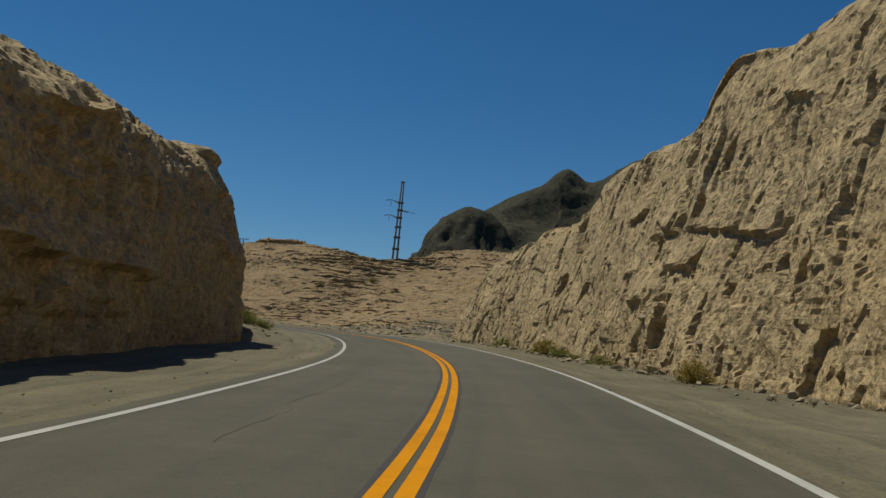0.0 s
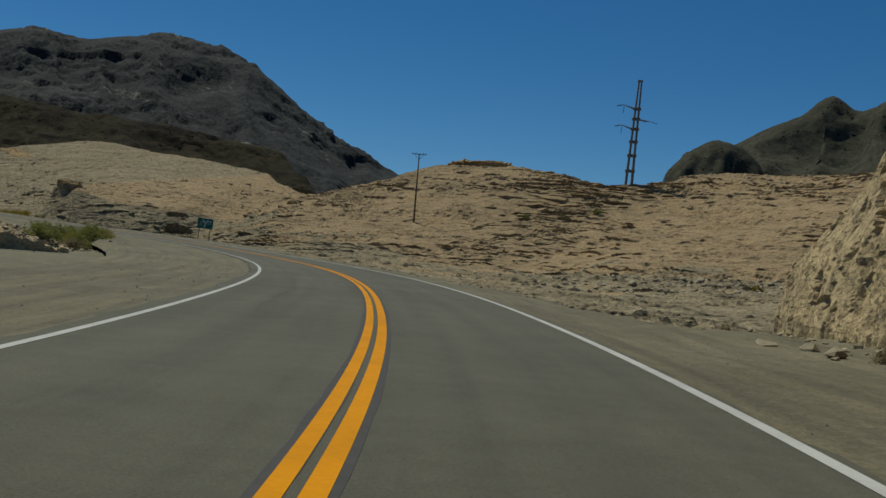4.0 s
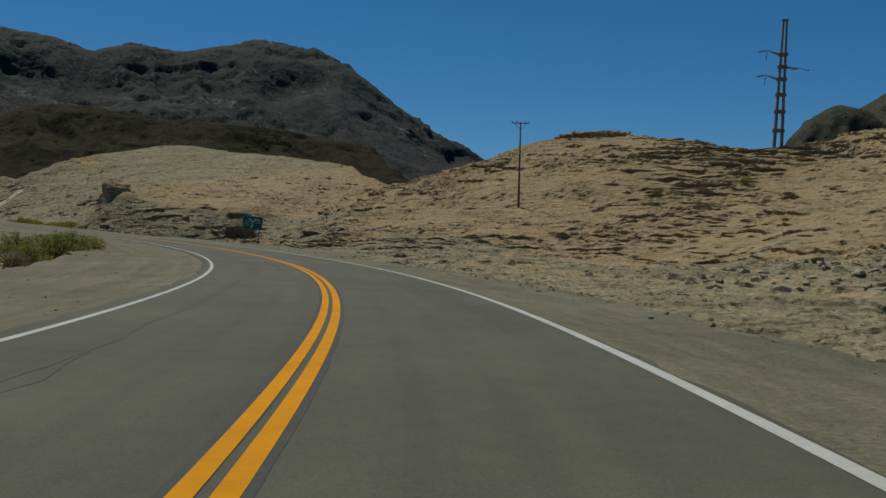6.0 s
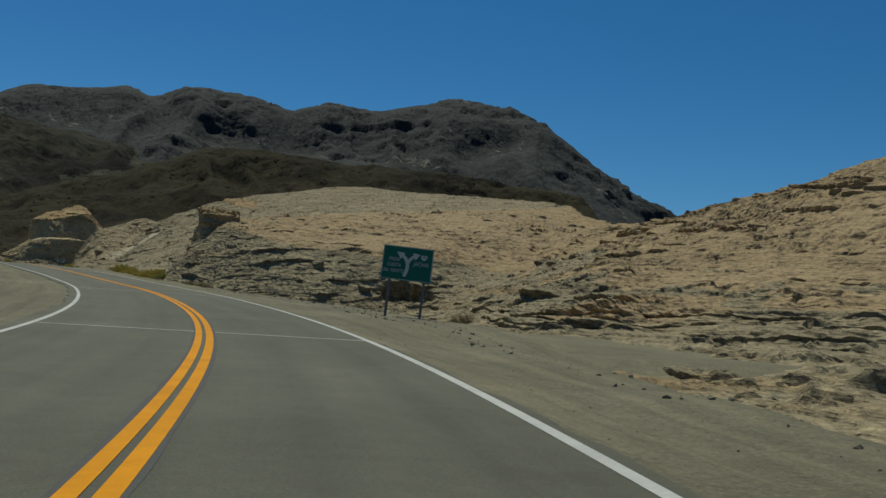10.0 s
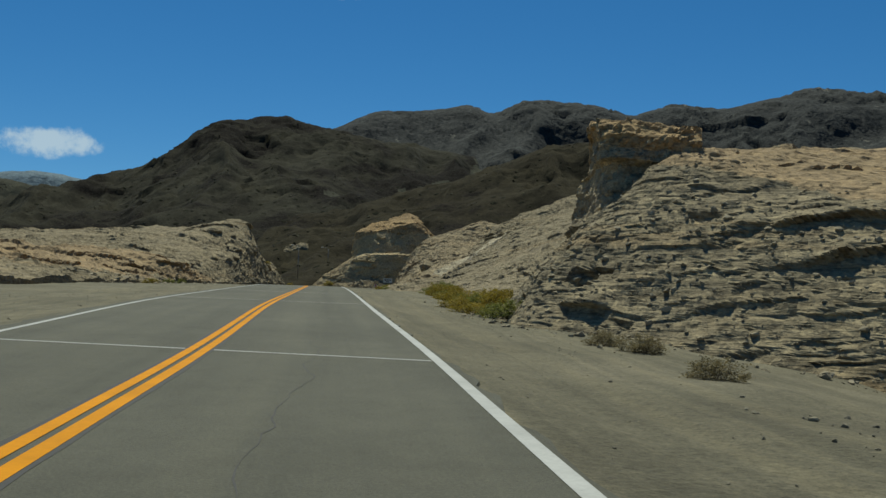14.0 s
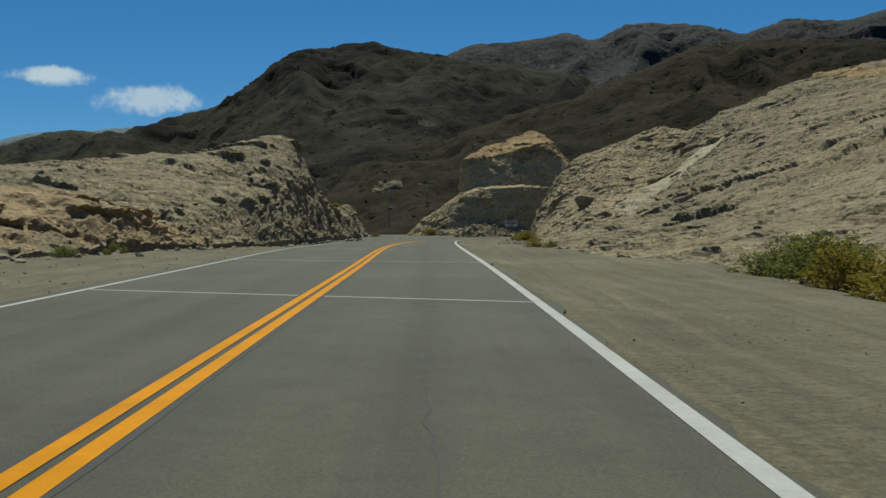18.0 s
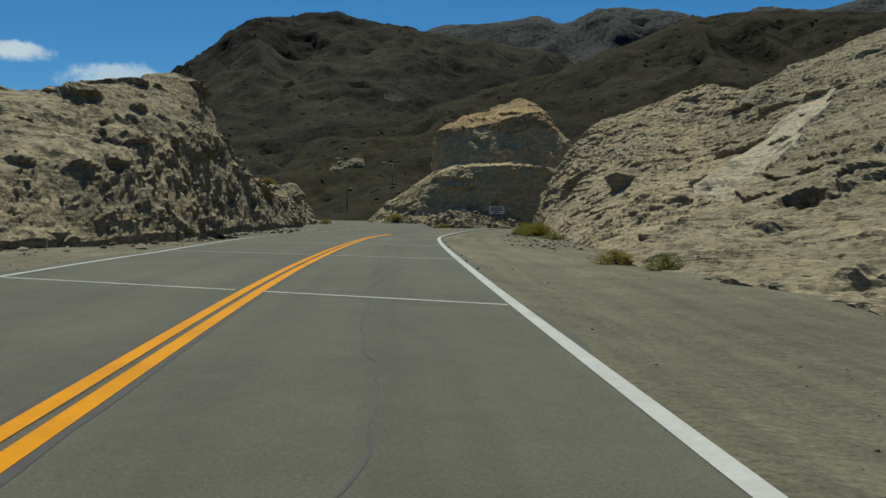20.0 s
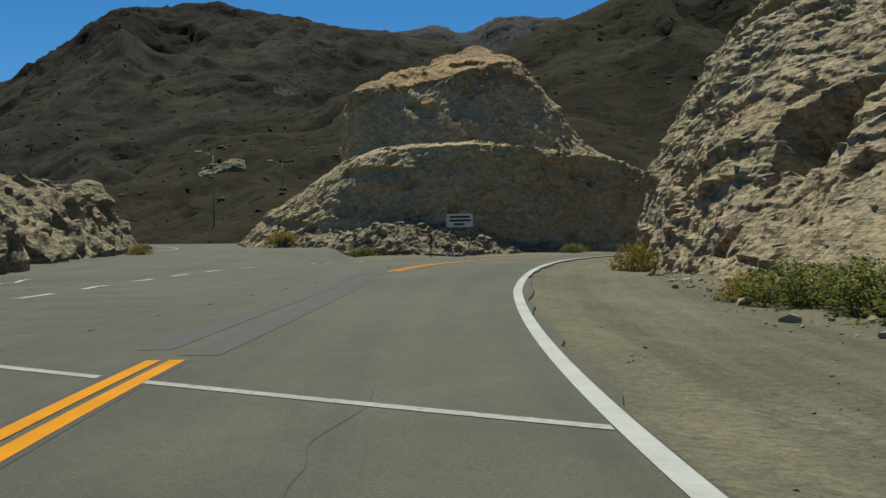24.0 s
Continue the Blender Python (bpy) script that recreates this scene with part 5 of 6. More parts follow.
# ---- things ----
bpy.context.view_layer.update()
DEPS = bpy.context.evaluated_depsgraph_get()


def ground_at(x, y, top=400.0):
    """Height of the land at a place."""
    hit, place, *_ = scene.ray_cast(DEPS, Vector((x, y, top)), Vector((0, 0, -1)))
    return place.z if hit else float(ground_z(x, y)[0])


def line_between(name, pts, width, lift, mat, label, dashes=None):
    """Painted line over the junction through given points; dashes: (paint, gap) in metres, each stroke an object."""
    curve, s = even(spline(pts, 400), 0.25)
    curve[:, 2] = [ground_at(x, y) + lift for x, y in curve[:, :2]]
    runs = [(0.0, s[-1])] if not dashes else [(a, min(a + dashes[0], s[-1])) for a in np.arange(0, s[-1] - 0.3, sum(dashes))]
    for a, b in runs:
        k = np.linspace(a, b, max(2, int((b - a) / 0.5) + 1))
        q = np.stack([np.interp(k, s, curve[:, i]) for i in range(3)], 1)
        d = np.gradient(q[:, :2], axis=0)
        d /= np.linalg.norm(d, axis=1, keepdims=True)
        n = np.c_[d[:, 1], -d[:, 0], 0 * d[:, 0]] * width / 2
        P = np.stack([q - n, q + n], 1)
        tagged(new(name, quick_mesh(name, P.reshape(-1, 3), grid_quads(len(k), 2)[:, ::-1], False, mat)), label, "road marking", kind="structure")


line_between("junction_dash", [(-212.3, 289.6, 13.1), (-216.0, 294.6, 13.3), (-219.6, 299.2, 13.4), (-224.4, 304.7, 13.6), (-227.6, 308.6, 13.8), (-231.2, 313.8, 14.0), (-233.0, 317.0, 14.1)], 0.17, 0.008, WHITE_LINE, "short white dash across the junction mouth", (1.4, 1.5))
line_between("edge_line_far", [(-233.0, 317.0, 14.1), (-235.0, 322.0, 14.2), (-235.4, 328.0, 14.3), (-234.6, 336.0, 14.4), (-232.0, 346.0, 14.5)], 0.13, 0.008, WHITE_LINE, "solid white edge line before the butte")
line_between("edge_line_side", [(-213.6, 290.4, 13.1), (-218.8, 295.4, 13.3), (-223.0, 299.0, 13.5), (-228.2, 303.1, 13.7)], 0.13, 0.008, WHITE_LINE, "solid white edge line of the side road")
line_between("edge_line_side", [(-262.0, 326.5, 15.1), (-268.0, 331.5, 15.35), (-274.0, 335.0, 15.6), (-282.0, 338.0, 15.9)], 0.13, 0.008, WHITE_LINE, "solid white edge line of the side road")
for off, wide in ((-0.05, 0.34), (0.72, 0.40)):
    line_between("tyre_mark", [(-209.6 + off, 296.0, 13.0), (-212.2 + off, 298.9, 13.2), (-216.0 + off * 0.8, 303.2, 13.4), (-219.4 + off * 0.8, 306.7, 13.5), (-221.6 + off * 0.4, 309.8, 13.7)], wide, 0.004, TAR_FAINT, "dark curved tyre mark on the asphalt")


def thing(name, x, y, z, label, category, turn=0.0, group=""):
    ob = new(name)
    ob.empty_display_size = 0.3
    ob.matrix_world = pose(x, y, z, 0, 0, turn)
    return tagged(ob, label, category, group)


def part(name, bm, mat, parent, label="", smooth=False):
    """Link a bmesh as one mesh under a thing or a part."""
    me = bpy.data.meshes.new(name)
    bm.to_mesh(me)
    bm.free()
    me.materials.append(mat)
    if smooth:
        me.polygons.foreach_set("use_smooth", np.ones(len(me.polygons), bool))
    ob = new(name, me)
    ob.parent = parent
    return tagged(ob, label)


def box(bm, size, centre, bevel=0.0, m=None):
    r = bmesh.ops.create_cube(bm, size=1.0, matrix=(m or Matrix()) @ Matrix.LocRotScale(centre, None, size))
    if bevel:
        es = {e for v in r["verts"] for e in v.link_edges}
        bmesh.ops.bevel(bm, geom=list(es), offset=bevel, segments=1, affect="EDGES")
    return bm


def rod(bm, a, b, r0, r1=None, n=10):
    a, b = Vector(a), Vector(b)
    m = Matrix.Translation((a + b) / 2) @ (b - a).to_track_quat("Z", "Y").to_matrix().to_4x4()
    bmesh.ops.create_cone(bm, cap_ends=True, segments=n, radius1=r0, radius2=r0 if r1 is None else r1, depth=(b - a).length, matrix=m)
    return bm


def flat(bm, pts, thick=0.004):
    """A plate in the x-z plane, facing -y, from its outline."""
    f = [bm.verts.new((x, 0, z)) for x, z in pts]
    k = [bm.verts.new((x, thick, z)) for x, z in pts]
    bm.faces.new(f)
    bm.faces.new(k[::-1])
    for i in range(len(pts)):
        j = (i + 1) % len(pts)
        bm.faces.new((f[i], k[i], k[j], f[j]))
    bmesh.ops.recalc_face_normals(bm, faces=bm.faces)
    return bm


CONCRETE = plain("weathered_concrete", (0.144, 0.137, 0.122), 0.9, vary=0.25, scale=1.5)
STEEL = plain("galvanised_steel", (0.245, 0.245, 0.238), 0.5, 0.6)
DARK_STEEL = plain("dark_grey_steel", (0.07, 0.07, 0.07), 0.6, 0.3)
WOOD = plain("weathered_pole_wood", (0.094, 0.068, 0.047), 0.9, vary=0.3, scale=3.0)
INSULATOR = plain("dark_glass_insulator", (0.03, 0.035, 0.04), 0.2)
STEEL_POST = plain("weathered_steel_post", (0.144, 0.144, 0.144), 0.6, 0.2)
GREEN = plain("green_sign_sheet", (0.007, 0.122, 0.083), 0.45, vary=0.08, scale=2.0)
SIGN_WHITE = plain("white_sign_sheet", (0.518, 0.526, 0.504), 0.5, vary=0.05)
RED = plain("red_sign_sheet", (0.324, 0.022, 0.022), 0.5)
BLACK = plain("black_sign_paint", (0.02, 0.02, 0.02), 0.6)
BLUE_GREY = plain("blue_grey_board", (0.072, 0.101, 0.137), 0.6)


def pylon(x, y, z, height, turn, lean):
    """Twin-legged concrete power pylon with three arms."""
    p = thing("power_pylon", x, y, z, "tall twin-legged concrete power pylon on the hill crest", "pylon", turn)
    h = height
    for s in (-1, 1):
        bm = bmesh.new()
        r = bmesh.ops.create_cube(bm, size=1.0)
        for v in r["verts"]:
            t = v.co.z + 0.5
            half = (0.58 * (1 - t) + 0.24 * t)
            v.co = Vector((s * half + v.co.x * (0.46 - 0.2 * t) + lean * h * t, v.co.y * (0.5 - 0.2 * t), t * (h + 1.0) - 1.0))
        part("leg", bm, CONCRETE, p)
    for zz in (2.8, 5.7, 8.3, 10.7, 12.6, 14.5):
        t = zz / h
        bm = bmesh.new()
        box(bm, (2 * (0.58 * (1 - t) + 0.24 * t) + 0.75, 0.55, 0.55), (lean * zz, 0, zz), 0.08)
        part("spacer", bm, CONCRETE, p)
    bm = bmesh.new()
    box(bm, (0.95, 0.45, 0.35), (lean * h, 0, h), 0.05)
    part("cap", bm, CONCRETE, p)
    for zz, s in ((14.5, -1), (12.6, 1), (10.7, -1)):
        x0 = lean * zz
        bm = bmesh.new()
        rod(bm, (x0 + s * 0.4, 0, zz - 0.05), (x0 + s * 2.5, -0.2, zz + 0.55 * (1 if s < 0 else -0.5)), 0.2, 0.07, 6)
        arm = part("arm", bm, CONCRETE, p)
        tip = Vector((x0 + s * 2.5, -0.2, zz + 0.55 * (1 if s < 0 else -0.5)))
        for end, r in ((tip + Vector((s * 1.5, -0.3, -0.35)), 0.13), (tip + Vector((-0.15, 0, -1.6)) if s < 0 else tip + Vector((-1.2, 0.3, -0.1)), 0.09)):
            bm = bmesh.new()
            rod(bm, tip, end, 0.03, 0.03, 6)
            for k in range(7):
                q = tip.lerp(end, 0.2 + 0.11 * k)
                rod(bm, q, q + (end - tip).normalized() * 0.06, r, r * 0.7, 8)
            part("insulator_string", bm, INSULATOR, arm, "dark insulator string")
    return p


pylon(-13.4, 267.0, ground_at(-13.4, 267.0) - 0.2, 19.8, 16.0, 0.045)


def utility_pole(x, y, height, turn, label):
    z = ground_at(x, y)
    p = thing("utility_pole", x, y, z, label, "utility pole", turn)
    bm = bmesh.new()
    rod(bm, (0, 0, -0.8), (0.05, 0, height), 0.15, 0.09, 12)
    part("shaft", bm, WOOD, p, smooth=True)
    bm = bmesh.new()
    box(bm, (2.3, 0.1, 0.12), (0.05, -0.12, height - 0.12), 0.015)
    arm = part("crossarm", bm, WOOD, p)
    for s in (-1, 1):
        bm = bmesh.new()
        rod(bm, (0.05 + s * 0.7, -0.17, height - 0.2), (0.05, -0.12, height - 1.0), 0.025, 0.025, 6)
        part("brace", bm, DARK_STEEL, p)
    for k in (-1.05, -0.5, 0.6, 1.05):
        bm = bmesh.new()
        rod(bm, (0.05 + k, -0.12, height - 0.06), (0.05 + k, -0.12, height + 0.06), 0.015, 0.015, 6)
        rod(bm, (0.05 + k, -0.12, height + 0.06), (0.05 + k, -0.12, height + 0.18), 0.06, 0.035, 8)
        part("insulator", bm, INSULATOR, arm)
    return p


utility_pole(-44.0, 228.0, 10.8, 20.0, "slender wooden utility pole with one crossarm on the hillside")


def marker_post(x, y, height, label):
    """A square weathered post standing alone on the crest of the bank, with a cap plate."""
    ob = thing("marker_post", x, y, ground_at(x, y) - 0.3, label, "post", 25)
    bm = bmesh.new()
    box(bm, (0.16, 0.16, height + 0.3), (0, 0, (height + 0.3) / 2), 0.015)
    part("shaft", bm, DARK_STEEL, ob)
    bm = bmesh.new()
    box(bm, (0.22, 0.22, 0.04), (0, 0, height + 0.32), 0.008)
    part("cap_plate", bm, DARK_STEEL, ob)
    return ob


marker_post(-204.2, 370.2, 1.9, "dark weathered post standing on the crest of the pale bank")


def letters(name, body, size, x, z, parent, mat, lift=-0.006, squeeze=1.0):
    cu = bpy.data.curves.new(name, "FONT")
    cu.body, cu.size, cu.align_x, cu.align_y, cu.extrude = body, size, "CENTER", "CENTER", 0.002
    tmp = new(name, cu)
    dg = bpy.context.evaluated_depsgraph_get()
    me = bpy.data.meshes.new_from_object(tmp.evaluated_get(dg))
    bpy.data.objects.remove(tmp)
    me.transform(Matrix.Translation((x, lift, z)) @ Matrix.Rotation(radians(90), 4, "X") @ Matrix.Diagonal((squeeze, 1, 1, 1)))
    me.materials.clear()
    me.materials.append(mat)
    ob = new(name, me)
    ob.parent = parent
    return ob


def rounded(w, h, r, n=5):
    pts = []
    for cx, cz, a0 in ((w / 2 - r, h / 2 - r, 0), (-w / 2 + r, h / 2 - r, 90), (-w / 2 + r, -h / 2 + r, 180), (w / 2 - r, -h / 2 + r, 270)):
        for k in range(n + 1):
            a = radians(a0 + 90 * k / n)
            pts.append((cx + r * math.cos(a), cz + r * math.sin(a)))
    return pts


def direction_sign():
    """Green direction sign with a forked arrow on two posts."""
    x, y = -61.25, 189.75
    z = ground_at(x, y)
    p = thing("direction_sign", x, y, z, "green direction sign with a white forked arrow on two steel posts", "road sign", 26.0)
    p.matrix_world = pose(x, y, z, 0, 4.0, 26.0)
    w, h, zc = 1.95, 1.3, 7.90 - z
    for px in (-0.62, 0.72):
        bm = bmesh.new()
        box(bm, (0.1, 0.1, zc + h / 2 + 0.6), (px, 0.10, (zc + h / 2) / 2 - 0.35), 0.01)
        part("post", bm, STEEL_POST, p)
    bm = flat(bmesh.new(), rounded(w, h, 0.03), 0.03)
    bmesh.ops.translate(bm, verts=bm.verts, vec=(0, 0.015, zc))
    panel = part("panel", bm, GREEN, p)
    # thin white rim
    bm = bmesh.new()
    o, i = rounded(w - 0.02, h - 0.02, 0.028), rounded(w - 0.055, h - 0.055, 0.02)
    vo, vi = [bm.verts.new((a, 0.010, b + zc)) for a, b in o], [bm.verts.new((a, 0.010, b + zc)) for a, b in i]
    for k in range(len(o)):
        j = (k + 1) % len(o)
        bm.faces.new((vo[k], vi[k], vi[j], vo[j]))
    part("border", bm, SIGN_WHITE, panel, "thin white border")
    # forked arrow: a trunk that splits, with two heads
    bm = bmesh.new()

    def band(pts, width):
        vs = []
        for k, (a, b) in enumerate(pts):
            q0, q1 = pts[max(k - 1, 0)], pts[min(k + 1, len(pts) - 1)]
            d = Vector((q1[0] - q0[0], 0, q1[1] - q0[1])).normalized()
            n = Vector((d.z, 0, -d.x)) * width / 2
            c = Vector((a, 0.008, b + zc))
            vs.append((bm.verts.new(c + n), bm.verts.new(c - n)))
        for (a, b), (c, d) in zip(vs, vs[1:]):
            bm.faces.new((a, b, d, c))

    def head(tip, back, width):
        t, b = Vector((tip[0], 0.006, tip[1] + zc)), Vector((back[0], 0.006, back[1] + zc))
        d = (t - b).normalized()
        n = Vector((d.z, 0, -d.x)) * width / 2
        bm.faces.new((bm.verts.new(t), bm.verts.new(b + n), bm.verts.new(b - n)))

    band([(-0.08, -0.5), (-0.01, -0.3), (0.02, -0.1), (-0.01, 0.06), (-0.09, 0.2), (-0.22, 0.32)], 0.13)
    band([(0.02, 0.02), (0.08, 0.16), (0.2, 0.28), (0.28, 0.31)], 0.12)
    head((-0.44, 0.43), (-0.2, 0.28), 0.3)
    head((0.46, 0.40), (0.24, 0.30), 0.3)
    bmesh.ops.recalc_face_normals(bm, faces=bm.faces)
    part("arrow", bm, SIGN_WHITE, panel, "white forked arrow")
    for body, lx, lz, size, thin in (("PRESA", -0.51, 0.13, 0.19, 0.8), ("CUESTA", -0.51, -0.09, 0.19, 0.78), ("DEL VIENTO", -0.525, -0.31, 0.18, 0.84), ("JACHAL", 0.55, 0.02, 0.22, 0.78)):
        letters("lettering", body, size, lx, lz + zc, panel, SIGN_WHITE, squeeze=thin)
    bm = flat(bmesh.new(), [(0.5, 0.30), (0.55, 0.22), (0.62, 0.18), (0.69, 0.22), (0.74, 0.30), (0.74, 0.38), (0.5, 0.38)], 0.003)
    bmesh.ops.translate(bm, verts=bm.verts, vec=(0, 0.006, zc))
    shield = part("route_shield", bm, SIGN_WHITE, panel, "white route shield")
    letters("route_number", "150", 0.11, 0.62, 0.31 + zc, shield, BLACK, 0.0)
    return p


direction_sign()


def notice_sign():
    """White notice board against the rock, three lines too far off to read."""
    x, y = -249.6, 341.8
    z = ground_at(x, y)
    p = thing("notice_sign", x, y, z, "white notice board with dark writing before the rock face", "road sign", 46.0)
    w, h, zc = 1.75, 0.85, 16.75 - z
    for px in (-0.6, 0.6):
        bm = bmesh.new()
        box(bm, (0.07, 0.07, zc + h / 2 + 0.4), (px, 0.06, (zc + h / 2) / 2 - 0.25), 0.008)
        part("post", bm, STEEL, p)
    bm = box(bmesh.new(), (w, 0.03, h), (0, 0.0, zc), 0.006)
    panel = part("panel", bm, SIGN_WHITE, p)
    for k, (bw, off) in enumerate(((1.35, 0.0), (1.45, 0.03), (0.7, -0.05))):
        bm = box(bmesh.new(), (bw, 0.004, 0.13), (off, -0.02, zc + 0.24 - 0.24 * k))
        part("text_bar", bm, BLACK, panel)
    return p


notice_sign()


def chevron_sign():
    x, y = -247.2, 336.7
    z = ground_at(x, y)
    p = thing("chevron_sign", x, y, z, "small white bend marker with a red chevron on a post", "road sign", 46.0)
    bm = box(bmesh.new(), (0.06, 0.06, 1.7), (0, 0.05, 0.6), 0.006)
    part("post", bm, DARK_STEEL, p)
    bm = box(bmesh.new(), (0.5, 0.02, 0.72), (0, 0, 1.05), 0.005)
    panel = part("panel", bm, SIGN_WHITE, p)
    bm = bmesh.new()
    for s in (-1, 1):
        a = [(-0.2, 0.34), (0.02, 0.34), (0.22, 0.0), (0.0, 0.0)]
        bm.faces.new([bm.verts.new((q, -0.014, 1.05 + s * r)) for q, r in a])
    bmesh.ops.recalc_face_normals(bm, faces=bm.faces)
    part("chevron", bm, RED, panel, "red chevron")
    return p


chevron_sign()


def street_lamp(x, y, height, turn, label):
    z = ground_at(x, y)
    p = thing("street_lamp", x, y, z, label, "street lamp", turn)
    bm = bmesh.new()
    rod(bm, (0, 0, -0.5), (0, 0, height), 0.09, 0.05, 10)
    part("pole", bm, STEEL, p, smooth=True)
    bm = bmesh.new()
    rod(bm, (0, 0, height - 0.05), (-0.7, 0, height + 0.25), 0.04, 0.035, 8)
    rod(bm, (-0.7, 0, height + 0.25), (-1.3, 0, height + 0.38), 0.035, 0.03, 8)
    part("arm", bm, STEEL, p, smooth=True)
    bm = bmesh.new()
    box(bm, (0.75, 0.26, 0.12), (-1.55, 0, height + 0.42), 0.05)
    head = part("lamp_head", bm, SIGN_WHITE, p, "pale lamp housing")
    bm = box(bmesh.new(), (0.5, 0.2, 0.04), (-1.55, 0, height + 0.35), 0.01)
    part("lens", bm, STEEL, head)
    return p


street_lamp(-299.0, 355.0, 26.1 - ground_at(-299.0, 355.0), 50.0, "tall grey steel street lamp with a single arm at the junction")
street_lamp(-315.0, 376.1, max(3.5, 27.6 - ground_at(-315.0, 376.1)), 50.0, "grey steel street lamp with a pale head beyond the junction")


def board_frame():
    x, y = -246.5, 362.5
    z = ground_at(x, y)
    p = thing("roadside_board", x, y, z, "blue-grey roadside board on slanting struts behind the cliff", "sign board", 30.0)
    for px in (-0.7, 0.7):
        bm = bmesh.new()
        rod(bm, (px, 0.1, -0.4), (px, 0.1, 18.0 - z), 0.05, 0.05, 8)
        rod(bm, (px, 0.9, -0.4), (px, 0.12, 17.2 - z), 0.03, 0.03, 6)
        part("post", bm, STEEL, p)
    bm = box(bmesh.new(), (2.0, 0.05, 1.4), (0, 0, 17.3 - z), 0.01)
    part("panel", bm, BLUE_GREY, p)
    return p


board_frame()


# ---- plants and loose stone ----


def leaf_material(name, a, b):
    m, nt, bs = material(name, 0.75)
    g = nt.nodes.new("ShaderNodeNewGeometry")
    r = ramp(nt, [(0.0, a), (1.0, b)])
    nt.links.new(g.outputs["Random Per Island"], r.inputs[0])
    nt.links.new(r.outputs[0], bs.inputs["Base Color"])
    thin = nt.nodes.new("ShaderNodeBsdfTranslucent")
    nt.links.new(r.outputs[0], thin.inputs["Color"])
    both = nt.nodes.new("ShaderNodeMixShader")
    both.inputs[0].default_value = 0.4
    nt.links.new(bs.outputs[0], both.inputs[1])
    nt.links.new(thin.outputs[0], both.inputs[2])
    nt.links.new(both.outputs[0], nt.nodes["Material Output"].inputs["Surface"])
    return m


LEAF = {"green": leaf_material("green_desert_leaf", (0.115, 0.13, 0.027), (0.245, 0.245, 0.061)),
        "yellow": leaf_material("yellow_desert_leaf", (0.158, 0.13, 0.018), (0.331, 0.245, 0.032)),
        "dry": leaf_material("dry_desert_leaf", (0.137, 0.115, 0.058), (0.259, 0.209, 0.108))}
TWIG = plain("grey_twig", (0.115, 0.094, 0.065), 0.9)


def bush_meshes(kind, seed, leaves=2600):
    """Twigs fanning from the root and small leaves set along them in a low dome; one metre wide and high."""
    rg = np.random.default_rng(seed)
    n = 90
    az, el = rg.uniform(0, 2 * np.pi, n), np.arcsin(rg.uniform(0.02, 1.0, n))
    length = rg.uniform(0.40, 0.53, n) * (1 + 0.14 * np.sin(az * 3 + seed) * np.cos(el))
    tip = np.c_[np.cos(az) * np.cos(el), np.sin(az) * np.cos(el), np.sin(el) * 1.75] * length[:, None]
    root = np.c_[rg.normal(0, 0.09, (n, 2)), np.full(n, -0.05)]
    bend = rg.normal(0, 0.05, (n, 3))
    co, quads = [], []
    for a, b, c in zip(root, tip, bend):
        side = np.array([-(b - a)[1], (b - a)[0], 0.0])
        side = side / (np.linalg.norm(side) + 1e-6) * 0.006
        m = (a + b) / 2 + c
        k = len(co)
        co += [a - side, a + side, m + side * 0.7, m - side * 0.7, b + side * 0.3, b - side * 0.3]
        quads += [(k, k + 1, k + 2, k + 3), (k + 3, k + 2, k + 4, k + 5)]
    twig = quick_mesh("branchwork", co, quads, False, TWIG)
    t = rg.integers(0, n, leaves)
    f = rg.power(2.2, leaves)[:, None] * 0.78 + 0.28
    p = root[t] * (1 - f) + tip[t] * f + 4 * bend[t] * f * (1 - f) + rg.normal(0, 0.035, (leaves, 3))
    p[:, 2] = np.maximum(p[:, 2], 0.0)
    d = rg.normal(0, 1, (leaves, 3)) + 1.2 * tip[t] / np.linalg.norm(tip[t], axis=1, keepdims=True)
    d /= np.linalg.norm(d, axis=1, keepdims=True)
    s = np.cross(d, rg.normal(0, 1, (leaves, 3)))
    s /= np.linalg.norm(s, axis=1, keepdims=True)
    ln, wd = rg.uniform(0.028, 0.065, leaves)[:, None], rg.uniform(0.008, 0.017, leaves)[:, None]
    q = np.stack([p - s * wd, p + d * ln * 0.5 - s * wd * 1.2, p + d * ln, p + s * wd * 1.2], 1)
    leaf = quick_mesh("foliage", q.reshape(-1, 3), np.arange(4 * leaves).reshape(-1, 4), False, LEAF[kind])
    return twig, leaf


BUSH = {k: [bush_meshes(k, 500 + 10 * i + j) for j in range(3)] for i, k in enumerate(LEAF)}
BUSH_LABEL = {"green": "grey-green desert shrub growing in the gravel", "yellow": "yellow-flowering desert shrub growing beside the road", "dry": "dry brown desert shrub among the stones"}


def bush(x, y, width, height, kind, sink=0.05):
    k = int(abs(x * 7 + y * 3)) % 3
    ob = thing("shrub", x, y, ground_at(x, y) - sink, BUSH_LABEL[kind], "shrub", (x * 37 + y * 91) % 360, "desert shrubs")
    ob.scale = (width, width, height)
    for name, me in zip(("branchwork", "foliage"), BUSH[kind][k]):
        o = new(name, me)
        o.parent = ob
    return ob


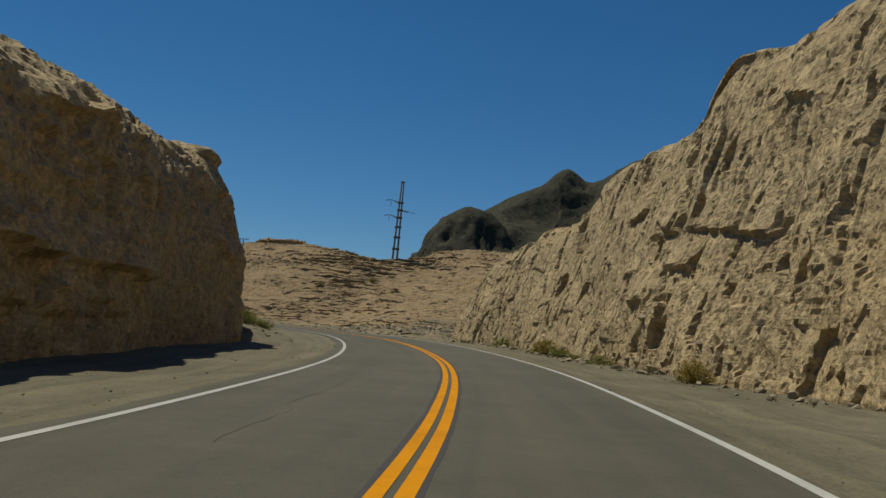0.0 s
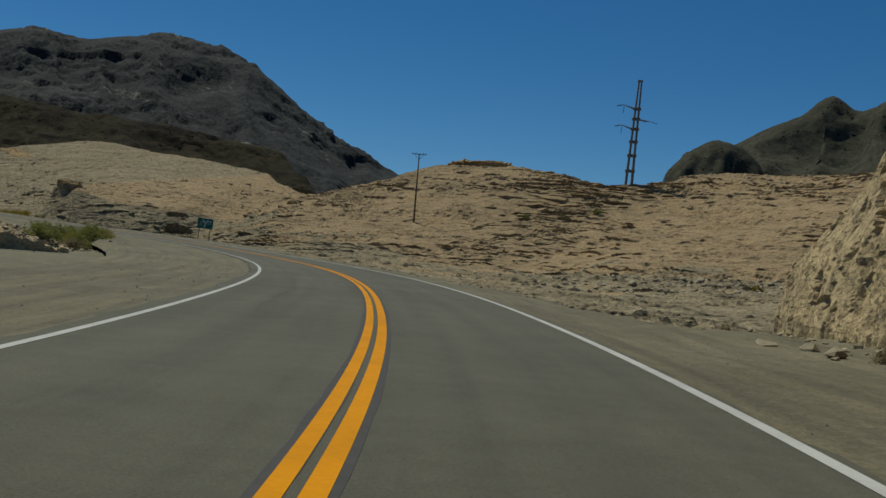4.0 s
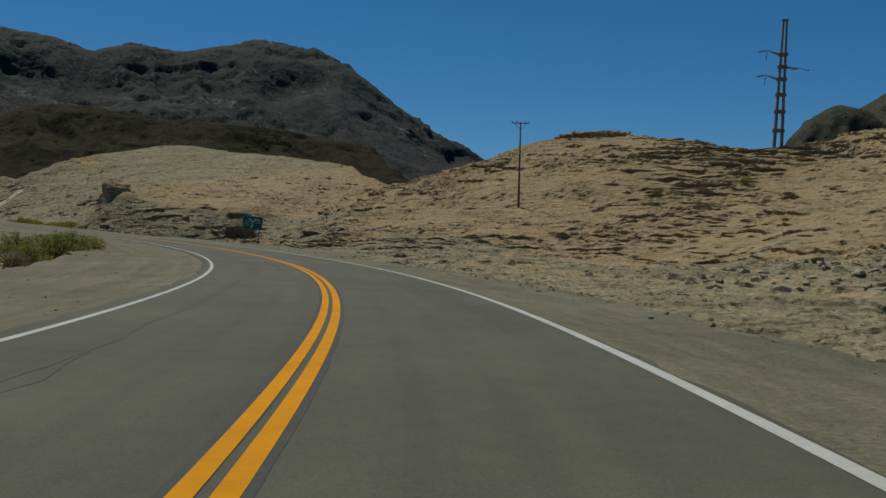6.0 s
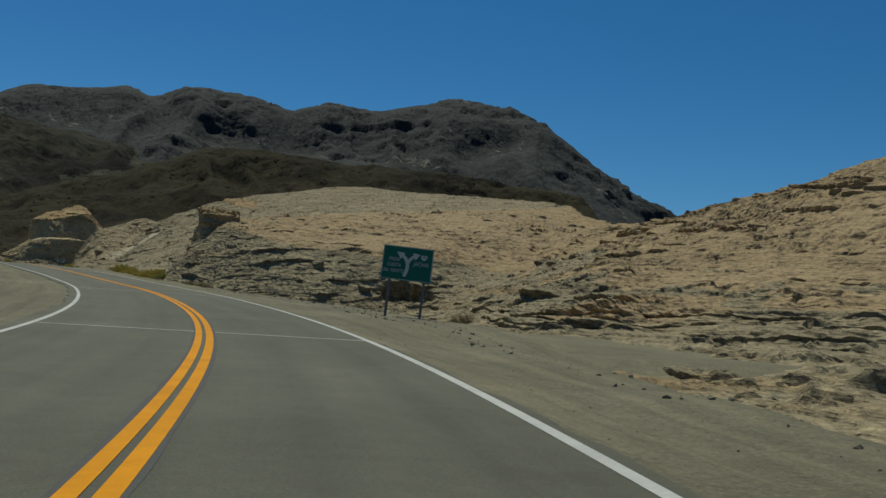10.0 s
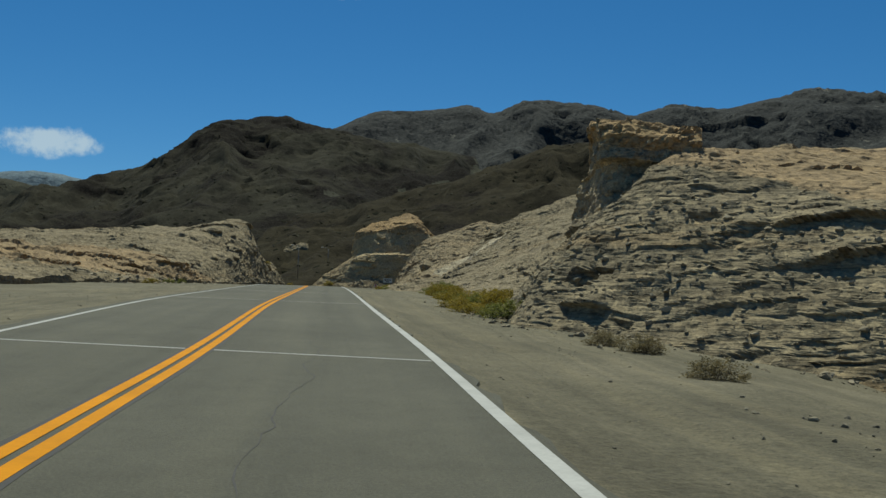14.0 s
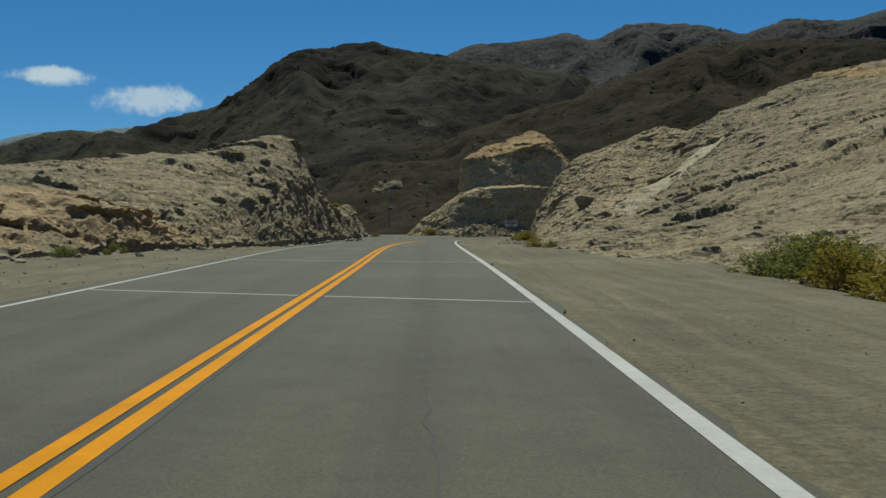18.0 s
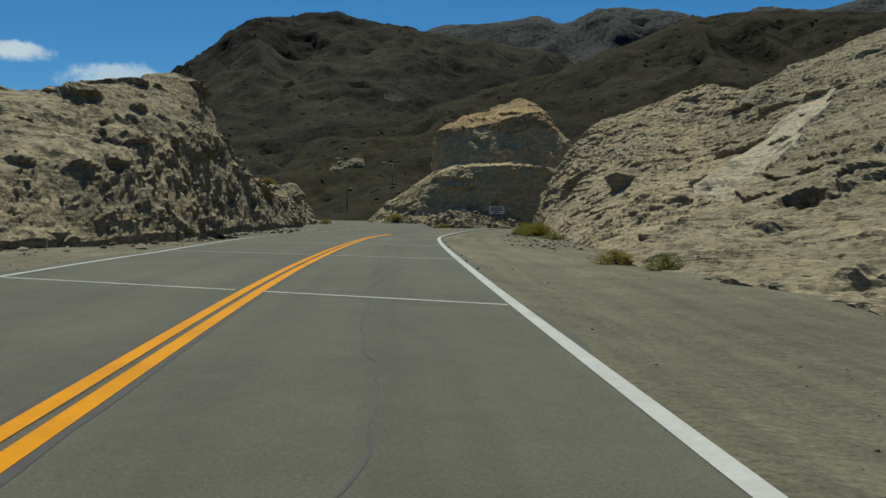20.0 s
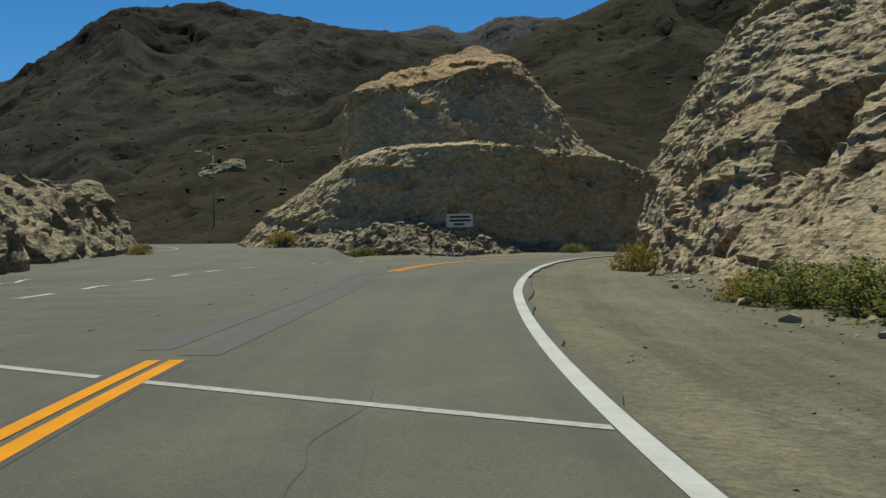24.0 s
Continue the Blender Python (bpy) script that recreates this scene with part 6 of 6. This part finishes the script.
SHRUBS = [(4.3, 77.6, 1.5, 0.85, "green"), (6.1, 63.4, 1.9, 1.05, "yellow"), (6.6, 59.0, 1.3, 0.65, "green"), (6.9, 55.2, 0.8, 0.35, "green"), (7.4, 50.0, 1.4, 0.6, "green"), (8.7, 36.8, 1.4, 0.95, "yellow"), (8.6, 43.0, 0.9, 0.35, "dry"), (1.9, 87.0, 1.2, 0.4, "dry"), (-0.9, 97.4, 0.9, 0.5, "dry"),
          (-12.6, 61.6, 2.0, 1.3, "green"), (-12.9, 64.0, 2.1, 1.2, "green"), (-12.4, 66, 2.0, 1.1, "green"), (-13.0, 69.5, 2.0, 0.9, "yellow"), (-14.0, 73.5, 2.0, 0.8, "green"), (-15.2, 77.5, 2.0, 0.7, "dry"), (-12.4, 72.5, 1.5, 0.6, "yellow"), (-16.4, 81.5, 1.8, 0.7, "green"), (-14.6, 70.5, 2.2, 1.0, "green"), (-11.4, 67.5, 1.8, 0.7, "green"), (-13.4, 76.0, 1.7, 0.6, "green"), (-15.0, 80.0, 1.6, 0.6, "yellow"),
          (-51.2, 144.2, 2.6, 1.2, "dry"), (-51.6, 140.6, 3.0, 1.5, "green"), (-54.6, 145.0, 3.2, 1.6, "green"), (-52.6, 146.8, 3.2, 1.6, "green"), (-54.2, 149.2, 2.8, 1.5, "yellow"), (-54.4, 152.2, 3.2, 1.7, "green"), (-56.0, 155.4, 3.0, 1.5, "green"), (-56.8, 158.6, 2.4, 1.1, "yellow"), (-57.2, 151.4, 3.2, 1.7, "green"), (-59.0, 156.0, 3.0, 1.7, "green"),
          (-116.9, 233.2, 2.0, 0.55, "yellow"), (-114.0, 231.0, 1.8, 0.5, "yellow"), (-121.5, 238.2, 1.6, 0.6, "yellow"), (-108.2, 226.9, 1.6, 0.7, "green"), (-110.4, 228.6, 1.4, 0.5, "green"), (-98.6, 220.9, 1.1, 0.5, "dry"), (-100.0, 221.4, 1.0, 0.45, "dry"), (-93.8, 216.2, 1.0, 0.45, "dry"),
          (-204.9, 304.1, 2.0, 1.0, "green"), (-204.0, 303.2, 1.7, 0.95, "yellow"), (-206.6, 305.4, 2.0, 0.9, "green"), (-200.8, 300.8, 0.9, 0.4, "green"), (-198.7, 299.3, 1.0, 0.5, "green"), (-216.7, 314.3, 1.2, 0.9, "yellow"), (-207.9, 305.9, 1.8, 0.8, "green"), (-209.0, 306.4, 1.2, 0.6, "yellow"), (-176.6, 278.6, 1.2, 0.5, "yellow"), (-174.0, 277.4, 1.0, 0.5, "green"),
          (-263.0, 337.2, 2.6, 1.1, "yellow"), (-256.4, 336.6, 2.6, 0.9, "green"), (-254.0, 337.2, 2.4, 0.8, "green"), (-245.4, 348.6, 2.0, 0.8, "green"), (-251.6, 319.4, 1.4, 0.7, "yellow"), (-66.6, 205.5, 1.6, 0.7, "dry"), (-67.8, 206.6, 1.8, 0.7, "dry"),
          (-17.0, 246.4, 1.8, 1.2, "green"), (-22.6, 242.6, 1.4, 0.9, "dry"), (-28.0, 238.0, 1.3, 0.8, "green"), (-14.0, 236.0, 1.5, 0.8, "dry"), (-172.6, 248.6, 1.6, 0.6, "yellow"), (-179.2, 254.2, 1.3, 0.6, "green"), (-184.0, 258.2, 1.2, 0.7, "green"), (-231.5, 300.6, 1.3, 0.6, "yellow"), (4.0, 160.0, 1.2, 0.6, "yellow")]
for x, y, w, h, kind in SHRUBS:
    bush(x, y, w, h, kind)
for k in range(26):
    s = 276.0 + 1.65 * k
    q = road_at(s, float(np.interp(s, [276, 292, 305, 318], [9.8, 10.2, 10.7, 11.2])) + 0.55 * math.sin(k * 2.3))
    bush(float(q[0]), float(q[1]), 2.1 + 0.5 * math.sin(k * 1.7), 1.05 + 0.2 * math.sin(k * 3.1), "green" if s > 312 or k % 4 == 2 else "yellow")


def hull(points):
    """Angular block: the hull of scattered points, as corners and triangles."""
    bm = bmesh.new()
    for p in points:
        bm.verts.new(p)
    out = bmesh.ops.convex_hull(bm, input=bm.verts)
    bmesh.ops.delete(bm, geom=[v for v in out["geom_interior"] if isinstance(v, bmesh.types.BMVert)], context="VERTS")
    bmesh.ops.triangulate(bm, faces=bm.faces)
    bm.verts.index_update()
    v, f = np.array([p.co for p in bm.verts]), np.array([[q.index for q in p.verts] for p in bm.faces])
    bm.free()
    return v, f


def stone_shapes(n, seed):
    out = []
    rg = np.random.default_rng(seed)
    for _ in range(n):
        p = rg.normal(0, 1, (13, 3))
        p /= np.abs(p).max(axis=1, keepdims=True) ** 0.6 * np.linalg.norm(p, axis=1, keepdims=True) ** 0.4
        out.append(hull(p * 0.5 * rg.uniform(0.6, 1.1, 3) * np.array([1.15, 1.0, 0.7])))
    return out


STONES = stone_shapes(12, 900)


def scatter(name, spots, mat, label, seed, clear=6.8):
    """Many loose stones as one body: spots are (x, y, size); none nearer the middle of the road than clear."""
    rg = np.random.default_rng(seed)
    far = ground_z([q[0] for q in spots], [q[1] for q in spots])[1]
    spots = [q for q, k in zip(spots, far) if k > clear]
    co, tri, base = [], [], 0
    for x, y, size in spots:
        v, f = STONES[int(rg.integers(len(STONES)))]
        a = rg.uniform(0, 2 * np.pi)
        c, s = np.cos(a), np.sin(a)
        w = v * size
        w = np.c_[w[:, 0] * c - w[:, 1] * s, w[:, 0] * s + w[:, 1] * c, w[:, 2]]
        co.append(w + np.array([x, y, ground_at(x, y) + 0.12 * size]))
        tri.append(f + base)
        base += len(v)
    me = quick_mesh(name, np.concatenate(co), np.concatenate(tri), False, mat)
    return tagged(new(name, me), label, "stones", kind="stuff")


def stone_material(name, cols):
    m, nt, b = material(name, 0.95)
    g = nt.nodes.new("ShaderNodeNewGeometry")
    r = ramp(nt, list(zip(np.linspace(0, 1, len(cols)), cols)))
    nt.links.new(g.outputs["Random Per Island"], r.inputs[0])
    n = noise_node(nt, mapped(nt), 6.0, 6, 0.7)
    r2 = ramp(nt, [(0.3, (0.75, 0.75, 0.75)), (0.65, (1.1, 1.1, 1.1))])
    nt.links.new(n.outputs[0], r2.inputs[0])
    nt.links.new(mix(nt, 1.0, r.outputs[0], r2.outputs[0], "MULTIPLY"), b.inputs["Base Color"])
    bump(nt, b, [(n.outputs[0], 0.5, 0.05)])
    return m


STONE = stone_material("loose_stone", [(0.259, 0.216, 0.144), (0.31, 0.259, 0.173), (0.36, 0.302, 0.209), (0.288, 0.238, 0.158)])
PEBBLE = stone_material("pebble", [(0.165, 0.145, 0.102), (0.21, 0.184, 0.128), (0.27, 0.233, 0.16), (0.19, 0.166, 0.12)])
rg = np.random.default_rng(77)


def sizes(n, lo, hi):
    return lo * (hi / lo) ** (rg.power(0.45, n))


def along(n, s0, s1, l0, l1, lo, hi):
    """Spots in a band beside the road."""
    q = road_at(rg.uniform(s0, s1, n), rg.uniform(l0, l1, n))
    return list(zip(q[:, 0], q[:, 1], sizes(n, lo, hi)))


def area(n, pts, spread, lo, hi):
    """Spots round points given as (x, y)."""
    p = np.asarray(pts, float)
    k = rg.integers(0, len(p) - 1, n)
    f = rg.uniform(0, 1, n)[:, None]
    q = p[k] * (1 - f) + p[k + 1] * f + rg.normal(0, spread, (n, 2))
    return list(zip(q[:, 0], q[:, 1], sizes(n, lo, hi)))


scatter("scree", area(1500, [(-16, 176), (-6, 172), (4, 164), (14, 152), (22, 142)], 7.0, 0.12, 0.95), STONE, "pale loose rubble spread over the foot of the hill", 1)
scatter("bank_rubble", area(3000, [(-72, 219), (-80, 227.5), (-87, 230), (-94, 227.5), (-103, 227.5), (-110, 231), (-122, 245)], 2.6, 0.05, 0.30), STONE, "pale broken stones lying on the rock bank", 2)
scatter("cliff_rubble", area(500, [(10.2, 25), (8.6, 41), (7.4, 54), (6.2, 66), (4.6, 78), (0.2, 98)], 0.8, 0.08, 0.5), STONE, "fallen stones along the foot of the cutting", 3)
scatter("left_bank_rubble", area(900, [(-163, 238), (-178, 251.5), (-187, 260.5), (-192, 267), (-203, 280), (-216, 290.5), (-228, 301), (-235, 307)], 1.3, 0.08, 0.6), STONE, "fallen stones along the foot of the left bank", 4)
scatter("junction_rubble", area(900, [(-186, 287), (-197, 296.6), (-205, 303), (-213, 310), (-217, 315)], 1.5, 0.05, 0.26), STONE, "fallen stones along the foot of the junction cliff", 5)
scatter("butte_rubble", area(600, [(-272, 340), (-262, 338), (-254, 339.6), (-249.5, 344)], 1.2, 0.12, 0.8), STONE, "fallen stones at the foot of the butte", 6)
scatter("berm_rubble", area(500, [(-9, 53), (-11, 60), (-13, 69), (-16, 79)], 1.0, 0.04, 0.3), STONE, "stones in the gravel bank", 7)
scatter("mound_rubble", area(700, [(-50.5, 137), (-54.5, 143), (-60, 150)], 2.2, 0.12, 0.7), STONE, "pale rubble on the mound inside the bend", 8)
scatter("shoulder_pebbles", along(2600, 0, 395, 3.95, 7.0, 0.012, 0.045) + along(260, 225, 300, 5.8, 8.0, 0.02, 0.08) + along(600, 340, 392, 3.9, 7.5, 0.012, 0.045), PEBBLE, "small pebbles and gravel on the right shoulder", 9, 3.9)
scatter("left_pebbles", along(1000, 5, 140, -8.5, -4.2, 0.02, 0.08) + along(700, 230, 380, -10.5, -5.2, 0.03, 0.10), PEBBLE, "small pebbles and gravel on the left shoulder", 10, 3.9)
scatter("ditch_stones", along(900, 100, 240, 6.4, 9.0, 0.04, 0.2), PEBBLE, "dark gravel and stones on the shoulder edge", 11)


def boulder(x, y, size, turn, seed, label, mat=GREY):
    """One angular block, bedded into the slope."""
    rb = np.random.default_rng(seed)
    p = rb.uniform(-1, 1, (20, 3))
    p /= np.abs(p).max(axis=1, keepdims=True) ** 0.75
    v, f = hull(p * 0.5 * np.array(size))
    me = quick_mesh("boulder", v, f)
    bm = bmesh.new()
    bm.from_mesh(me)
    bmesh.ops.bevel(bm, geom=bm.edges, offset=0.03, segments=1, affect="EDGES")
    bm.to_mesh(me)
    bm.free()
    me.polygons.foreach_set("use_smooth", np.zeros(len(me.polygons), bool))
    me.materials.append(mat)
    ob = new("boulder", me)
    ob.matrix_world = pose(x, y, ground_at(x, y) + size[2] * (0.18 if size[2] < 1.4 else -0.18), 6, -8, turn)
    return tagged(ob, label, "boulder", "boulders on the slopes")


boulder(-203.0, 310.6, (3.2, 2.2, 1.8), 60, 8, "large pale angular boulder jutting from the bank")
boulder(-89.6, 231.4, (1.2, 0.9, 0.8), 10, 7, "pale boulder resting on the rubble slope")
boulder(-94.0, 230.6, (1.0, 0.8, 0.7), 55, 9, "pale boulder resting on the rubble slope")
boulder(-84.6, 229.6, (1.0, 0.7, 0.6), 120, 11, "pale boulder resting on the rubble slope")
boulder(-9.0, 173.0, (1.1, 0.9, 0.8), 40, 13, "pale boulder among the scree")
boulder(0.5, 166.0, (1.0, 0.8, 0.7), 90, 15, "pale boulder among the scree")
boulder(8.6, 43.6, (0.8, 0.6, 0.55), 20, 17, "fallen tan boulder at the foot of the cutting")
boulder(-236.0, 303.0, (1.2, 0.8, 0.7), 15, 19, "pale boulder by the junction mound")


def slope_line(ahead, rises, back=0.0):
    """A line across the dark hillside at the outcrop, above the slope by the given heights."""
    pts = []
    for k, rise in zip(np.linspace(-4.0, 4.0, len(rises)), rises):
        x, y = -341.0 + 0.55 * k + 0.83 * ahead, 383.4 + 0.83 * k - 0.55 * ahead
        pts.append((x, y, ground_at(x, y) + rise))
    return pts


landform("slope_outcrop", [slope_line(1.5, (-0.5, -0.5, -0.5, -0.5, -0.5)), slope_line(0.9, (-0.3, 0.3, 0.2, 0.6, 0.0)), slope_line(-0.2, (-0.3, 0.4, 0.3, 1.0, 0.1)), slope_line(-2.4, (-0.4, 0.1, 0.2, 0.5, -0.3)), slope_line(-4.5, (-1.2, -1.0, -1.0, -1.0, -1.2))],
         0.22, 0.2, GREY, "pale broken rock ledge jutting from the dark hillside", "rock outcrop", rough=(0.3, 2.0, 0.1, 0.8), beds=(0.1, 0.3, 0.5, 0.0, 0.0, 0.0), pieces=((1.2, 0.25, 0.15, 0.5),), seed=99, curve=0.0)


def draped(name, line, widths, lifts, mat, label, step, **more):
    """A bed exposed on a slope: strips along a line, each so far to its side and so far above the land."""
    p = spline([(x, y, 0.0) for x, y in line], 9)
    way = np.gradient(p[:, :2], axis=0)
    way /= np.linalg.norm(way, axis=1, keepdims=True)
    guides = []
    for w, lift in zip(widths, lifts):
        ragged_w = w * (1.0 + 0.3 * np.sin(np.arange(9) * 2.1 + w))
        q = p[:, :2] + np.stack([way[:, 1], -way[:, 0]], 1) * ragged_w[:, None]
        sink = np.where((np.arange(9) == 0) | (np.arange(9) == 8), -0.5, 0.0)
        guides.append([(x, y, ground_at(x, y) + lift + d) for (x, y), d in zip(q, sink)])
    return landform(name, guides, step, step, mat, label, "rock bed", **more)


draped("pale_slab", [(-186.6, 297.4), (-188.4, 302.4), (-190.4, 308.2), (-192.4, 314.0)], (-2.4, -1.9, 0.0, 1.6, 2.1), (-0.9, 0.16, 0.30, 0.20, -0.9), SLAB, "smooth pale slab of bare rock on the bank", 0.2, rough=(0.16, 3.0, 0.06, 0.8), pieces=((0.9, 0.08, 0.08, 0.5),), seed=103, curve=0.2)
draped("orange_bed", [(-186.5, 337.5), (-194.0, 343.0), (-202.0, 349.0), (-207.5, 352.5)], (-3.0, -2.2, 0.0, 2.0, 3.0), (-1.2, 0.10, 0.3, 0.15, -1.2), CAP, "orange bed of broken rock crossing the bank", 0.4, rough=(0.2, 3.0, 0.1, 1.0), pieces=((1.0, 0.2, 0.14, 0.6),), seed=105, curve=0.2)


def far_scrub(name, spots, label, seed):
    """Dark scrub dotted over a far hillside, one body."""
    rg2 = np.random.default_rng(seed)
    co, tri, base = [], [], 0
    for x, y, size in spots:
        hit, place, normal, _, ob, _ = scene.ray_cast(DEPS, Vector((x, y, 600)), Vector((0, 0, -1)))
        if not hit or not ob.name.endswith("hill") or ob.name.startswith("sand"):
            continue
        v, f = STONES[int(rg2.integers(len(STONES)))]
        co.append(v * size + np.array(place))
        tri.append(f + base)
        base += len(v)
    return tagged(new(name, quick_mesh(name, np.concatenate(co), np.concatenate(tri), False, LEAF["scrub"])), label, "scrub", kind="stuff")


LEAF["scrub"] = leaf_material("dark_scrub", (0.043, 0.04, 0.019), (0.079, 0.071, 0.032))
n = 1500
far_scrub("hill_scrub", list(zip(rg.uniform(-590, -330, n), rg.uniform(330, 560, n), sizes(n, 0.4, 1.3))), "dark low scrub dotted over the hillside", 12)
n = 1100
far_scrub("slope_scrub", list(zip(rg.uniform(-390, -180, n), rg.uniform(330, 530, n), sizes(n, 0.4, 1.2))), "dark low scrub dotted over the hillside", 13)
